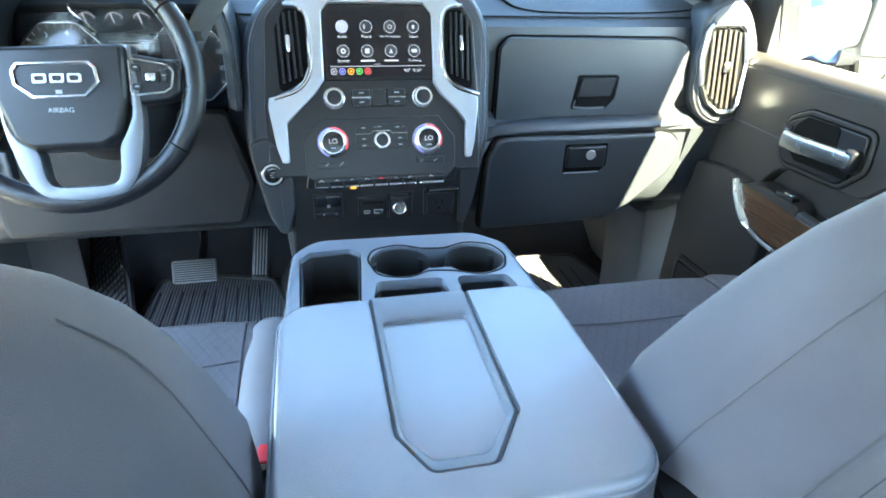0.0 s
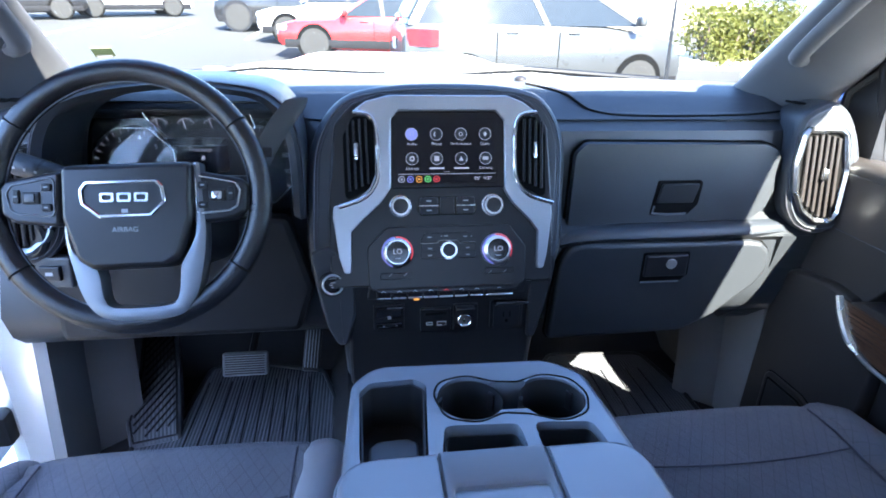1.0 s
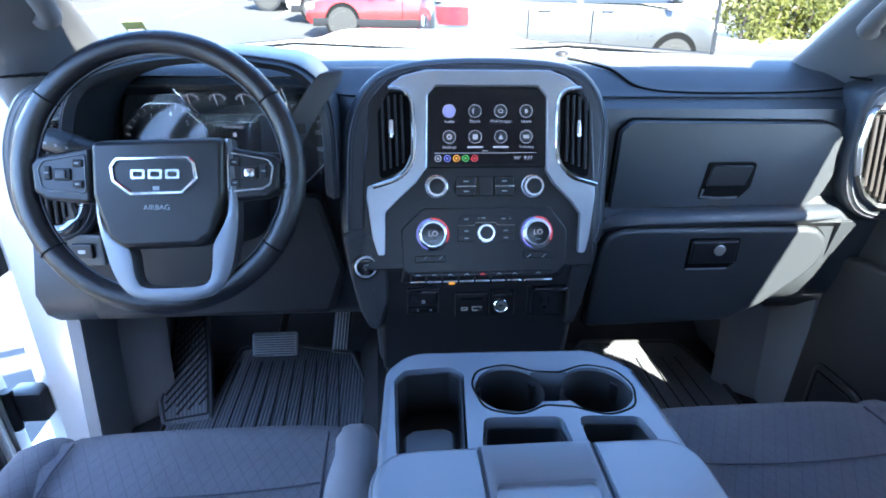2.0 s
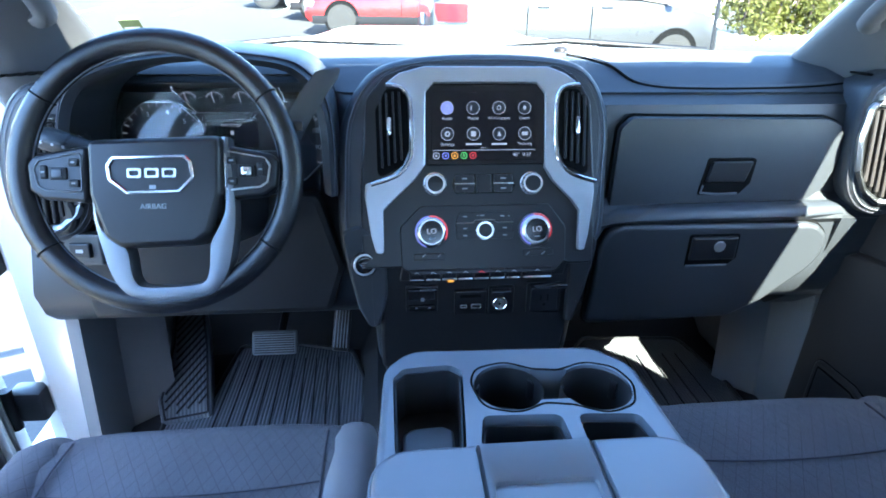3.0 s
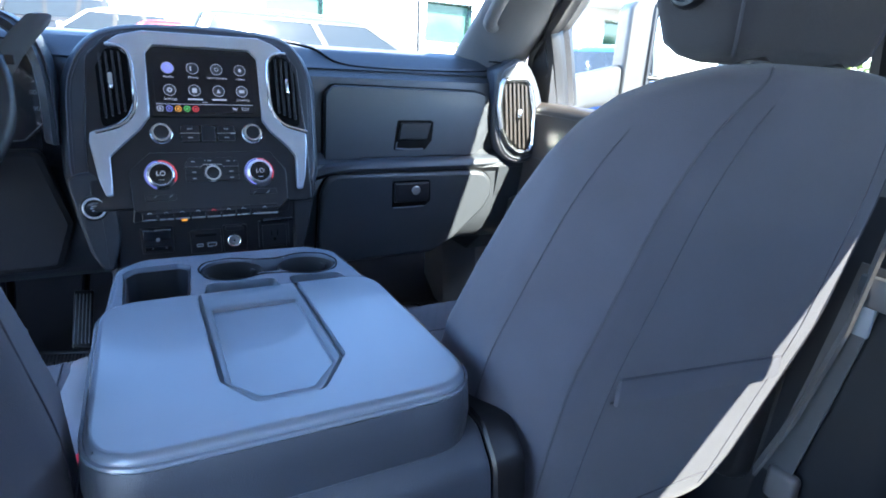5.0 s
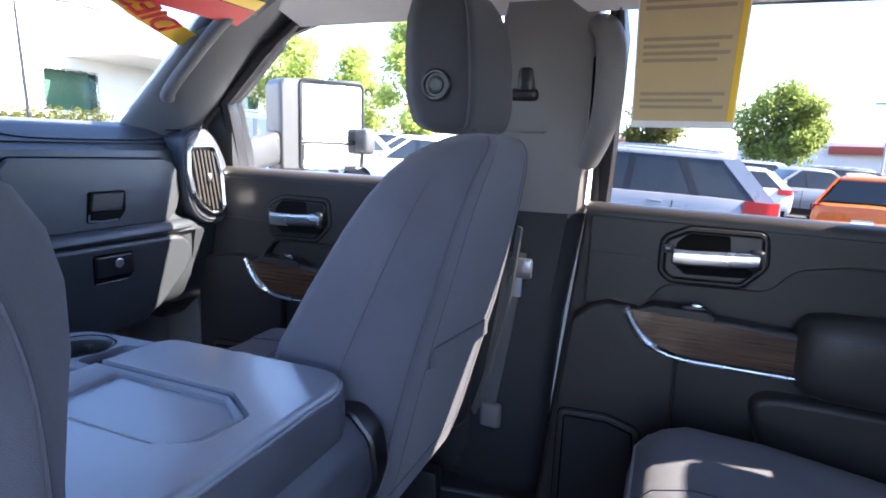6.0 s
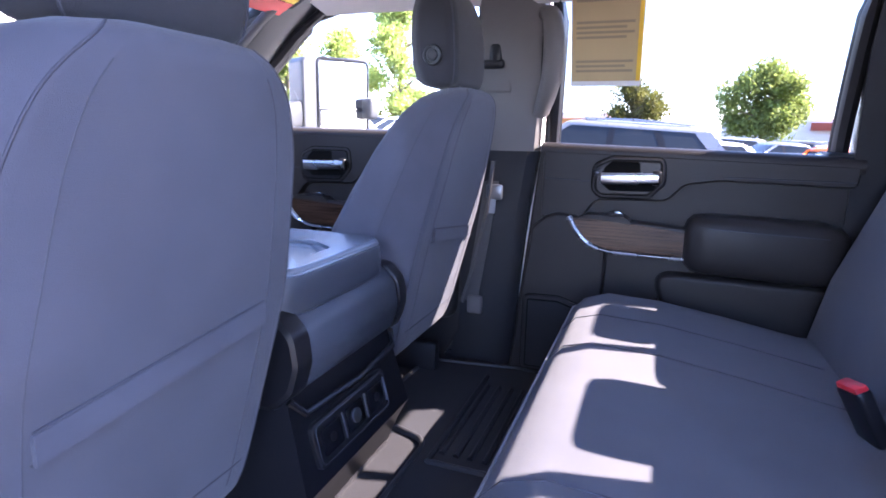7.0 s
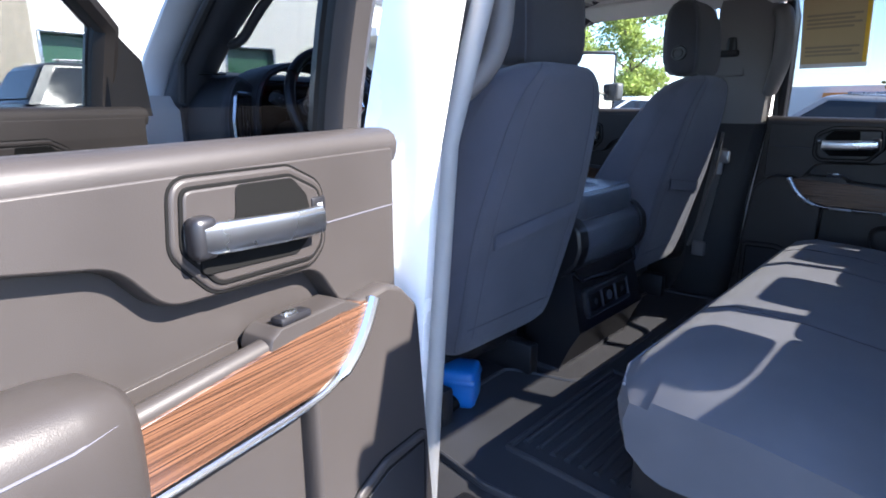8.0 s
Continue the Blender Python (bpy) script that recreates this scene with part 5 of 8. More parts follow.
for s in (-1, 1):
    pod = rpoly([(s * x, y) for x, y in ((0.082, 0.036), (0.150, 0.022), (0.158, 0.012), (0.156, -0.022), (0.140, -0.034), (0.084, -0.040))], 0.008, 4)
    kp = part("switch_pod", plate(pod if s > 0 else pod[::-1], 0.028, Matrix.Translation((0, 0, -0.012)), 0.008, 4), SATIN, wheel, "black thumb switch pod")
    o2 = rpoly([(s * x, y) for x, y in ((0.090, 0.026), (0.142, 0.016), (0.148, 0.006), (0.144, -0.016), (0.134, -0.022), (0.090, -0.026))], 0.006, 3)
    part("pod_ring", tube([(x, y, 0.0165) for x, y in o2], 0.0014, 6, closed=True), PILLAR if s < 0 else CHROMESAT, kp)
    for dx, dy, w, h in ((0.118, -0.001, 0.022, 0.016), (0.099, 0.013, 0.013, 0.010), (0.099, -0.014, 0.013, 0.010), (0.136, 0.001, 0.009, 0.018)):
        part("thumb_key", plate(rrect(w, h, 0.003), 0.005, Matrix.Translation((s * dx, dy, 0.0145)), 0.002), LOWER, kp)
        part("key_mark", rbox(0.005, 0.002, 0.0004, 0, 1, Matrix.Translation((s * dx, dy, 0.0197))), DIM, kp)
    part("thumb_bar", rbox(0.013, 0.011, 0.004, 0.002, 2, Matrix.Translation((s * 0.118, -0.001, 0.0205))), CHROMESAT if s > 0 else PILLAR, kp)
    part("rear_spoke", plate(rpoly([(s * 0.08, 0.030), (s * 0.165, 0.028), (s * 0.168, -0.028), (s * 0.08, -0.04)], 0.01, 3)[::s], 0.012, Matrix.Translation((0, 0, -0.016)), 0.004), SATIN, wheel)
outer_ = [(-0.075, 0.034), (-0.079, -0.040), (-0.076, -0.075), (-0.072, -0.100), (-0.064, -0.128), (-0.050, -0.153), (-0.028, -0.168), (0.017, -0.172), (0.062, -0.166), (0.080, -0.153), (0.093, -0.130), (0.100, -0.097), (0.102, -0.070), (0.102, -0.040), (0.096, 0.044)]
inner_ = [(-0.067, 0.034), (-0.070, -0.045), (-0.060, -0.080), (-0.036, -0.100), (-0.0315, -0.128), (-0.029, -0.140), (-0.019, -0.149), (0.017, -0.150), (0.053, -0.147), (0.062, -0.134), (0.064, -0.112), (0.066, -0.094), (0.081, -0.066), (0.088, -0.040), (0.086, 0.044)]
oc, ic = curve_pts([Vector((*p, 0)) for p in outer_], 4), curve_pts([Vector((*p, 0)) for p in inner_], 4)
part("silver_spoke", loft([[a.lerp(b, k) + Vector((0, 0, z)) for a, b in zip(oc, ic)] for k, z in ((0.02, -0.008), (0.0, 0.008), (0.10, 0.0165), (0.5, 0.0185), (0.90, 0.0165), (1.0, 0.008), (0.98, -0.008), (0.02, -0.008))], cap=False, closed=False), SPOKE, wheel, "satin silver lower spoke")
stalk = thing("wiper_stalk", "black control stalk with white symbols on the steering column", "stalk")
part("stalk_arm", tube([(-0.52, -0.01, 1.58), (-0.56, -0.025, 1.588), (-0.60, -0.03, 1.600), (-0.634, -0.032, 1.613), (-0.645, -0.032, 1.616)], [0.009, 0.012, 0.019, 0.020, 0.015], 12, flat=0.85), DASH, stalk)
part("stalk_ring", tube([(-0.606, -0.030, 1.602), (-0.610, -0.0305, 1.604)], 0.0195, 12, flat=0.87), SATIN, stalk)
for k in range(4):
    part("stalk_mark", rbox(0.0035, 0.0006, 0.004, 0, 1, Matrix.Translation((-0.632 + 0.013 * k, -0.0515 + 0.001 * k, 1.613 - 0.004 * k))), MARK, stalk)
sh = thing("column_shifter", "black gear selector lever on the steering column", "gear lever")
part("lever", loft([[Vector(c) + Vector((math.cos(0.5) * x, 0.35 * x, y * 0.8 + math.sin(0.5) * x * 0)) for x, y in sup(w, h, 16, 3)] for c, w, h in (((-0.310, 0.00, 1.590), 0.028, 0.03), ((-0.290, -0.072, 1.622), 0.030, 0.03), ((-0.276, -0.068, 1.648), 0.034, 0.026), ((-0.258, -0.055, 1.675), 0.037, 0.024), ((-0.238, -0.04, 1.700), 0.037, 0.020), ((-0.232, -0.034, 1.706), 0.028, 0.010))]), PAD, sh, "moulded lever")
part("lever_button", rbox(0.020, 0.004, 0.014, 0.001, 1, Matrix.Translation((-0.279, -0.086, 1.640)) @ Matrix.Rotation(radians(-25), 4, "X")), GLOSS, sh)


# ---- centre console ----
con = thing("centre_console", "wide dark console with cup holders and a padded armrest lid", "console")
body = rpoly([(-0.172, -0.72), (0.172, -0.72), (0.176, -0.40), (0.168, -0.255), (0.125, -0.212), (-0.135, -0.205), (-0.168, -0.245), (-0.176, -0.40)], [0.02, 0.02, 0.02, 0.04, 0.05, 0.05, 0.04, 0.02], 6)
cups = joined(lathe([(0.0445, -0.085), (0.0455, 0.02)], 36, Matrix.Translation((-0.008, -0.296, 1.35))))
cup_b = lathe([(0.0445, -0.085), (0.0455, 0.02)], 36, Matrix.Translation((0.103, -0.304, 1.35)))
cup_s = slab(-0.265, -0.325, 0.02, 0.075, 1.30, 1.38, 0.006)
binA = plate(rpoly([(-0.155, -0.408), (-0.076, -0.404), (-0.064, -0.262), (-0.080, -0.246), (-0.142, -0.250), (-0.156, -0.270)], 0.014, 4), 0.12, Matrix.Translation((0, 0, 1.255)), 0.002)
binB = plate(rpoly([(-0.060, -0.40), (0.046, -0.40), (0.044, -0.352), (-0.050, -0.348)], 0.012, 4), 0.10, Matrix.Translation((0, 0, 1.285)), 0.002)
binC = plate(rpoly([(0.062, -0.402), (0.146, -0.404), (0.138, -0.358), (0.064, -0.352)], 0.012, 4), 0.10, Matrix.Translation((0, 0, 1.285)), 0.002)
top = plate(body, 0.075, Matrix.Translation((0, 0, 1.278)), 0.010, 3)
top = cut(top, cups, cup_b, cup_s, binA, binB, binC)
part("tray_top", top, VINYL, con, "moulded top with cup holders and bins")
part("base", loft([[(x * k, -0.72 + (y + 0.72) * ky + dy, z) for x, y in body] for z, k, ky, dy in ((0.86, 0.86, 0.90, 0.03), (1.0, 0.90, 0.93, 0.02), (1.20, 0.95, 0.97, 0.012), (1.279, 0.985, 0.985, 0.004))]), LOWER, con)
def well(pts, z0, z1, wall=0.0015):
    """An open-topped liner: floor and walls."""
    i = shrink(pts, wall)
    return loft([[(x, y, z) for x, y in o] for o, z in ((i, z0 + 0.0015), (i, z1), (pts, z1), (pts, z0))])


def turned(profile, n, m):
    """Turned about z like lathe(), with both ends left open."""
    return moved(loft([[(r * math.cos(2 * math.pi * k / n), r * math.sin(2 * math.pi * k / n), z) for k in range(n)] for r, z in profile], cap=False), m)


for cx, cy in ((-0.008, -0.296), (0.103, -0.304)):
    # liner added to turn the pale vinyl hole dark, as deep shade would
    part("cup_liner", turned([(0.0445, 0.071), (0.0445, 0.0), (0.040, -0.001), (0.001, -0.001), (0.001, 0.001), (0.038, 0.001), (0.0425, 0.006), (0.0430, 0.071)], 36, Matrix.Translation((cx, cy, 1.277))), LINER, con, "added black liner for the shade in the cup holder")
    for a_ in (0.6, 2.7, 4.8):
        part("cup_grip", rbox(0.004, 0.012, 0.030, 0.0018, 2, Matrix.Translation((cx, cy, 1.325)) @ Matrix.Rotation(a_, 4, "Z") @ Matrix.Translation((0.0415, 0, 0))), SATIN, con, "sprung grip finger")
ring_o = rpoly([(-0.0585, -0.285), (-0.048, -0.255), (-0.005, -0.2435), (0.030, -0.262), (0.064, -0.266), (0.103, -0.2505), (0.142, -0.265), (0.155, -0.302), (0.142, -0.342), (0.103, -0.357), (0.064, -0.338), (0.030, -0.332), (-0.005, -0.3485), (-0.048, -0.335)], [0.04, 0.03, 0.04, 0.02, 0.02, 0.04, 0.03, 0.04, 0.03, 0.04, 0.02, 0.02, 0.04, 0.03], 5)
part("slot_liner", slab(-0.268, -0.322, 0.030, 0.066, 1.2995, 1.3015, 0.0005), LINER, con, "added dark sheet for the shade in the slot between the cups")
part("cup_ring", frame_plate(ring_o, shrink(ring_o, 0.0028), 0.0016, Matrix.Translation((0, 0, 1.3525)), 0.0006), GAP, con, "dark joint round both cup holders")
for o_, z0_, z1_ in ((rpoly([(-0.153, -0.405), (-0.0785, -0.402), (-0.067, -0.264), (-0.082, -0.249), (-0.140, -0.253), (-0.154, -0.272)], 0.012, 4), 1.2555, 1.346),
                    (rpoly([(-0.0575, -0.398), (0.0435, -0.398), (0.0415, -0.3545), (-0.0475, -0.3505)], 0.010, 4), 1.2855, 1.338), (rpoly([(0.0645, -0.400), (0.1435, -0.4015), (0.1355, -0.3605), (0.0665, -0.3545)], 0.010, 4), 1.2855, 1.342)):
    part("bin_liner", well(o_, z0_, z1_), LINER, con, "added dark liner for the shade in the bin")
part("bin_mat", plate(rpoly([(-0.146, -0.400), (-0.083, -0.397), (-0.0785, -0.300), (-0.092, -0.290), (-0.132, -0.292), (-0.1455, -0.304)], 0.010, 4), 0.030, Matrix.Translation((0, 0, 1.258)), 0.004, 3), TRAY, con, "raised grey bin floor")
part("bin_step", plate(rpoly([(-0.150, -0.402), (-0.0805, -0.399), (-0.0795, -0.368), (-0.1495, -0.372)], 0.003, 3), 0.056, Matrix.Translation((0, 0, 1.262)), 0.003, 3), TRAY, con)
# armrest: sewn pad with a plastic tray let into it
arm = thing("armrest_lid", "padded dark grey vinyl armrest lid with a moulded tray", "armrest")
pad_o = rpoly([(-0.180, -0.735), (0.176, -0.735), (0.176, -0.403), (-0.180, -0.403)], [0.06, 0.06, 0.05, 0.05], 8)
pad_bm = plate(pad_o, 0.078, Matrix.Translation((0, 0, 1.286)), 0.008, 5)
cutter = plate(rpoly([(-0.0685, -0.380), (-0.0685, -0.641), (-0.041, -0.692), (0.023, -0.692), (0.063, -0.631), (0.0655, -0.380)], [0.002, 0.012, 0.015, 0.015, 0.012, 0.002], 4)[::-1], 0.12, Matrix.Translation((0, 0, 1.318)), 0.001)
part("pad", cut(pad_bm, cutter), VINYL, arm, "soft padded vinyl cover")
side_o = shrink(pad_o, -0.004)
# side band in the darkened vinyl, so shade is in its colour
part("pad_side", loft([[(x, y, z) for x, y in o] for o, z in ((shrink(pad_o, 0.004), 1.282), (side_o, 1.290), (shrink(pad_o, -0.006), 1.318), (side_o, 1.343), (shrink(pad_o, -0.0015), 1.350), (shrink(pad_o, 0.010), 1.348), (shrink(pad_o, 0.010), 1.285))] , cap=False), SHADEVINYL, arm, "padded side band, shade put into its darker vinyl")
tray_o = rpoly([(-0.0655, -0.398), (-0.0655, -0.639), (-0.0395, -0.689), (0.0215, -0.689), (0.060, -0.629), (0.0625, -0.398)], [0.004, 0.012, 0.015, 0.015, 0.012, 0.004], 4)[::-1]
tray_i = rpoly([(-0.055, -0.452), (-0.057, -0.640), (-0.034, -0.673), (0.017, -0.673), (0.050, -0.632), (0.053, -0.452)], 0.008, 4)[::-1]
part("tray", loft([[(x, y, z) for x, y in o] for o, z in ((tray_o, 1.314), (tray_o, 1.3570), (shrink(tray_o, 0.003), 1.3600), (shrink(tray_i, -0.004), 1.3600), (tray_i, 1.3575), (shrink(tray_i, 0.003), 1.345), (shrink(tray_i, 0.008), 1.331), (shrink(tray_i, 0.012), 1.328))]), TRAY, arm, "moulded plastic tray")
part("pad_welt", tube([(x, y, 1.3535) for x, y in shrink(pad_o, -0.0005)], 0.0030, 8, closed=True), VINYL, arm, "raised sewn welt")
for side_ in (-1, 1):
    for k in range(44):
        y_ = -0.425 - 0.0066 * k
        part("stitch", rbox(0.0012, 0.0044, 0.0010, 0, 1, Matrix.Translation((-0.002 + side_ * 0.1685, y_, 1.3615)) @ Matrix.Rotation(radians(side_ * 35), 4, "Y")), STITCH, arm)
# rear of the console
def barrel(stations):
    """The rounded rear end of the console between stations (x, growth) across it."""
    prof = [(-0.60, 1.128), (-0.705, 1.130), (-0.745, 1.165), (-0.760, 1.215), (-0.752, 1.265), (-0.72, 1.298), (-0.60, 1.300)]
    return loft([[(x, -0.68 + (y + 0.68) * (1 + g), 1.215 + (z - 1.215) * (1 + g)) for y, z in rpoly(prof, [0.004, 0.03, 0.04, 0.05, 0.04, 0.03, 0.004], 5)] for x, g in stations])
part("rear_pad", barrel([(-0.1475, -0.03), (-0.1435, 0.0), (0.180, 0.0), (0.184, -0.03)]), SHADEVINYL, con, "rounded padded rear face")
part("hinge_joint", barrel([(-0.155, -0.05), (0.192, -0.05)]), GAP, con)
for x_, d_ in ((-0.1505, -1), (0.187, 1)):
    part("hinge_cover", barrel([(x_, -0.01), (x_ + d_ * 0.003, 0.035), (x_ + d_ * 0.030, 0.035), (x_ + d_ * 0.040, 0.0), (x_ + d_ * 0.044, -0.10)]), SATIN, con, "round black hinge cover")
RP = facing(-0.016, -0.752, 1.048, 14)
part("rear_shroud", loft([[(x, y, z) for x, y in ((-0.19 - e, -0.60), (-0.185 - e, yb), (0.20 + e, yb), (0.205 + e, -0.60))] for z, yb, e in ((0.86, -0.715, 0.02), (0.93, -0.745, 0.015), (0.98, -0.772, 0.01), (1.09, -0.742, 0.0), (1.15, -0.725, -0.005))]), SATIN, con, "black rear shroud")
part("rear_ledge", tube([(-0.185, -0.735, 1.150), (-0.165, -0.752, 1.124), (0.0, -0.757, 1.115), (0.165, -0.752, 1.124), (0.19, -0.735, 1.150)], 0.007, 8), GLOSS, con)
rp = part("rear_port_panel", plate(rrect(0.27, 0.085, 0.018), 0.012, RP, 0.005), SATIN, con, "panel of rear charging ports")
part("port_rim", tube([RP @ Vector((x, y, 0.0115)) for x, y in rrect(0.255, 0.072, 0.014)], 0.0012, 5, closed=True), PILLAR, rp)
for k in range(3):
    x = -0.085 + 0.082 * k
    part("port_cell", plate(rrect(0.062, 0.048, 0.006), 0.003, RP @ Matrix.Translation((x, 0, 0.011)), 0.001), GLOSS, rp)
    part("port_socket", lathe([(0.014, 0), (0.014, 0.003), (0.010, 0.003)] if k == 1 else [(0.009, 0), (0.009, 0.002)], 20, RP @ Matrix.Translation((x, 0, 0.014))), SPOKE if k == 1 else LOWER, rp)
    part("port_split", rbox(0.003, 0.05, 0.004, 0.001, 1, RP @ Matrix.Translation((x + 0.041, 0, 0.013))), PILLAR, rp)


# ---- front seats ----
def front_seat(cx, s, label):
    """A bucket seat; s is the side of the door."""
    st = thing("front_seat", label, "seat", group="front seats")
    # backrest in cross-sections from the bottom up: rear face, sewn corners, deep sides, raised front bolsters
    prof = [(1.035, -0.690, -0.520, 0.165, 0.205), (1.050, -0.703, -0.500, 0.180, 0.225), (1.075, -0.712, -0.490, 0.187, 0.238), (1.12, -0.725, -0.485, 0.192, 0.248), (1.25, -0.757, -0.515, 0.203, 0.260), (1.36, -0.785, -0.557, 0.208, 0.262), (1.45, -0.806, -0.607, 0.195, 0.254),
            (1.54, -0.826, -0.662, 0.179, 0.245), (1.59, -0.837, -0.695, 0.164, 0.234), (1.625, -0.845, -0.720, 0.147, 0.217), (1.650, -0.850, -0.742, 0.126, 0.194), (1.668, -0.850, -0.762, 0.104, 0.155), (1.680, -0.842, -0.782, 0.088, 0.115), (1.685, -0.830, -0.800, 0.064, 0.070)]
    if s < 0:       # the driver's backrest leans back a little and stands lower
        prof = [(z - 0.011 * min(1.0, max(0.0, (z - 1.40) / 0.24)), *q) for z, *q in prof]
    SEG = 5
    def section(z, yr, yf, wr, wm):
        d = yf - yr
        half = [(0.155 * wr / 0.205, yr - 0.004), (wr, yr), (wm, yr + 0.42 * d), (wm - 0.010, yr + 0.86 * d), (wm - 0.045, yf), (wm - 0.095, yf - 0.12 * d), (0.42 * wm, yf - 0.26 * d)]
        rad = [0.004, 0.030, 0.05, 0.03, 0.03, 0.03, 0.05]
        k = min(1.0, d / 0.12)
        pts = half + [(-x, y) for x, y in half[::-1]]
        return [(cx + x, y, z) for x, y in rpoly(pts, [r * k for r in rad + rad[::-1]], SEG)]
    rings = [section(*q) for q in prof]
    part("backrest", loft(rings), LITBACK, st, "cloth backrest cover")
    def on_ring(corner, part_way=0.5, lo=0, hi=99):
        k = int(corner * (SEG + 1) + round(part_way * SEG))
        return [Vector(r[k]) for r in rings[lo:hi]]
    n_c = 14
    for corner in (1, n_c - 2):
        part("edge_seam", tube(curve_pts(on_ring(corner, 0.5, 1, -1), 4), 0.0014, 6), SEAM, st, "sewn edge seam")
    for corner in (0, n_c - 1):
        part("back_seam", tube(curve_pts(on_ring(corner, 0.5, 2, -3), 4), 0.0008, 6), SEAM, st)
    for corner in (2, n_c - 3):
        part("side_seam", tube(curve_pts(on_ring(corner, 0.9, 4, -4), 4), 0.0008, 6), SEAM, st)
    zs = [q[0] for q in prof]
    def bk(x, z, off=0.0):
        yr, wr = (float(np.interp(z, zs, [q[i] for q in prof])) for i in (1, 3))
        return Vector((cx + x, yr - 0.004 * max(0, 1 - (abs(x) / wr - 0.74) / 0.26 if abs(x) > 0.74 * wr else 1) - off, z))
    # map pocket with a folded hem, and the sewn band along the foot of the cover
    part("pocket_hem", loft([[bk(x, 1.343 - 0.020 * (x / 0.165) * s, o) + Vector((0, 0, dz)) for o, dz in ((-0.002, 0.001), (0.0035, 0.0), (0.0042, -0.006), (0.0040, -0.024), (0.0030, -0.030), (-0.002, -0.031))] for x in np.linspace(-0.150, 0.150, 16)]), LITBACK, st, "folded map pocket hem")
    part("pocket_line", tube([bk(x, 1.3445 - 0.020 * (x / 0.165) * s, 0.0012) for x in np.linspace(-0.149, 0.149, 16)], 0.0018, 6), SEAM, st)
    part("pocket_seam", tube([bk(x, 1.311 - 0.020 * (x / 0.165) * s, 0.0004) for x in np.linspace(-0.149, 0.149, 16)], 0.0014, 6), SEAM, st)
    part("foot_seam", tube([bk(x, 1.105, 0.0003) for x in np.linspace(-0.165, 0.165, 16)], 0.0012, 6), SEAM, st)
    # headrest: a wedge with sewn corners
    hr = [(1.684, -0.795, -0.745, 0.090), (1.689, -0.810, -0.728, 0.108), (1.700, -0.820, -0.715, 0.120), (1.735, -0.825, -0.706, 0.127), (1.80, -0.822, -0.702, 0.127), (1.85, -0.815, -0.702, 0.122), (1.885, -0.802, -0.706, 0.110), (1.905, -0.788, -0.714, 0.094), (1.915, -0.772, -0.725, 0.070), (1.918, -0.76, -0.738, 0.045)]
    def hsec(z, yr, yf, w):
        k = min(1.0, (yf - yr) / 0.10)
        return [(cx + x, y, z) for x, y in rpoly([(-w + 0.008, yr), (w - 0.008, yr), (w, yf - 0.03 * k), (w - 0.035, yf), (-w + 0.035, yf), (-w, yf - 0.03 * k)], [0.030 * k, 0.030 * k, 0.02 * k, 0.03 * k, 0.03 * k, 0.02 * k], 6)]
    hrings = [hsec(*q) for q in hr]
    drop = 0.016 if s < 0 else 0.0      # the driver's headrest is pushed further down
    hrings = [[(p[0], p[1], p[2] - drop) for p in r] for r in hrings]
    hrest = part("headrest", loft(hrings), CLOTH, st, "dark cloth headrest")
    for k in (3, 10):
        part("headrest_seam", tube(curve_pts([Vector(r[k]) for r in hrings[1:-1]], 4), 0.0016, 6), SEAM, hrest)
    for k in (-0.06, 0.06):
        part("headrest_post", tube([(cx + k, -0.800, 1.655), (cx + k, -0.775, 1.72)], 0.006, 10), CHROMESAT, hrest)
        part("post_guide", lathe([(0.016, 0), (0.016, 0.008), (0.011, 0.012)], 16, Matrix.Translation((cx + k, -0.800, 1.679))), SATIN, hrest)
    bx = cx - s * 0.1265
    bm_ = Matrix.Translation((bx, -0.772, 1.750)) @ Matrix.Rotation(radians(-90 * s), 4, "Y")
    part("headrest_button", lathe([(0.023, -0.002), (0.023, 0.003), (0.0205, 0.006), (0.0175, 0.006), (0.0165, 0.002), (0.0125, 0.002), (0.0115, 0.0055), (0.008, 0.0045)], 28, bm_), SATIN, hrest, "round release button")
    # cushion
    cu = [(-0.62, 0.50, 1.03, 1.155), (-0.50, 0.52, 1.02, 1.16), (-0.35, 0.53, 1.01, 1.172), (-0.22, 0.53, 1.005, 1.182), (-0.155, 0.52, 1.01, 1.176), (-0.120, 0.50, 1.03, 1.155), (-0.108, 0.46, 1.05, 1.13)]
    def sect(y, w, z0, z1):
        out = []
        for x, z in sup(w, z1 - z0, 36, 3.8):
            k = abs(x) / (w / 2)
            dip = 0.028 * (1 - min(1, max(0, (0.80 - k) / 0.12))) if z > 0 else 0
            fade = min(1, max(0, (-0.115 - y) / 0.12))
            out.append((cx + x, y, (z0 + z1) / 2 + z + (dip * fade - 0.012 * fade if z > 0 else 0)))
        return out
    part("cushion", loft([sect(*q) for q in cu]), INSERT, st, "dotted woven cloth seat cushion")
    def ct(x, y):
        return Vector((cx + x, y, float(np.interp(y, [q[0] for q in cu], [q[3] for q in cu])) - 0.008))
    for sx in (-1, 1):
        part("side_bolster", loft([[(cx + sx * (0.235 + x), y, zc + z) for x, z in sup(w, h, 18, 2.6)] for y, w, h, zc in ((-0.60, 0.05, 0.08, 1.12), (-0.50, 0.085, 0.14, 1.125), (-0.30, 0.09, 0.145, 1.125), (-0.18, 0.085, 0.13, 1.122), (-0.130, 0.07, 0.09, 1.115), (-0.115, 0.04, 0.04, 1.11))]), BOLSTER if sx == -s else INSERT, st, "light grey side bolster" if sx == -s else "dark cloth side bolster")
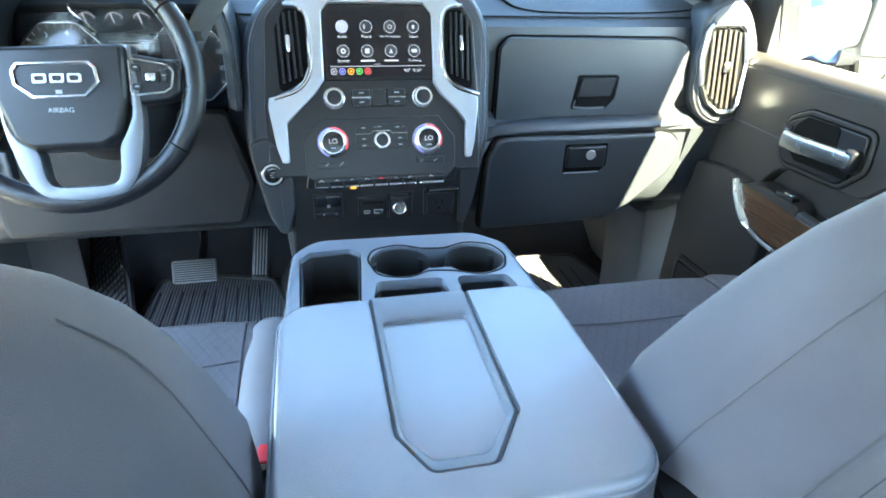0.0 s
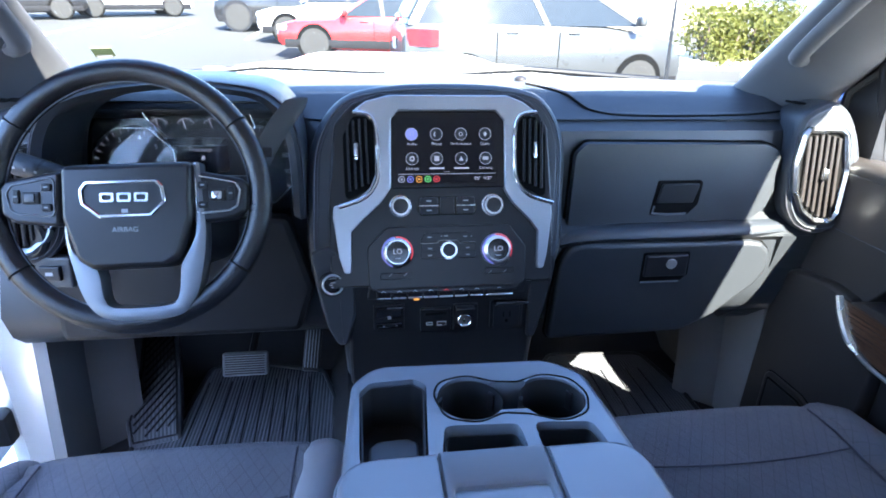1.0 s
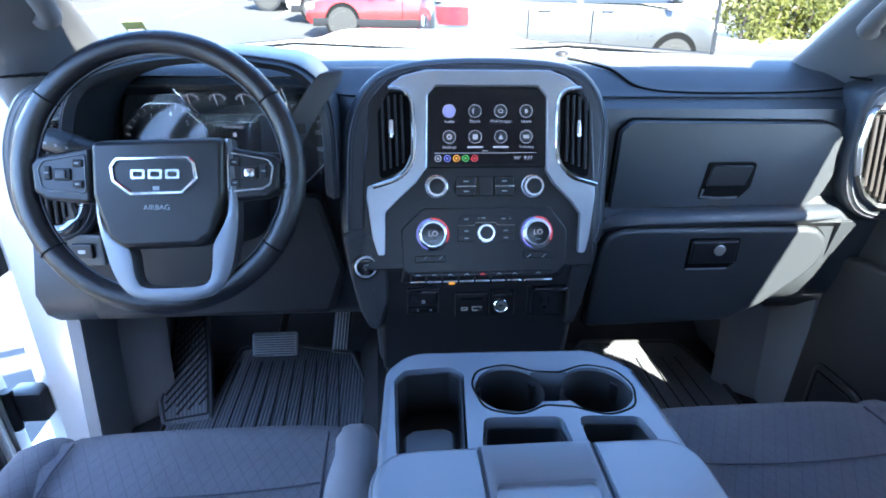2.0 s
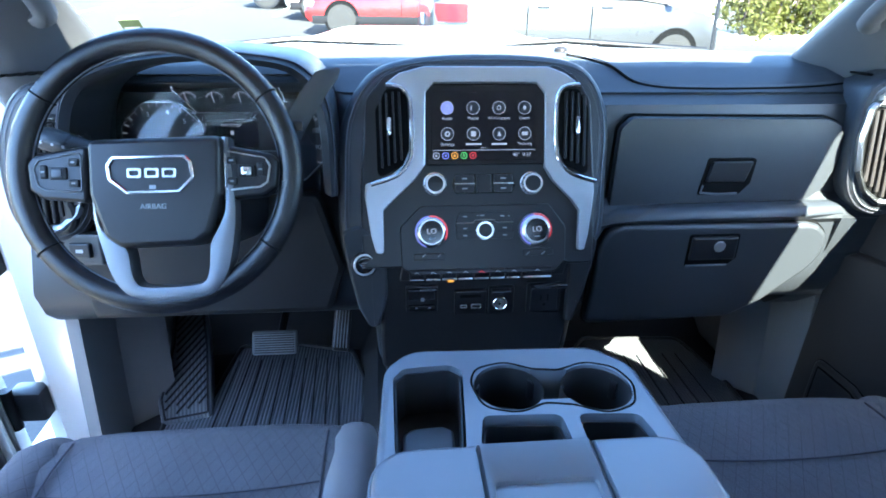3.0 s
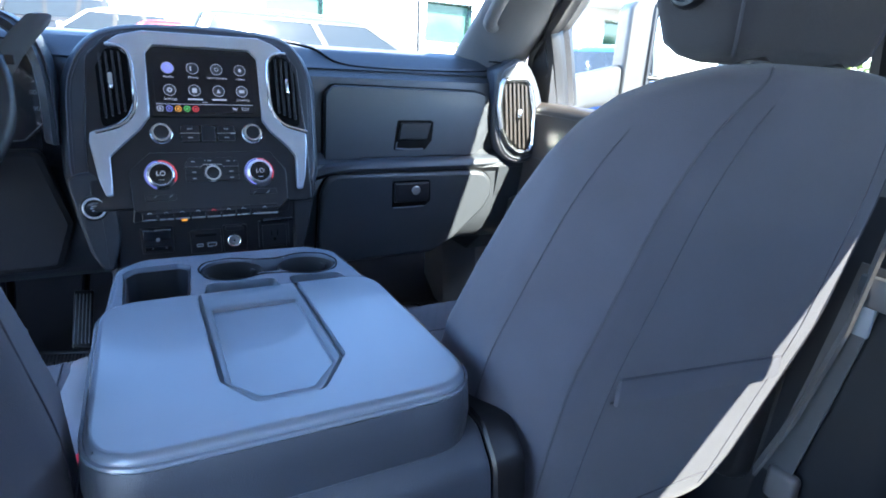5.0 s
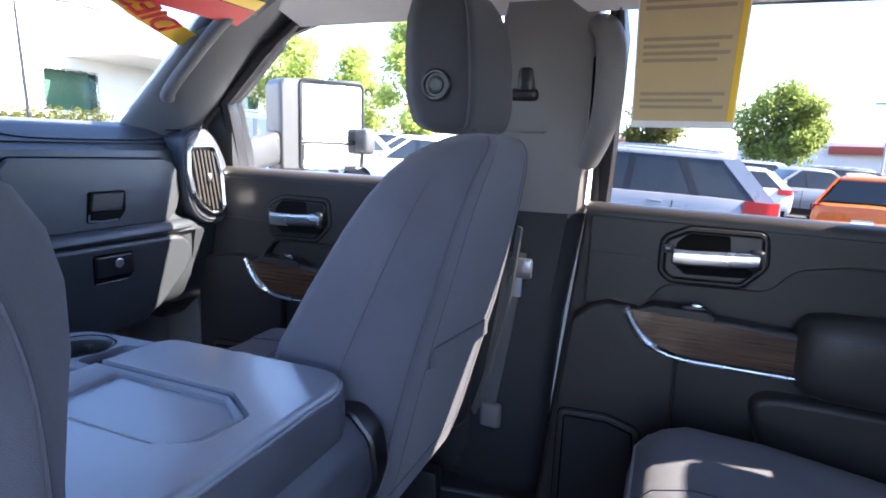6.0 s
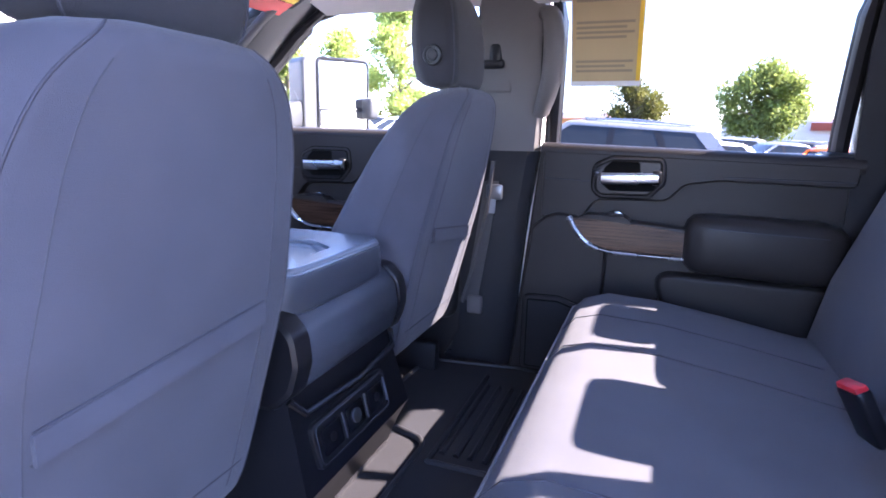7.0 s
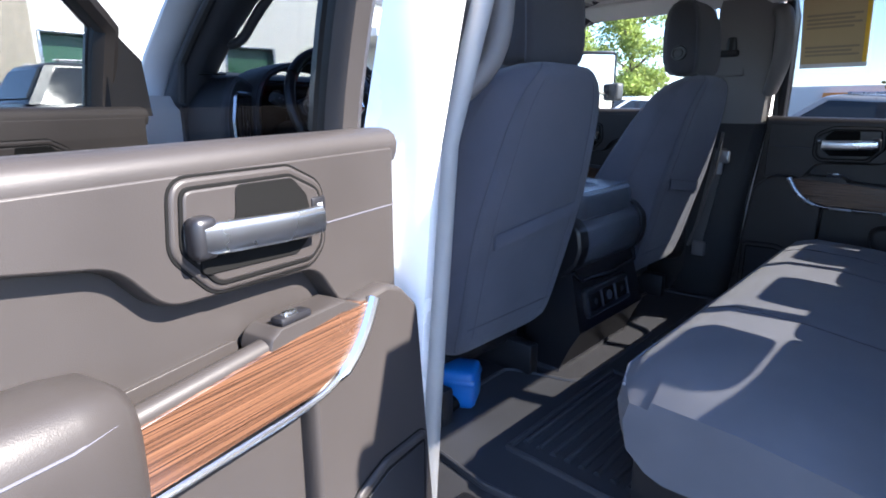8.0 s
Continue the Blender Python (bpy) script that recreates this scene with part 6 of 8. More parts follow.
        part("cushion_seam", tube([ct(sx * 0.193, y) + Vector((0, 0, 0.003)) for y in np.linspace(-0.52, -0.16, 12)], 0.0016, 6), SEAM, st)
    part("cross_seam", tube([ct(x, -0.262 - 0.012 * (1 - (x / 0.19) ** 2)) + Vector((0, 0, 0.0015)) for x in np.linspace(-0.19, 0.19, 14)], 0.0013, 6), SEAM, st)
    part("seat_base", slab(-0.16, -0.60, cx - 0.22, cx + 0.22, 0.93, 1.03, 0.02), LOWER, st, "black plastic seat base")
    for k in (-0.18, 0.18):
        part("seat_rail", slab(-0.15, -0.68, cx + k - 0.02, cx + k + 0.02, FLOOR_Z, 0.95, 0.008), LOWER, st, "floor rail under the seat")
    part("recliner", plate(rrect(0.20, 0.09, 0.03), 0.02, Matrix.Translation((cx + s * 0.262, -0.50, 1.03)) @ Matrix.Rotation(radians(90), 4, "X") @ Matrix.Rotation(radians(90 * s), 4, "Y"), 0.006), LOWER, st)
    bk_ = thing("belt_buckle", "black seat belt buckle with a red button beside the seat", "buckle", (cx - s * 0.245, -0.50, 1.16), group="front belt buckles")
    part("buckle_body", rbox(0.022, 0.045, 0.10, 0.008, 2), SATIN, bk_)
    part("buckle_button", rbox(0.016, 0.030, 0.012, 0.004, 2, Matrix.Translation((0, 0.002, 0.048))), RED, bk_, "red release button")
    return st


front_seat(-0.455, -1, "dark blue-grey cloth driver seat with lighter bolsters")
front_seat(0.46, 1, "dark blue-grey cloth passenger seat beside the console")


# ---- rear bench ----
bench = thing("rear_bench", "dark grey cloth rear bench seat with sewn panels", "bench seat")
def bench_sect(x, w=1.0):
    e = 0.05 * max(0, (abs(x) - 0.58) / 0.12) ** 2
    return [(x, y, z) for y, z in ((-1.085 - e, 1.03), (-1.075 - e, 1.08), (-1.085 - e, 1.13 - e * 0.3), (-1.115 - e, 1.163 - e), (-1.17, 1.178 - e), (-1.30, 1.172 - e), (-1.45, 1.150 - e), (-1.62, 1.12 - e), (-1.72, 1.09), (-1.72, 1.0), (-1.20, 0.99), (-1.12 - e, 1.0))]
for x0, x1, n in ((-0.70, 0.205, 16), (0.213, 0.70, 9)):
    part("cushion", loft([bench_sect(x) for x in np.linspace(x0, x1, n)]), LITBENCH, bench, "woven cloth cushion")
for x in (-0.28, 0.40):
    part("cushion_seam", tube([Vector(p) + Vector((0, 0, 0.001)) for p in bench_sect(x)[2:8]], 0.0009, 6), SEAM, bench)
part("front_welt", tube([Vector(bench_sect(x)[2]) + Vector((0, 0.001, 0)) for x in np.linspace(-0.66, 0.66, 20)], 0.003, 6), BOLSTER, bench)
for x0, x1 in ((-0.70, -0.235), (-0.228, 0.205), (0.212, 0.70)):
    xm, w = (x0 + x1) / 2, x1 - x0
    part("backrest", loft([[(xm + x, y + yy, z) for x, yy in sup(w * k, d, 32, 7)] for z, y, k, d in ((1.04, -1.70, 0.9, 0.10), (1.10, -1.715, 0.98, 0.15), (1.25, -1.755, 1.0, 0.17), (1.40, -1.80, 1.01, 0.15), (1.55, -1.84, 1.015, 0.12), (1.665, -1.862, 1.01, 0.09), (1.682, -1.868, 0.98, 0.05))]), LITBENCH, bench, "cloth rear backrest")
for xm, up_ in ((-0.36, 0.04), (0.095, 0.0), (0.545, 0.02)):
    part("headrest", loft([[(xm + x, -1.855 + yy, z + up_) for x, yy in sup(w, d, 24, 6)] for z, w, d in ((1.700, 0.20, 0.05), (1.708, 0.24, 0.09), (1.735, 0.25, 0.10), (1.762, 0.24, 0.09), (1.775, 0.20, 0.05))]), CLOTH, bench, "low cloth headrest")
part("bench_frame", slab(-1.13, -1.60, -0.66, 0.66, 0.90, 1.0, 0.01), LOWER, bench, "black bench frame")
for x in (-0.6, 0.2, 0.6):
    part("bench_leg", slab(-1.15, -1.60, x - 0.02, x + 0.02, FLOOR_Z, 0.95, 0.005), LOWER, bench)
for x, yaw in ((0.10, 20), (-0.10, -10)):
    bk = thing("belt_buckle", "black rear belt buckle with a red button on the bench", "buckle", Matrix.Translation((x, -1.60, 1.165)) @ Matrix.Rotation(radians(-28), 4, "X") @ Matrix.Rotation(radians(yaw), 4, "Z"), group="rear belt buckles")
    part("buckle_body", rbox(0.055, 0.026, 0.10, 0.008, 3), SATIN, bk)
    part("buckle_button", rbox(0.050, 0.022, 0.014, 0.005, 2, Matrix.Translation((0, 0, 0.049))), RED, bk, "red release button")

# ---- mats and pedals ----
def floor_mat(name, label, outline, ribs, z=FLOOR_Z, group="", rib=0.0042):
    m = thing(name, label, "floor mat", group=group)
    part("mat_sheet", plate(outline, 0.008, Matrix.Translation((0, 0, z + 0.001)), 0.003), MATTREAD if rib < 0.005 else RUBBER, m)
    part("mat_lip", tube([(x, y, z + 0.010) for x, y in shrink(outline, 0.006)], 0.006, 8, closed=True), RUBBER, m, "raised rim")
    for a, b in ribs:
        part("rib", tube([(*a, z + 0.0095), (*b, z + 0.0095)], rib * (0.55 if rib < 0.005 else 1), 8, flat=1.1), LOWER if rib < 0.005 else RUBBER, m)
    return m


drv = rpoly([(-0.70, -0.10), (-0.24, -0.10), (-0.225, 0.35), (-0.27, 0.50), (-0.42, 0.545), (-0.60, 0.545), (-0.625, 0.30), (-0.71, 0.25)], 0.03, 4)
floor_mat("driver_floor_mat", "black ribbed rubber floor mat under the pedals", drv, [((-0.59 + 0.034 * k, 0.10), (-0.585 + 0.030 * k, 0.47)) for k in range(10)], group="floor mats")
rest = thing("foot_rest", "black rubber foot rest with slanted treads", "foot rest", Matrix.Translation((-0.690, 0.405, 0.930)) @ Matrix.Rotation(radians(13), 4, "Z") @ Matrix.Rotation(radians(26), 4, "X"))
pad_r = rpoly([(-0.058, -0.185), (0.055, -0.185), (0.058, 0.0), (0.048, 0.185), (-0.030, 0.185), (-0.040, 0.03), (-0.068, -0.12)], [0.012, 0.012, 0.02, 0.012, 0.012, 0.03, 0.02], 4)
part("rest_pad", plate(pad_r, 0.05, Matrix.Translation((0, 0, -0.025)), 0.010, 3), MATTREAD, rest)
part("rest_rim", tube([(x, y, 0.0255) for x, y in shrink(pad_r, 0.010)], 0.0026, 6, closed=True), LOWER, rest, "raised rim")
for k in range(18):
    y0 = -0.235 + 0.021 * k
    q = [(x, y0 + (x + 0.05) * 1.15) for x in (-0.050, -0.025, 0.0, 0.025, 0.046)]
    q = [(x, y) for x, y in q if -0.168 < y < 0.168 and (y < -0.05 or x > -0.030)]
    if len(q) > 1:
        part("tread", tube([(x, y, 0.0252) for x, y in q], 0.0028, 6), LOWER, rest)
pas = rpoly([(0.26, -0.10), (0.72, -0.10), (0.73, 0.30), (0.69, 0.50), (0.40, 0.52), (0.27, 0.36)], 0.04, 4)
floor_mat("passenger_floor_mat", "black ribbed rubber floor mat in the passenger footwell", pas, [((0.37 + 0.04 * k, 0.10), (0.38 + 0.038 * k, 0.42)) for k in range(8)], group="floor mats")
rm = rpoly([(-0.76, -0.88), (-0.72, -0.62), (-0.30, -0.60), (-0.24, -0.80), (0.24, -0.80), (0.30, -0.60), (0.70, -0.62), (0.74, -0.90), (0.70, -1.45), (-0.70, -1.45)], 0.05, 4)
floor_mat("rear_floor_mat", "black rubber rear floor mat with long ribs", rm, [((0.20, -0.86 - 0.034 * k), (0.58, -0.86 - 0.034 * k)) for k in range(11)] + [((-0.58, -0.86 - 0.034 * k), (-0.16, -0.86 - 0.034 * k)) for k in range(11)] + [((-0.62, -0.84), (-0.12, -0.84)), ((-0.12, -0.84), (-0.12, -1.3)), ((-0.62, -0.84), (-0.64, -1.3)), ((0.16, -0.84), (0.64, -0.84)), ((0.16, -0.84), (0.16, -1.3))], group="floor mats", rib=0.0075)
bp_ = thing("brake_pedal", "wide brake pedal with a grey ribbed rubber pad", "pedal", Matrix.Translation((-0.462, 0.388, 0.976)) @ Matrix.Rotation(radians(62), 4, "X"))
part("pedal_pad", rbox(0.115, 0.062, 0.016, 0.010, 3), mat("worn_grey_rubber", (0.16, 0.16, 0.165), 0.5, var=0.2), bp_)
for k in range(9):
    part("pad_rib", rbox(0.10, 0.0026, 0.004, 0.001, 1, Matrix.Translation((0, -0.024 + 0.006 * k, 0.009))), LOWER, bp_)
part("pedal_arm", tube([(0.01, 0.0, -0.008), (0.02, 0.08, -0.05), (0.01, 0.26, -0.10)], 0.010, 8), SATIN, bp_)
ap = thing("accelerator_pedal", "narrow black ribbed accelerator pedal", "pedal", Matrix.Translation((-0.295, 0.455, 0.985)) @ Matrix.Rotation(radians(60), 4, "X") @ Matrix.Rotation(radians(-6), 4, "Z"))
part("pedal_pad", rbox(0.044, 0.15, 0.014, 0.006, 2), SATIN, ap)
for k in range(5):
    part("pad_rib", rbox(0.003, 0.13, 0.004, 0.001, 1, Matrix.Translation((-0.016 + 0.008 * k, 0, 0.008))), DIM, ap)
part("pedal_arm", tube([(0.0, 0.06, -0.006), (0.0, 0.22, -0.05)], 0.010, 8), SATIN, ap)
# blue box under the driver seat
bx = thing("blue_box", "small bright blue plastic box under the driver seat", "box", Matrix.Translation((-0.541, -0.611, 0.915)) @ Matrix.Rotation(radians(28), 4, "Z"))
part("box_shell", joined(rbox(0.10, 0.13, 0.10, 0.018, 3), rbox(0.104, 0.134, 0.02, 0.008, 2, Matrix.Translation((0, 0, 0.02)))), BLUE, bx)
part("clasp", rbox(0.012, 0.025, 0.03, 0.004, 2, Matrix.Translation((0.055, -0.035, 0.01))), CHROMESAT, bx, "bright metal clasp")
part("box_strap", tube([(-0.06, -0.02, -0.02), (-0.085, 0.0, -0.03), (-0.10, 0.03, -0.045)], 0.018, 8), GAP, bx)


# ---- doors ----
def door(label, s, dy, front, rear, belt_f, belt_r, hinge, angle, is_rear):
    """A door in closed position on side s, with its trim shifted by dy; turned about its hinge by angle."""
    base = Matrix.Translation((s * hinge[0], hinge[1], 0)) @ Matrix.Rotation(radians(-s * angle), 4, "Z") if s > 0 else Matrix.Translation((-hinge[0], hinge[1], 0)) @ Matrix.Rotation(radians(-angle), 4, "Z")
    d = thing("cab_door", label, "door", base, group="cab doors")
    loc = Matrix.Translation((-s * hinge[0], -hinge[1], 0)) @ Matrix.Diagonal((s, 1, 1, 1))
    YZ = Matrix(((0, 0, -1, 0), (-1, 0, 0, 0), (0, 1, 0, 0), (0, 0, 0, 1)))     # local x runs to the rear, y up, z into the cab

    def dp(name, bm, material, lab="", parent=None):
        return part(name, moved(bm, loc), material, parent or d, lab)

    def pl(pts, x_in, depth, bev=0.004, steps=3):
        """Outline in (y, z); raised from x_in towards the cab by depth."""
        q = [(-y, z) for y, z in pts]
        return plate(q, depth, Matrix.Translation((x_in, 0, 0)) @ YZ, bev, steps)

    z_b = 0.80
    f_top, f_low = front, front + (0.075 if is_rear else 0.03)
    shape = rpoly([(f_low, z_b), (f_top, belt_f), (rear, belt_r), (rear + (0.0 if not is_rear else 0.02), z_b + 0.12), (rear + 0.08, z_b)], [0.02, 0.012, 0.012, 0.05, 0.04], 4)
    dp("inner_panel", pl(shape, 0.825, 0.026, 0.010), DOORP, "moulded inner door panel")
    dp("outer_skin", loft([[(x, y, z) for y, z in rpoly([(f_low + 0.01, z_b - 0.06), (f_top + 0.01, belt_f - 0.015), (rear - 0.01, belt_r - 0.015), (rear - 0.01, z_b - 0.06)], 0.03, 4)] for x in (0.83, 0.955, 0.975)]), WHITE, "white painted outer skin")
    dp("door_edge", pl([(y + (0.012 if y > (front + rear) / 2 else -0.012), z - 0.01) for y, z in shape], 0.86, 0.032, 0.006), WHITE)
    # upper padded band with the sweep beside the handle
    h = -1.121 + dy
    band = rpoly([(f_top - 0.012, 1.340), (f_top - 0.012, belt_f - 0.008), (rear + 0.012, belt_r - 0.008), (rear + 0.012, 1.462), (h - 0.30, 1.466), (h - 0.215, 1.452), (h - 0.175, 1.405), (h + 0.015, 1.398), (h + 0.052, 1.345)], [0.01, 0.012, 0.012, 0.02, 0.06, 0.05, 0.05, 0.04, 0.02], 7)
    dp("upper_band", pl(band, 0.808, 0.034, 0.028, 8), DOORP, "padded upper band")
    dp("belt_rail", loft([[(0.775 + x, y, z + zz) for x, zz in ((0.006, -0.03), (0.001, -0.018), (0.0, -0.006), (0.004, 0.004), (0.012, 0.010), (0.025, 0.013), (0.05, 0.013), (0.07, 0.008), (0.07, -0.03))] for y, z in ((front - 0.004, belt_f), ((front + rear) / 2, (belt_f + belt_r) / 2), (rear + 0.004, belt_r))]), DOORP)
    dp("band_seam", tube([(0.7735, h - 0.31 - 0.0, 1.478), (0.7735, rear + 0.02, 1.478)], 0.0022, 6), SEAM)
    dp("front_split", tube([(0.7738, h + 0.036, 1.452), (0.7738, f_top - 0.016, 1.456)], 0.0012, 5), SEAM)
    # handle in its dark bezel
    bez_ = rpoly([(h + 0.030, 1.428), (h + 0.030, 1.500), (h - 0.020, 1.524), (h - 0.160, 1.523), (h - 0.166, 1.455), (h - 0.125, 1.410), (h + 0.008, 1.408)], [0.03, 0.03, 0.03, 0.022, 0.03, 0.03, 0.03], 6)
    dp("handle_bezel", pl(bez_, 0.780, 0.010, 0.004), DOORP, "raised handle surround")
    dp("bezel_groove", pl(shrink(bez_, 0.0075), 0.778, 0.0102, 0.001), GAP)
    dp("bezel_outer_groove", pl(shrink(bez_, -0.0025), 0.778, 0.0052, 0.001), GAP)
    # open left doors: sunlight is put into the plate's lighter plastic
    dp("handle_plate", pl(shrink(bez_, 0.0105), 0.778, 0.0115, 0.003), SATIN if s > 0 else DOORP)
    # no hollow is cut: a flat black sheet gives the hand recess its shade
    dp("handle_well_shade", pl(rpoly([(h + 0.008, 1.452), (h - 0.002, 1.492), (h - 0.022, 1.512), (h - 0.095, 1.512), (h - 0.098, 1.478), (h - 0.14, 1.476), (h - 0.14, 1.432), (h - 0.02, 1.428)], 0.008, 3), 0.770, 0.005, 0.001), GAP, "flat dark sheet for the shade in the hand recess")
    grip_ = [(0.752, h + 0.004, 1.464), (0.750, h - 0.03, 1.464), (0.751, h - 0.10, 1.467), (0.754, h - 0.146, 1.469)]
    hd = dp("door_handle", loft([[(x + a, y, z + b) for a, b in sup(0.016, 0.031, 16, 3)] for x, y, z in grip_]), CHROMESAT, "chrome pull handle")
    dp("handle_pivot", rbox(0.022, 0.026, 0.040, 0.008, 3, Matrix.Translation((0.758, h - 0.142, 1.470))), SATIN, parent=hd)
    dp("lock_switch", rbox(0.006, 0.022, 0.018, 0.004, 2, Matrix.Translation((0.767, h + 0.016, 1.478))), SATIN)
    dp("lock_mark", rbox(0.001, 0.008, 0.004, 0, 1, Matrix.Translation((0.7635, h + 0.016, 1.478))), DIM)
    # lower body, wood and armrest
    t = -1.040 + dy
    lowb = rpoly([(f_low - 0.012, 0.83), (f_top - 0.012 + 0.02, 1.31), (f_top - 0.03, 1.345), (t + 0.04, 1.358), (t - 0.015, 1.352), (t - 0.05, 1.295), (t - 0.105, 1.258), (t - 0.105, 0.83)], [0.02, 0.03, 0.03, 0.03, 0.01, 0.03, 0.02, 0.02], 4)
    dp("lower_front", pl(lowb, 0.790, 0.040, 0.018, 4), DOORP, "moulded lower panel")
    dp("pocket_wall", pl(rpoly([(t - 0.10, 0.83), (t - 0.10, 1.265), (rear + 0.02, 1.255), (rear + 0.03, 0.95), (rear + 0.10, 0.83)], 0.02, 4), 0.790, 0.016, 0.008), DOORP)
    dp("pocket_lip", pl(rpoly([(t - 0.30, 1.00), (t - 0.225, 1.215), (rear + 0.03, 1.210), (rear + 0.04, 0.98)], [0.06, 0.05, 0.03, 0.06], 8), 0.790, 0.042, 0.034, 8), DOORP, "soft lower pocket face")
    wood = rpoly([(t, 1.348), (t - 0.030, 1.302), (t - 0.062, 1.278), (t - 0.105, 1.264), (t - 0.322, 1.258), (t - 0.335, 1.324), (t - 0.18, 1.340), (t - 0.06, 1.350)], [0.003, 0.03, 0.03, 0.03, 0.003, 0.003, 0.05, 0.03], 4)
    dp("wood_trim", pl(wood, 0.770, 0.024, 0.006, 4), WOOD, "dark brown wood veneer")
    edge = [(t + 0.004, 1.351), (t - 0.018, 1.312), (t - 0.050, 1.279), (t - 0.10, 1.259), (t - 0.20, 1.255), (t - 0.325, 1.253)]
    dp("silver_edge", tube([(0.7455, p.y, p.z) for p in curve_pts([Vector((0, *q)) for q in edge], 5)], [0.0085] * 12 + [0.004] * 14, 8), CHROMESAT, "curved silver trim edge")
    dp("wood_top", pl(rpoly([(t - 0.01, 1.346), (t - 0.17, 1.334), (t - 0.163, 1.352), (t - 0.15, 1.360), (t - 0.05, 1.362)], 0.006, 3), 0.790, 0.044, 0.010), DOORP, "switch ledge ahead of the pull cup")
    dp("pull_rail", tube([(0.7595, t - 0.165, 1.3395), (0.7595, t - 0.24, 1.3335), (0.7595, t - 0.335, 1.3255)], 0.0115, 12), DOORP, "padded rail over the wood")
    dp("pull_cup", pl(rpoly([(t - 0.168, 1.268), (t - 0.168, 1.345), (t - 0.335, 1.335), (t - 0.335, 1.262)], 0.006, 2), 0.802, 0.008, 0.001), DOORP, "open pull cup behind the wood")
    dp("cup_floor", loft([[(x, y, 1.276) for x in (0.768, 0.802)] + [(x, y, 1.262) for x in (0.802, 0.768)] for y in (t - 0.165, t - 0.335)]), DOORP)
    dp("window_switch", rbox(0.020, 0.045, 0.010, 0.004, 2, Matrix.Translation((0.757, t - 0.125, 1.364))), SATIN)
    dp("window_switch_tip", rbox(0.010, 0.020, 0.008, 0.003, 2, Matrix.Translation((0.755, t - 0.13, 1.369))), CHROMESAT)
    ar = [(t - 0.305, 1.300, 0.040, 0.085), (t - 0.313, 1.300, 0.075, 0.125), (t - 0.328, 1.300, 0.098, 0.150), (t - 0.36, 1.299, 0.108, 0.162), (t - 0.42, 1.298, 0.110, 0.165), (rear + 0.08, 1.294, 0.110, 0.165), (rear + 0.04, 1.292, 0.098, 0.150), (rear + 0.02, 1.292, 0.06, 0.11)]
    dp("armrest", loft([[(0.770 + x, y, z + zz) for x, zz in sup(w, hh, 32, 3.4)] for y, z, w, hh in ar]), DOORP, "padded door armrest")
    dp("armrest_seam", tube([(0.7255, t - 0.335, 1.350), (0.7185, t - 0.37, 1.347), (0.7175, t - 0.45, 1.3455), (0.7175, rear + 0.07, 1.341)], 0.0016, 5), SEAM)
    spk_ = rpoly([(t + 0.125, 0.865), (t + 0.125, 1.105), (t + 0.02, 1.108), (t - 0.045, 1.088), (t - 0.065, 0.90), (t - 0.04, 0.865)], 0.022, 4)
    dp("speaker_shadow", pl(shrink(spk_, -0.0025), 0.752, 0.0035, 0.001), GAP)
    dp("speaker_rim", pl(spk_, 0.752, 0.010, 0.006), DOORP, "raised speaker surround")
    dp("speaker_groove", pl(shrink(spk_, 0.012), 0.752, 0.0108, 0.0005), GAP)
    dp("speaker_grille", pl(shrink(spk_, 0.016), 0.752, 0.012, 0.004), LOWER, "fine black speaker grille")
    dp("speaker_badge", rbox(0.002, 0.022, 0.005, 0.0008, 1, Matrix.Translation((0.7405, t + 0.03, 0.885))), CHROMESAT)
    # window frame and glass
    if is_rear:
        win = [(front - 0.02, belt_f), (front - 0.045, 1.945), (rear + 0.05, 1.935), (rear + 0.045, belt_r)]
    else:
        win = [(0.045, belt_f), (0.038, 1.765), (-0.13, 1.885), (-0.24, 1.945), (rear + 0.02, 1.945), (rear + 0.035, belt_r)]
    def xw(z):
        return 0.865 - 0.21 * max(0, z - 1.55) - 0.28 * max(0, z - 1.55) ** 2
    path = [Vector((xw(z), y, z)) for y, z in win]
    fine = [path[i].lerp(path[i + 1], k / 6) for i in range(len(path) - 1) for k in range(6)] + [path[-1]]
    fine = [Vector((xw(p.z), p.y, p.z)) for p in fine]
    # lighter plastic on the left side likewise stands for sun on black trim
    dp("window_frame", tube(fine, [(0.026 if s > 0 else 0.033) - 0.007 * (p.z > 1.9) for p in fine], 8, flat=0.8), SATIN if s > 0 else DOORP, "door window frame")
    dp("frame_skin", tube([p + Vector((0.030 - 0.018 * (p.z > 1.9), 0, 0.008)) for p in fine], [0.020 - 0.006 * (p.z > 1.9) for p in fine], 8), SATIN, "black outer window frame")
    def edge_y(z, pts):
        return float(np.interp(z, [q[1] for q in pts], [q[0] for q in pts]))
    fr, bk = win[:-2], [win[-1], win[-2]]
    gl_ = loft([[Vector((xw(z) + 0.004, edge_y(z, fr) + (edge_y(z, bk) - edge_y(z, fr)) * u, z)) for u in (0, 0.5, 1)] for z in np.linspace(belt_f, 1.945, 9)], cap=False, closed=False)
    dp("window_pane", gl_, TINT if is_rear else GLASS, "door window glass")
    if not is_rear:
        dp("mirror_sail", loft([[(x, y, z) for y, z in ((0.15, belt_f - 0.01), (0.135, 1.70), (0.03, 1.785), (0.03, belt_f - 0.01))] for x in (0.81, 0.86)]), LOWER, "black mirror sail panel")
    dp("seal", tube([(0.865, f_top + 0.006, belt_f), (0.865, f_low + 0.006, z_b + 0.04), (0.865, f_low - 0.05, z_b - 0.02), (0.865, rear + 0.1, z_b - 0.02), (0.865, rear - 0.006, z_b + 0.15), (0.865, rear - 0.006, belt_r)], 0.011, 8), GREYSEAL, "grey rubber door seal")
    return d


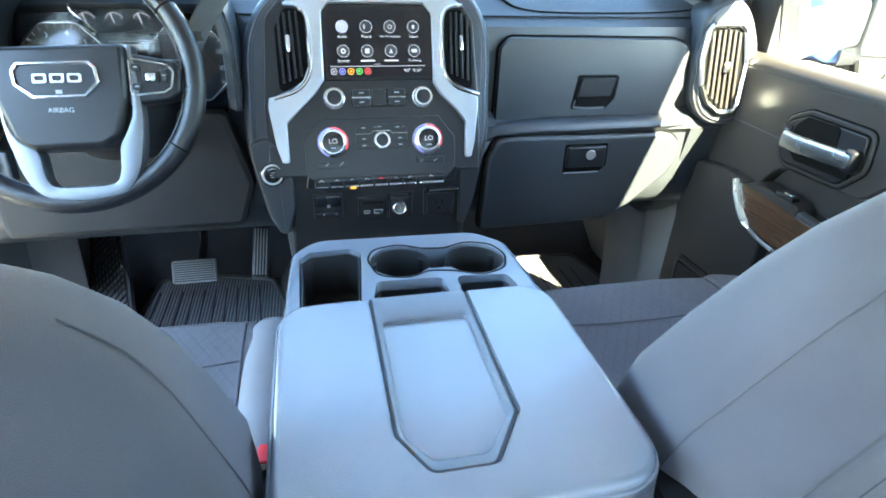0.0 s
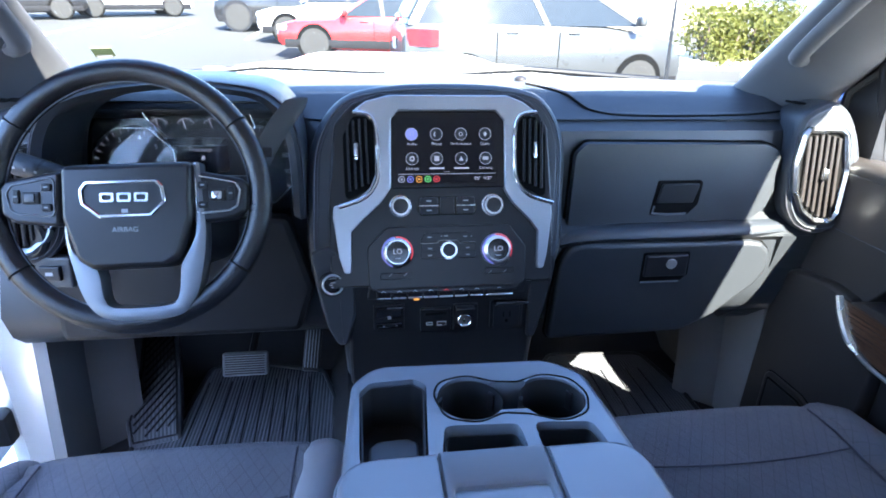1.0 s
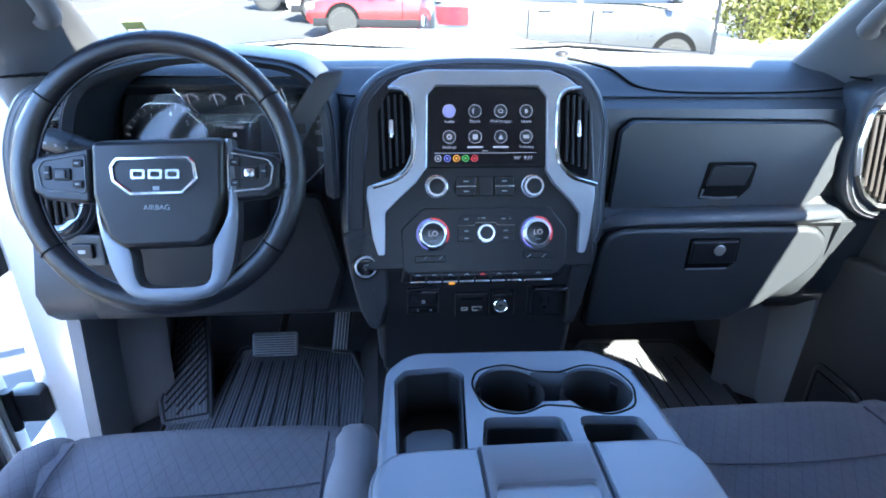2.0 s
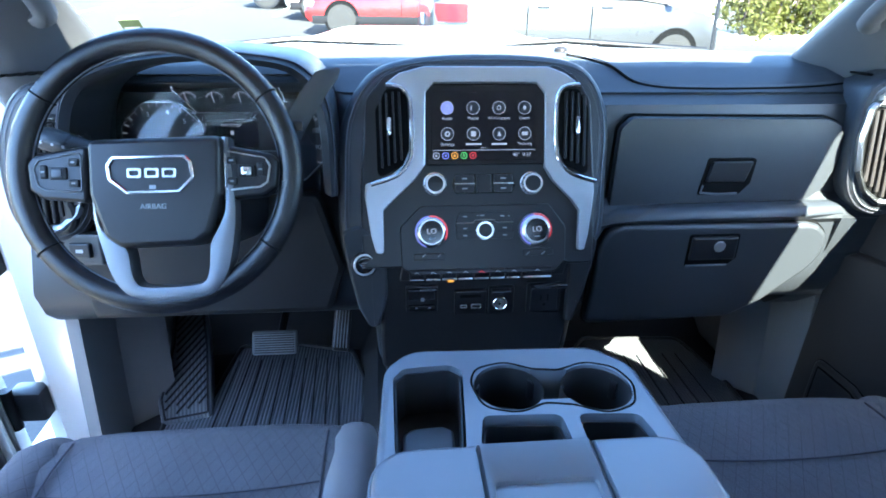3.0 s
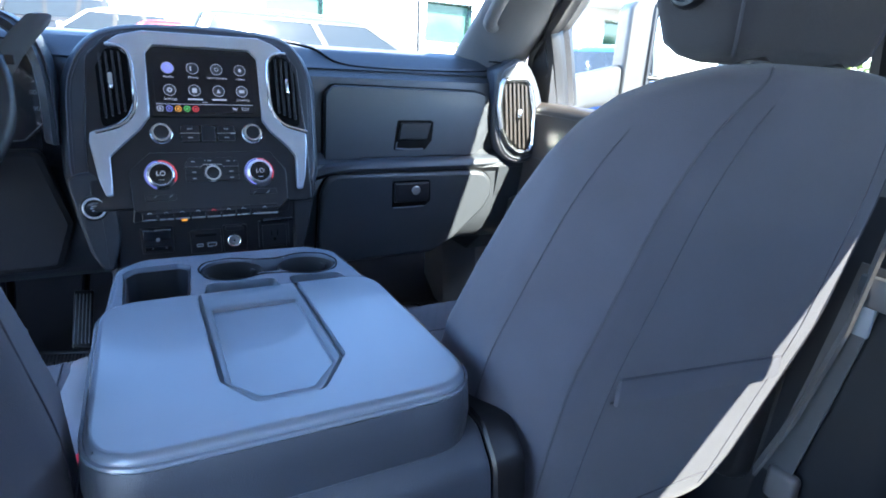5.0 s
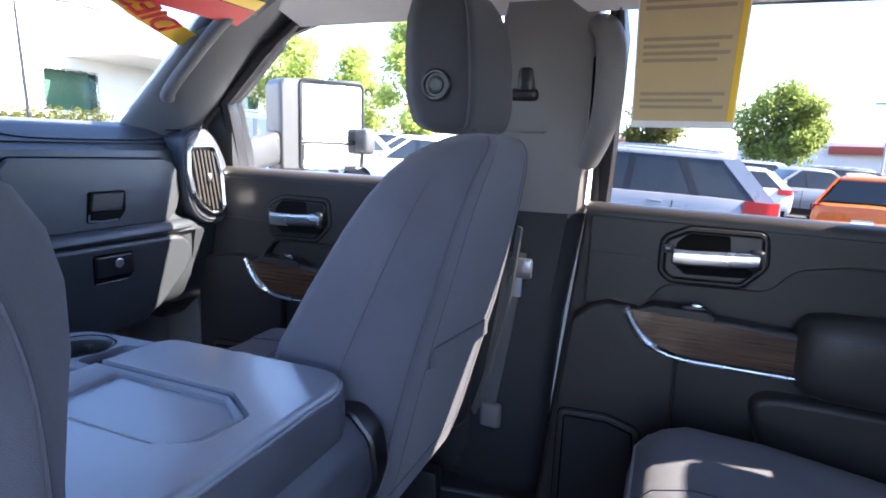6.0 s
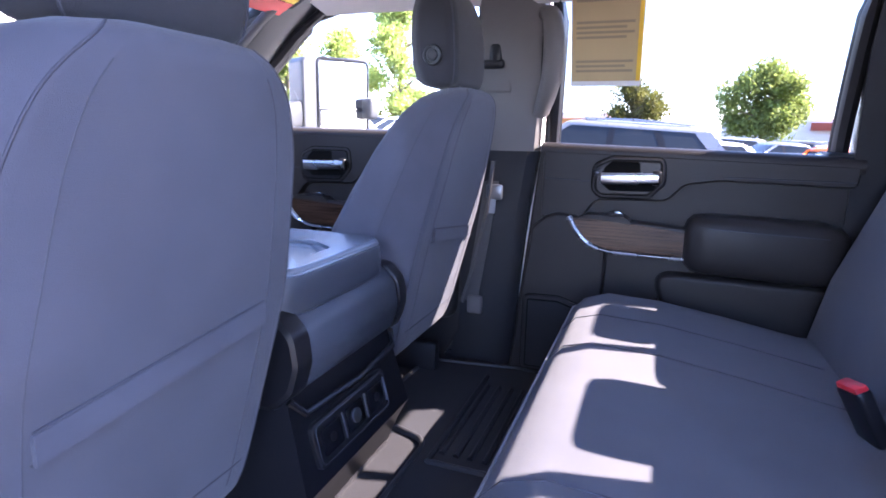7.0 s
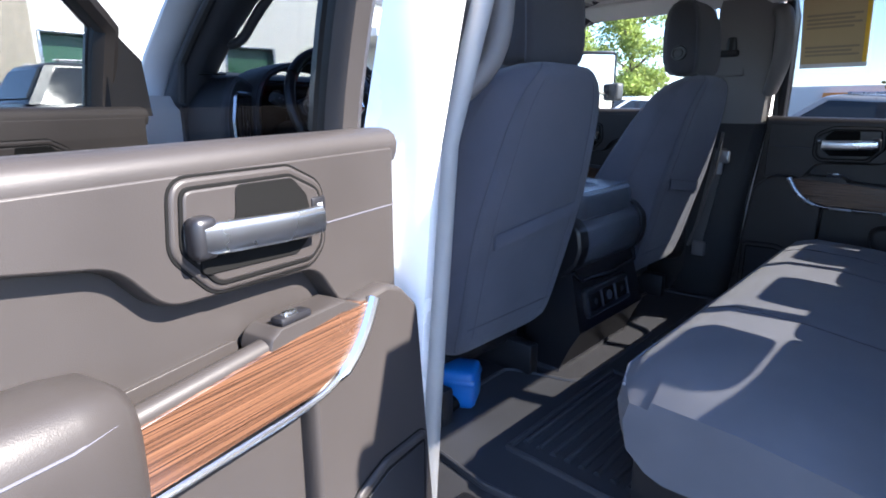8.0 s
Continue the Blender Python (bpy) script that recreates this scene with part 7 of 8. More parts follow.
door("closed passenger front door with dark trim, wood inlay and chrome handle", 1, 0.975, 0.105, -0.735, 1.577, 1.570, (0.90, 0.16), 0, False)
door("closed rear door with black trim, wood inlay and chrome handle", 1, 0.0, -0.935, -1.745, 1.545, 1.527, (0.90, -0.86), 0, True)
door("wide open rear door, sunlit grey-brown panel with wood inlay and chrome handle", -1, 0.0, -0.935, -1.745, 1.545, 1.527, (0.86, -0.79), 79, True)
door("open driver door with dark trim and window frame", -1, 0.975, 0.105, -0.735, 1.577, 1.570, (0.93, 0.20), 66, False)


# paper hung inside the rear door window
pp = thing("window_paper", "tan paper notice with a yellow border hung inside the window glass", "notice")
def paper(y0, y1, z0, z1, x_off, n=6):
    return solid(loft([[(0.862 - 0.21 * max(0, z - 1.55) - 0.28 * max(0, z - 1.55) ** 2 - 0.030 - x_off, y, z) for y in (y0, y1)] for z in np.linspace(z0, z1, n)], cap=False, closed=False), 0.0006)
part("sheet", paper(-1.012, -1.198, 1.715, 1.98, 0.0), WPAPER, pp)
part("tan_face", paper(-1.014, -1.192, 1.728, 1.98, 0.0015), TANPAPER, pp)
part("yellow_edge", paper(-1.185, -1.196, 1.728, 1.98, 0.0025), YELLOW, pp, "yellow border")
for z, n in ((1.945, 3), (1.87, 4), (1.775, 3)):
    for k in range(n):
        w = 0.15 - 0.02 * (k % 2)
        part("text_bar", paper(-1.025, -1.025 - w, z - 0.012 * k, z - 0.012 * k + 0.006, 0.0028, 2), mat("faded_print", (0.30, 0.24, 0.15), 0.8, var=0.1) if (z, k) == (1.945, 0) else bpy.data.materials["faded_print"], pp)


# tow mirrors
def tow_mirror(s):
    dgm = Matrix.Diagonal((s, 1, 1, 1))
    tm = thing("tow_mirror", "large upright black-edged tow mirror on the door", "wing mirror", group="tow mirrors")
    MM = dgm @ facing(1.116, 0.10, 1.565, 0, -27.7)
    sh = rpoly([(0.0, 0.0), (0.30, 0.0), (0.315, 0.02), (0.318, 0.28), (0.30, 0.315), (0.01, 0.300), (-0.005, 0.28), (-0.005, 0.02)], 0.02, 4)
    part("mirror_shell", plate(sh, 0.11, MM @ Matrix.Translation((0, 0, -0.105)), 0.02, 4), mat("black_mirror_shell", (0.028, 0.03, 0.033), 0.5, var=0.08), tm, "hazed black mirror shell")
    part("main_glass", plate(rpoly([(0.072, 0.105), (0.300, 0.105), (0.300, 0.293), (0.072, 0.285)], 0.012, 3), 0.004, MM @ Matrix.Translation((0, 0, 0.004)), 0.001), MIRROR, tm, "flat mirror glass")
    part("spotter_glass", plate(rpoly([(0.072, 0.014), (0.298, 0.014), (0.300, 0.092), (0.072, 0.092)], 0.012, 3), 0.006, MM @ Matrix.Translation((0, 0, 0.004)), 0.003), MIRROR, tm, "small wide-angle glass")
    part("glass_rim", tube([MM @ Vector((x + 0.186, y + 0.154, 0.006)) for x, y in rrect(0.242, 0.292, 0.02)], 0.006, 6, closed=True), SATIN, tm)
    part("glass_bar", tube([MM @ Vector((x, 0.0985, 0.007)) for x in (0.07, 0.30)], 0.004, 6), SATIN, tm)
    part("mirror_arm", moved(loft([[(x, y + yy, z + zz) for yy, zz in sup(0.06, h, 16, 4)] for x, y, z, h in ((0.90, 0.10, 1.60, 0.10), (1.0, 0.125, 1.62, 0.10), (1.125, 0.135, 1.64, 0.11))]), dgm), bpy.data.materials["black_mirror_shell"], tm, "broad folding mirror arm")
    part("spot_lamp", rbox(0.05, 0.09, 0.10, 0.015, 3, MM @ Matrix.Translation((0.300, 0.105, 0.02))), bpy.data.materials["black_mirror_shell"], tm, "boxy lamp on the mirror edge")


tow_mirror(1)


# ---- the car park round the truck ----
def gz(x, y):
    """The sloping tarmac, level far away."""
    yy = max(-60.0, min(70.0, y))
    return 0.055 * (yy + 0.5) - 0.0002 * max(0, yy - 30) ** 2


gx = [-3000, -300, -80] + list(np.linspace(-40, 60, 21)) + [100, 300, 3000]
gy = [-3000, -300, -60, -40] + list(np.linspace(-20, 60, 21)) + [70, 90, 300, 3000]
ground = part("ground", loft([[(x, y, gz(x, y)) for x in gx] for y in gy], cap=False, closed=False), ASPHALT, smooth=60)
tagged(ground, "sunlit pale grey tarmac car park", "ground", kind="structure")
bays = part("bay_lines", joined(*[loft([[(x - 0.05, y, gz(x, y) + 0.006) for y in (y0, y0 + 2.5, y0 + 5)], [(x + 0.05, y, gz(x, y) + 0.006) for y in (y0, y0 + 2.5, y0 + 5)]], cap=False, closed=False) for x in (-7.5, -4.7, -1.6, 1.5, 4.6, 7.7) for y0 in (-3.2,)],
                                  *[loft([[(x - 0.05, y, gz(x, y) + 0.006) for y in (y0, y0 + 2.5, y0 + 5)], [(x + 0.05, y, gz(x, y) + 0.006) for y in (y0, y0 + 2.5, y0 + 5)]], cap=False, closed=False) for x in (-9, -6.2, -3.4) for y0 in (17,)]), WPAPER)
tagged(bays, "white painted parking bay lines", "road marking", kind="structure")


def paint(name, c, metal=0.0, rough=0.3):
    return mat(name, c, rough, metal=metal, coat=0.5, var=0.06)


P_SILVER, P_RED, P_GREY, P_ORANGE = paint("silver_car_paint", (0.27, 0.28, 0.30), 0.25), paint("red_car_paint", (0.50, 0.02, 0.02)), paint("grey_car_paint", (0.055, 0.058, 0.062), 0.2), paint("orange_car_paint", (0.72, 0.15, 0.02))
P_BLUE, P_BLACK, P_DBLUE, P_PALE = paint("blue_car_paint", (0.04, 0.10, 0.30), 0.3), paint("black_car_paint", (0.012, 0.012, 0.014)), paint("navy_car_paint", (0.02, 0.03, 0.09), 0.3), paint("pale_blue_car_paint", (0.40, 0.46, 0.52), 0.3)


def car(label, paint_m, x, y, heading, length=4.6, width=1.82, height=1.68, style="suv", wheel_r=0.34, group="parked cars"):
    """A parked car. heading: degrees from +y, to the left; its nose points there."""
    at = Matrix.Translation((x, y, gz(x, y))) @ Matrix.Rotation(radians(heading), 4, "Z") @ Matrix.Rotation(math.atan(0.055 * math.cos(radians(heading))), 4, "X")
    c = thing("parked_car", label, "car", at, group=group)
    L, W, Hh = length / 2, width / 2, height
    belt = 0.685 * Hh if style != "sedan" else 0.66 * Hh
    hood = {"suv": 0.60, "van": 0.62, "sedan": 0.60, "jeep": 0.66}[style] * Hh
    a_base, a_top, c_top, c_base = {"suv": (0.42, 0.12, -0.72, -0.93), "van": (0.62, 0.22, -0.84, -0.97), "sedan": (0.36, 0.05, -0.40, -0.74), "jeep": (0.28, 0.20, -0.93, -0.97)}[style]
    # lower body in slices from tail to nose
    st = [(-1.0, 0.80, 0.45, belt * 0.86), (-0.985, 0.90, 0.33, belt * 0.96), (-0.92, 0.97, 0.26, belt), (-0.6, 1.0, 0.22, belt), (0.0, 1.0, 0.20, belt * 0.985), (0.35, 1.0, 0.21, max(hood, belt * 0.97)), (a_base + 0.05, 0.98, 0.22, hood * 0.985), (0.80, 0.95, 0.24, hood * 0.93), (0.94, 0.86, 0.28, hood * 0.84), (0.99, 0.72, 0.36, hood * 0.68)]
    st = sorted(st)
    rings = []
    for k, w, z0, z1 in st:
        rings.append([(sx * W * w, L * k, z) for sx, z in ((-0.90, z0), (-0.98, z0 + 0.12), (-1.0, (z0 + z1) / 2), (-0.985, z1 - 0.12), (-0.93, z1 - 0.02), (-0.80, z1 + 0.015), (0, z1 + 0.03), (0.80, z1 + 0.015), (0.93, z1 - 0.02), (0.985, z1 - 0.12), (1.0, (z0 + z1) / 2), (0.98, z0 + 0.12), (0.90, z0))])
    part("body", loft(rings), paint_m, c, "painted body shell")
    # cabin: glass block, roof and pillars
    wb, wt = W * 0.90, W * 0.72
    def corner(f, top=Hh):
        z = belt + (top - belt) * f - 0.01
        w = wb + (wt - wb) * f
        yb, yf = L * (c_base + (c_top - c_base) * f), L * (a_base + (a_top - a_base) * f)
        rd = 0.10 + 0.10 * max(0, f)
        return [(px, py, z + 0.05 * max(0, f) * (1 - ((py - yb) / (yf - yb) * 2 - 1) ** 2)) for px, py in rpoly([(-w, yb), (w, yb), (w, yf), (-w, yf)], rd, 4)]
    part("glasshouse", loft([corner(-0.03), corner(0.45), corner(0.88)]), CARGLASS, c, "dark side and end glass")
    rf = []
    for f, e, z in ((0.86, 0.012, 0), (0.90, 0.02, 0.005), (0.96, -0.01, 0.005), (0.99, -0.08, 0.01), (1.0, -0.3, 0.02)):
        q = corner(f)
        ym = sum(p[1] for p in q) / len(q)
        rf.append([(x * (1 + e * 0.9), ym + (y - ym) * (1 + e * 0.5), zz + z) for x, y, zz in q])
    part("roof", loft(rf), paint_m, c, "painted roof")
    def pillar(k0, k1, wdt, mt=paint_m, n="pillar"):
        for sx in (-1, 1):
            pts0, pts1 = (sx * (wb + 0.006), L * k0, belt - 0.03), (sx * (wt + 0.012), L * k1, belt + (Hh - belt) * 0.92)
            part(n, loft([[(p[0] + sx * dx, p[1] + dy, p[2]) for dx, dy in ((-0.03, -wdt / 2), (0.008, -wdt / 2), (0.008, wdt / 2), (-0.03, wdt / 2))] for p in (pts0, pts1)]), mt, c)
    pillar(a_base - 0.01, a_top - 0.01, 0.10)
    pillar(c_base + 0.03, c_top + 0.03, 0.24 if style == "suv" else 0.14)
    pillar((a_base + c_base) / 2 + 0.12, (a_top + c_top) / 2 + 0.14, 0.09, SATIN)
    if style in ("suv", "van", "jeep"):
        pillar(c_base + 0.40, c_top + 0.30, 0.10, SATIN)
        for sx in (-1, 1):
            part("roof_rail", tube([(sx * wt * 0.93, L * (c_top + 0.06), Hh + 0.03), (sx * wt * 0.95, L * (a_top + c_top) / 2, Hh + 0.055), (sx * wt * 0.93, L * (a_top - 0.1), Hh + 0.03)], 0.018, 6), CHROMESAT, c)
    for sx in (-1, 1):
        part("sill", loft([[(sx * W * k, y, z) for k, z in ((0.99, 0.24), (1.012, 0.30), (1.008, 0.42), (0.97, 0.42))] for y in (-L * 0.9, L * 0.9)]), LOWER, c, "black lower cladding")
        part("door_mirror", rbox(0.20, 0.12, 0.15, 0.04, 3, Matrix.Translation((sx * (W + 0.10), L * (a_base - 0.06), belt + 0.06))), paint_m, c)
        part("head_lamp", rbox(0.30, 0.22, 0.13, 0.04, 2, Matrix.Translation((sx * W * 0.72, L * 0.93, hood * 0.76))), HEADL, c)
        part("tail_lamp", loft([[(sx * W * k, -L * ky, belt * zc + dz) for k, ky in ((0.70, 0.98), (0.90, 0.975), (1.006, 0.90), (1.006, 0.78), (0.80, 0.80))] for zc, dz in (((0.84, 0), (0.985, 0)) if style == "suv" else ((0.72, 0), (0.92, 0)))]), TAIL, c, "red tail lamp")
        for kd in (-0.30, 0.12):
            part("door_handle", rbox(0.03, 0.18, 0.03, 0.01, 2, Matrix.Translation((sx * (W * 0.992), L * kd, belt - 0.13))), paint_m, c)
            part("door_gap", rbox(0.006, 0.012, belt * 0.62, 0, 1, Matrix.Translation((sx * (W * 1.0), L * (kd - 0.10), belt * 0.60))), GAP, c)
        for ky in (-0.61, 0.61):
            # dark disc on the body side, for shade inside the arch
            part("wheel_arch", lathe([(wheel_r * 1.18, -0.06), (wheel_r * 1.18, 0.012)], 28, Matrix.Translation((sx * W * 0.995, L * ky, wheel_r + 0.02)) @ Matrix.Rotation(radians(90 * sx), 4, "Y")), GAP if style != "jeep" else LOWER, c)
            wm = Matrix.Translation((sx * (W * 0.995 - 0.10), L * ky, wheel_r)) @ Matrix.Rotation(radians(90 * sx), 4, "Y")
            wl = part("wheel", lathe([(wheel_r * 0.66, -0.10), (wheel_r * 0.95, -0.11), (wheel_r, -0.08), (wheel_r, 0.09), (wheel_r * 0.95, 0.115), (wheel_r * 0.68, 0.118)], 32, wm), TREAD, c, "black tyre")
            part("rim", moved(joined(lathe([(wheel_r * 0.66, 0.06), (wheel_r * 0.69, 0.118), (wheel_r * 0.60, 0.112), (wheel_r * 0.58, 0.06)], 28), *[rbox(wheel_r * 0.62, 0.07, 0.03, 0.01, 1, Matrix.Rotation(k * math.pi * 2 / 5, 4, "Z") @ Matrix.Translation((wheel_r * 0.31, 0, 0.10))) for k in range(5)]), wm), ALLOY, wl, "five-spoke alloy rim")
    part("bumper", loft([[(x, -L * 1.0 + dy, z) for x, dy in ((-W * 0.86, 0.10), (-W * 0.7, -0.03), (W * 0.7, -0.03), (W * 0.86, 0.10))] for z in (0.36, 0.45, 0.58)]), LOWER if style != "sedan" else paint_m, c, "rear bumper")
    part("number_plate", rbox(0.32, 0.02, 0.16, 0.005, 1, Matrix.Translation((0, -L * 1.0 - 0.02, belt * 0.72))), WPAPER, c, "plain pale plate")
    part("rear_glass", loft([[(x * k, L * (c_base + (c_top - c_base) * f) - 0.018, belt + (Hh - belt) * f) for x in (-wb * 0.86, wb * 0.86)] + [(x * k, L * (c_base + (c_top - c_base) * f) + 0.02, belt + (Hh - belt) * f) for x in (wb * 0.86, -wb * 0.86)] for f, k in ((0.10, 1.0), (0.84, 0.86))]), CARGLASS, c)
    part("front_grille", rbox(W * 1.1, 0.05, 0.20, 0.02, 2, Matrix.Translation((0, L * 0.985, hood * 0.58))), LOWER, c)
    return c


car("grey minivan parked across the front with pale mirrors", P_GREY, 2.75, 8.9, -86, 4.7, 1.86, 1.72, "van")
car("bright red sedan with silver wheels", P_RED, 0.25, 13.6, 86, 4.5, 1.8, 1.42, "sedan", 0.33)
car("white hatchback parked behind the red sedan", WHITE, -0.7, 16.6, 84, 4.4, 1.8, 1.55, "suv")
car("black off-road car with bright wheels", P_BLACK, -2.6, 20.0, 84, 4.3, 1.88, 1.82, "jeep", 0.40)
car("dark parked car in the far row", P_BLACK, -12.2, 22.4, -60, 4.6, 1.8, 1.6, "suv", group="far parked cars")
car("dark parked car in the far row", P_DBLUE, -14.5, 19.5, -60, 4.6, 1.8, 1.6, "suv", group="far parked cars")
car("white parked car in the far row", WHITE, -9.2, 25.0, -60, 4.6, 1.8, 1.6, "suv", group="far parked cars")
car("navy blue car parked ahead to the side", P_BLUE, 8.1, 6.1, -82, 4.8, 1.88, 1.72, "suv")
car("silver sport utility car with red tail lamps", P_SILVER, 8.5, -0.08, 6, 4.55, 1.84, 1.735, "suv")
car("orange crossover with black roof rails", P_ORANGE, 12.8, -5.3, -122, 4.4, 1.80, 1.60, "suv")
car("dark grey car beside the orange crossover", P_GREY, 10.8, -8.3, -118, 4.6, 1.82, 1.50, "sedan")
rnd = random.Random(4)
for k, (x, y, hd, p) in enumerate([(14.5, -0.2, 15, P_PALE), (17.5, -1.8, 15, WHITE), (20.5, -1.0, 12, P_BLACK), (20, -4.5, 15, P_SILVER), (24, -2.2, 15, WHITE), (24, -6.0, 14, P_GREY), (28, -3.5, 12, P_PALE), (28, -8.0, 12, P_BLACK), (32, -5.0, 10, WHITE), (17.2, -7.2, 18, P_DBLUE),
                                  (17.8, 7.6, 20, WHITE), (15.0, 9.2, 30, P_SILVER), (20.5, 10.0, 15, P_BLACK), (22.0, 7.2, 15, P_SILVER), (13.0, 5.0, 12, WHITE), (16.2, 4.2, 12, P_SILVER), (24, 14.5, 20, WHITE), (27, 9, 10, P_RED)]):
    car("car in the crowded sales rows", p, x, y, hd, 4.3 + 0.5 * rnd.random(), 1.82, 1.45 + 0.25 * rnd.random(), rnd.choice(["suv", "sedan", "suv"]), group="sales rows")
for k, (x, y) in enumerate([(14, 40), (19, 39), (24, 37), (29, 35), (34, 32), (38, 28), (10, 42)]):
    car("pale car on the far rise", (WHITE, P_BLUE, P_SILVER)[k % 3], x, y, 70, 4.6, 1.82, 1.6, "suv", group="far rise")


# trees
def leaf_cloud(rs, n, blobs, size):
    """Small bent leaf cards scattered over clumps."""
    v, f = [], []
    for _ in range(n):
        c, rad = blobs[rs.integers(len(blobs))]
        d = rs.normal(size=3)
        d /= np.linalg.norm(d)
        p = np.array(c) + d * rad * (0.35 + 0.85 * rs.random()) * np.array((1, 1, 0.85))
        a = rs.normal(size=3)
        a /= np.linalg.norm(a)
        b = np.cross(a, rs.normal(size=3))
        b /= np.linalg.norm(b)
        s = size * (0.6 + 0.8 * rs.random())
        k = len(v)
        v += [p - a * s, p + b * s * 0.45 + d * s * 0.15, p + a * s, p - b * s * 0.45 + d * s * 0.15]
        f.append((k, k + 1, k + 2, k + 3))
    me = bpy.data.meshes.new("leaves")
    me.from_pydata([tuple(p) for p in v], [], f)
    return me


def tree(label, x, y, height, spread, leaf, seed, dense=2600, base=None, size=0.16):
    rs = np.random.default_rng(seed)
    z0 = gz(x, y) if base is None else base
    t = thing("tree", label, "tree", (x, y, z0), group="trees")
    trunk_h = height * 0.30
    limbs, blobs = [tube([(0, 0, -0.2), (0.03, 0.02, trunk_h * 0.5), (0.0, 0.05, trunk_h), (0.05, 0, height * 0.75)], [height * 0.028, height * 0.022, height * 0.018, height * 0.006], 10)], []
    for k in range(9):
        a, rr = k * 2.4 + rs.random(), spread * (0.25 + 0.30 * rs.random())
        zt = trunk_h + (height - trunk_h) * (0.15 + 0.75 * k / 9)
        limbs.append(tube([(0, 0, zt - 0.12 * height), (rr * 0.5 * math.cos(a), rr * 0.5 * math.sin(a), zt - 0.03 * height), (rr * math.cos(a), rr * math.sin(a), zt)], [height * 0.012, height * 0.008, height * 0.003], 7))
    for _ in range(44):
        a, q = rs.random() * 6.28, rs.random()
        zz = trunk_h * 0.8 + (height - trunk_h * 0.8) * q
        prof = math.sin(math.pi * min(0.97, 0.12 + 0.85 * q)) ** 0.7
        rr = spread * 0.5 * prof * math.sqrt(rs.random())
        blobs.append(((rr * math.cos(a), rr * math.sin(a), zz), spread * (0.11 + 0.10 * rs.random())))
    part("trunk", joined(*limbs), BARK, t, "tapered trunk and limbs")
    me = leaf_cloud(rs, int(dense * 3.0), blobs, size * 0.62)
    me.materials.append(leaf)
    ob = new("crown", me)
    ob.parent = t
    ob["label"] = "loose leafy crown"


tree("round leafy green car park tree", 39.0, -7.0, 4.9, 4.6, LEAF, 1, 4200, 0.6, 0.22)
tree("small yellow-green tree beyond the lot", 44.0, 0.8, 4.2, 4.2, LEAFY, 2, 2600, 0.8, 0.22)
tree("broad dark green tree at the lot edge", 33.5, -15.4, 6.2, 7.0, LEAFD, 3, 5200, -0.2, 0.24)
tree("leafy green tree beyond the parked cars", 24.2, 16.6, 5.6, 4.0, LEAF, 4, 4200, 0.95, 0.16)
tree("leafy green tree beyond the parked cars", 26.4, 14.6, 5.4, 3.4, LEAF, 7, 3600, 0.95, 0.16)
tree("tall leafy green tree beyond the parked cars", 24.8, 10.6, 6.6, 3.6, LEAF, 5, 4600, 0.65, 0.15)
tree("green tree behind the white building", 17.0, 31.0, 8.5, 6.0, LEAF, 6, 3600, None, 0.25)


# clipped hedge in the island ahead
hedge = thing("hedge", "clipped yellow-green hedge on the planting island", "hedge", (8.9, 12.6, gz(8.9, 12.6)))
rs_ = np.random.default_rng(9)
me = leaf_cloud(rs_, 5200, [((-0.9 + 0.45 * k + 0.2 * rs_.random(), 0.6 * rs_.random() - 0.3 + 0.5 * (j % 2), 0.35 + 0.28 * j), 0.42) for k in range(6) for j in range(4)], 0.07)
me.materials.append(LEAFY)
ob = new("foliage", me)
ob.parent = hedge
part("stems", joined(*[tube([(-0.9 + 0.4 * k, 0, -0.1), (-0.9 + 0.4 * k + 0.1, 0.05, 0.9)], 0.03, 6) for k in range(6)]), BARK, hedge)
island = part("kerb_island", joined(*[rbox(6.0, 2.4, 0.30, 0.06, 2, Matrix.Translation((10.2, 13.4, gz(10.2, 13.4))) @ Matrix.Rotation(0.055, 4, "X"))]), CONCRETE)
tagged(island, "pale concrete kerbed planting island", "kerb", kind="structure")


# lamp post
lp = thing("street_lamp", "tall grey car park lamp post with two flat heads", "street lamp", (40.6, -12.6, 0.0))
part("post", tube([(0, 0, -0.6), (0, 0, 4.95)], [0.09, 0.06], 10), ALUM, lp)
for s in (-1, 1):
    part("lamp_head", rbox(0.35, 0.75, 0.16, 0.04, 2, Matrix.Translation((0, s * 0.48, 4.95))), ALUM, lp)


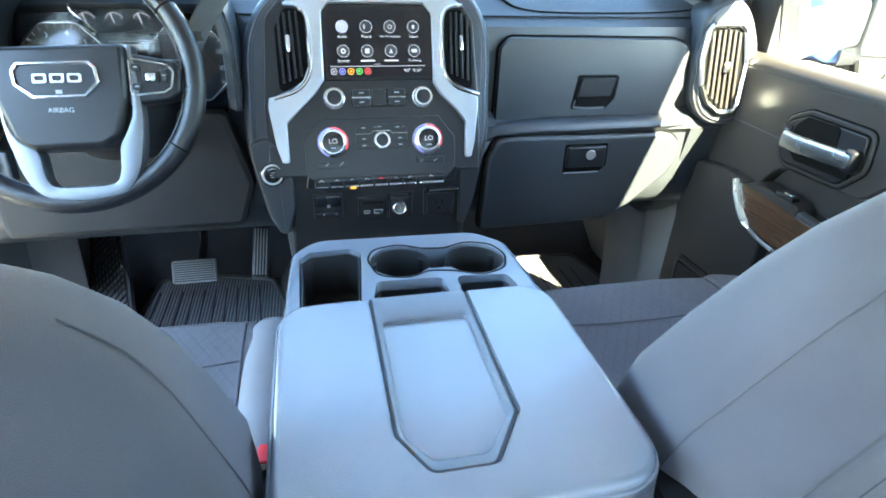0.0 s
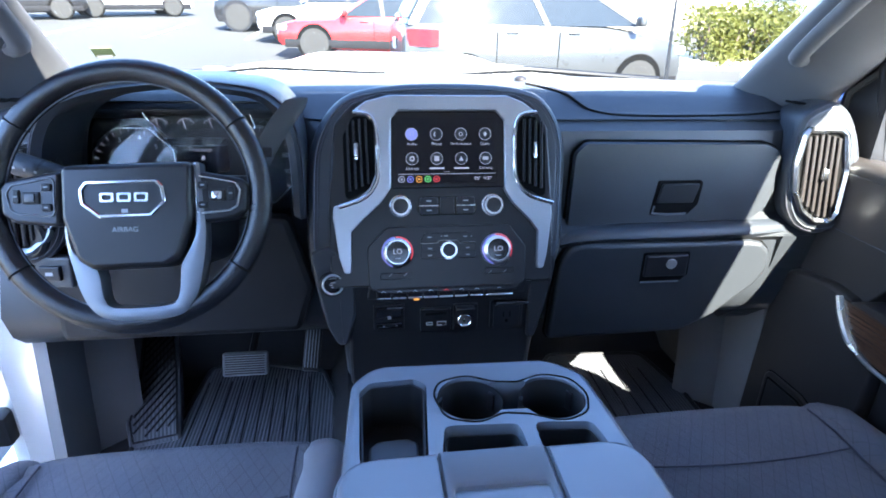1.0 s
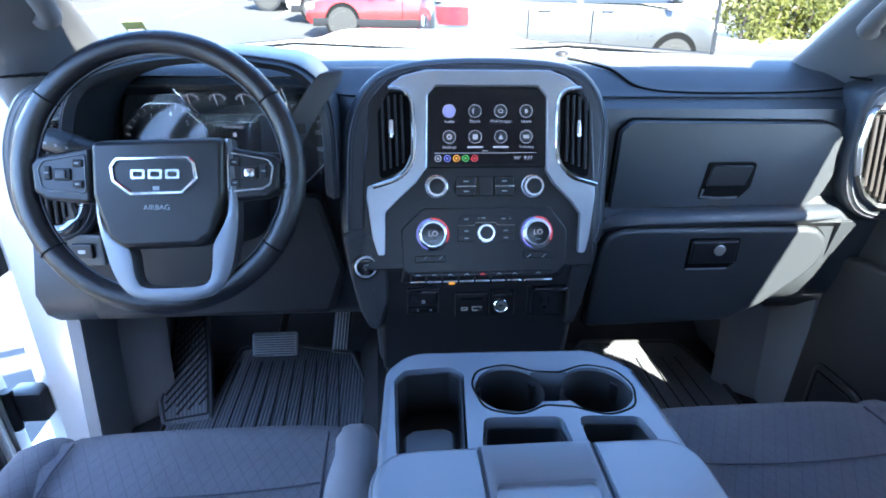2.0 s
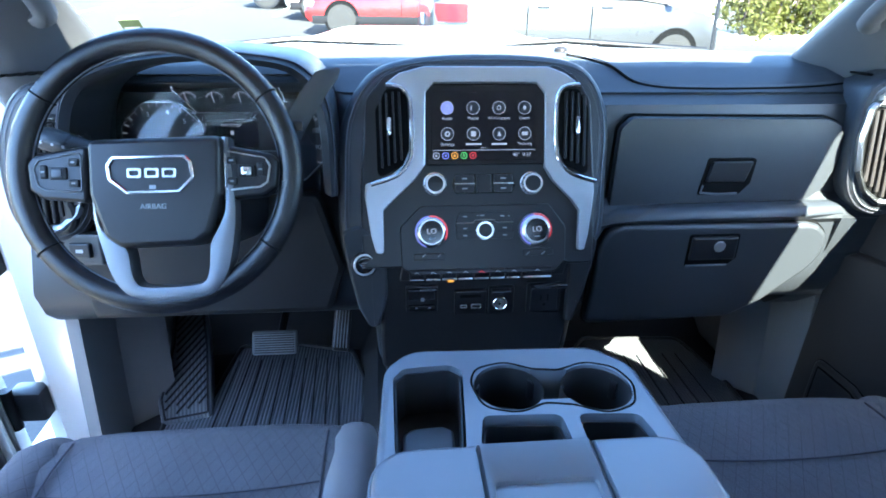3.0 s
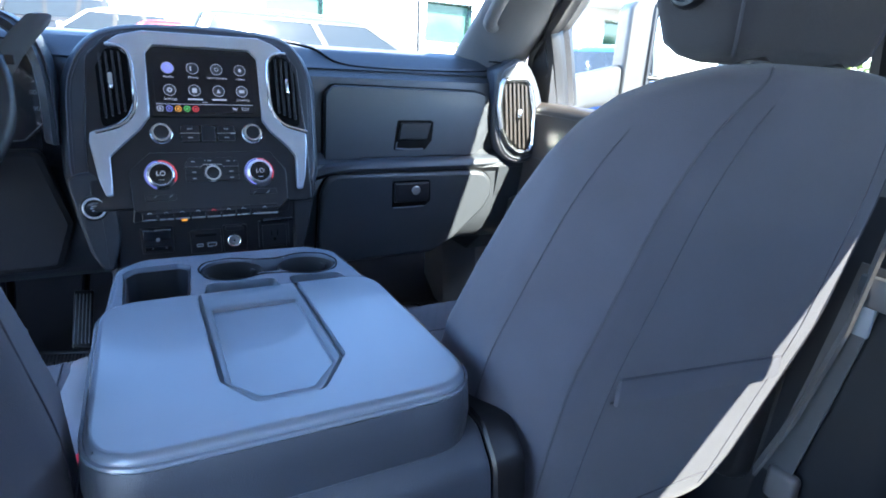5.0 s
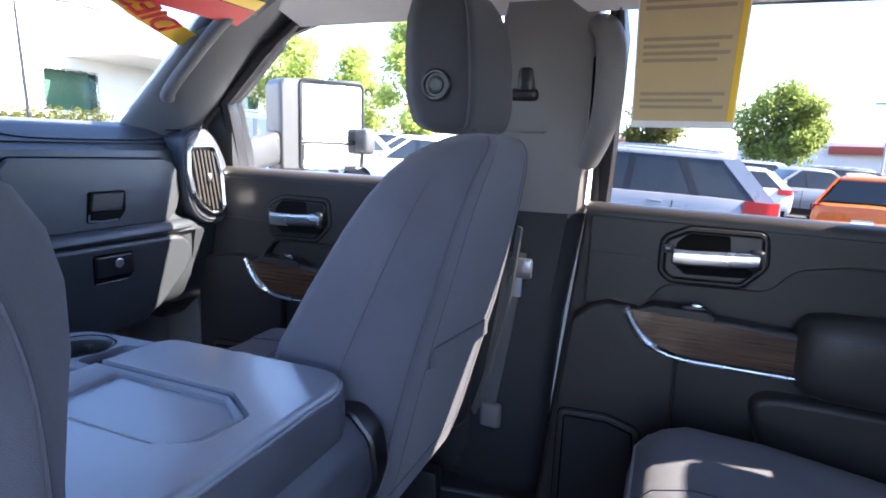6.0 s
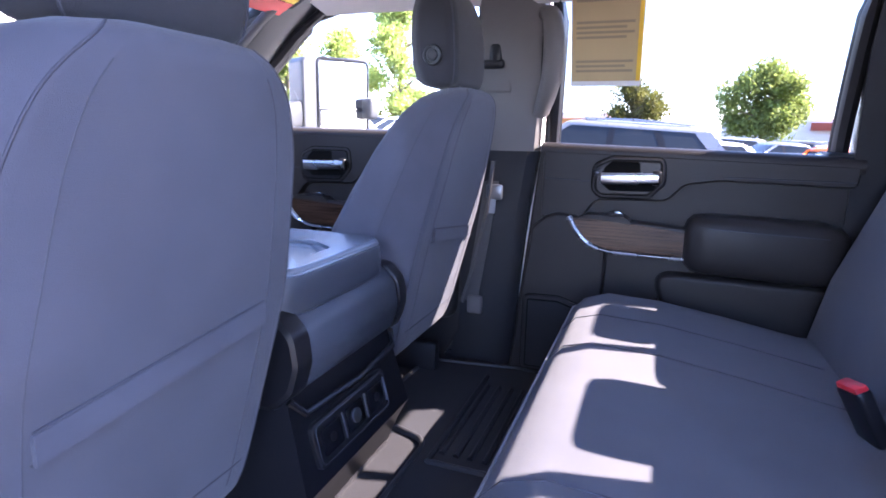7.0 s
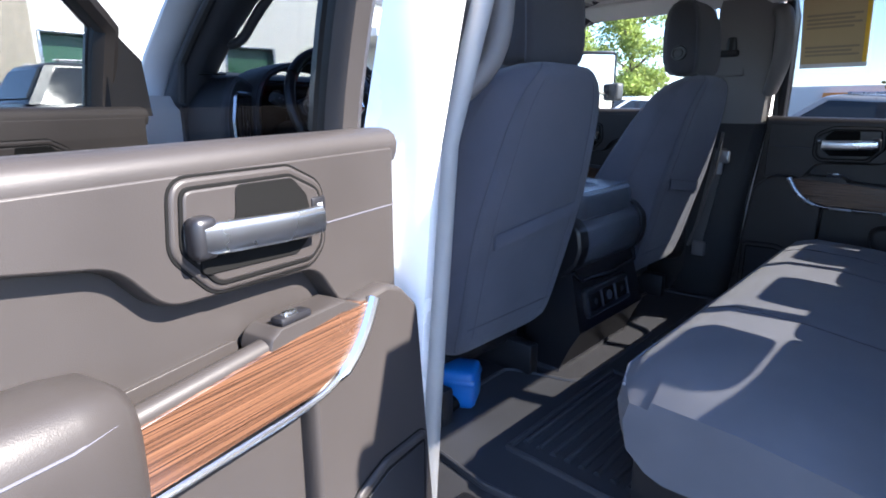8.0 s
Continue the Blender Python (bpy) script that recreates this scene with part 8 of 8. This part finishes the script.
# white building ahead with a stone pier, and low buildings in the distance
bld = thing("white_building", "long white rendered building with stone piers and green tinted windows", "building", (0, 0, 0))
def wallbox(x0, x1, y0, y1, z0, z1, r=0.02):
    return slab(y0, y1, x0, x1, z0, z1, r)
part("wall", cut(wallbox(2.0, 34.0, 23.5, 30.0, 0.5, 7.2), *[wallbox(x, x + 2.4, 23.2, 24.2, 2.6, 4.3, 0) for x in (4.6, 11.6, 16.0, 22.0, 27.0)]), RENDERW, bld, "white rendered wall")
part("roof_edge", wallbox(1.8, 34.2, 23.3, 30.2, 7.1, 7.4), PILLAR, bld, "grey roof edge")
for x in (4.6, 11.6, 16.0, 22.0, 27.0):
    w_ = part("window", wallbox(x - 0.05, x + 2.45, 23.9, 24.0, 2.55, 4.35, 0), GREENGLASS, bld, "green tinted window")
    part("frame", joined(wallbox(x - 0.06, x + 2.46, 23.45, 23.9, 2.52, 2.62), wallbox(x - 0.06, x + 2.46, 23.45, 23.9, 4.28, 4.38), wallbox(x - 0.06, x + 0.05, 23.45, 23.9, 2.6, 4.3), wallbox(x + 2.35, x + 2.46, 23.45, 23.9, 2.6, 4.3)), CHROMESAT, w_)
part("stone_pier", wallbox(3.1, 4.3, 23.0, 23.9, 0.5, 7.6), STONE, bld, "stacked stone pier")
part("stone_base", wallbox(4.3, 34.0, 23.2, 23.6, 0.5, 2.2), STONE, bld, "stacked stone base")
part("canopy", wallbox(17.0, 36.0, 19.5, 23.6, 4.9, 5.3), RENDERW, bld, "flat white canopy")
far = thing("far_shops", "low tan and white shops with a red roof far off", "building")
part("wall", joined(wallbox(70, 76, -24, -8, -1, 3.4), wallbox(72, 80, -40, -24, -1, 2.6)), RENDERW, far)
part("red_roof", wallbox(69, 77, -25, -16, 2.2, 3.0), mat("red_tile", (0.35, 0.08, 0.05), 0.8, var=0.2), far)
far2 = thing("far_hangar", "long pale building with an orange front far off", "building")
part("wall", wallbox(62, 70, 1, 14, -1, 3.6), RENDERW, far2)
part("orange_front", wallbox(61.5, 62.2, 1, 9, 1.6, 3.0), mat("orange_sign", (0.75, 0.28, 0.06), 0.6, var=0.1), far2)
hills = part("backdrop_hills", loft([[(300 * math.cos(a) * k, 300 * math.sin(a) * k, -8 + (0 if k < 1 else h + 3 * math.sin(a * 9) + 2 * math.sin(a * 23))) for a in np.linspace(-1.2, 0.7, 60)] for k, h in ((0.98, 0), (1.0, 9))], cap=False, closed=False), mat("hazy_hills", (0.34, 0.33, 0.30), 1.0, var=0.15, vscale=0.02))
tagged(hills, "low hazy hills on the skyline", "hills", kind="structure")
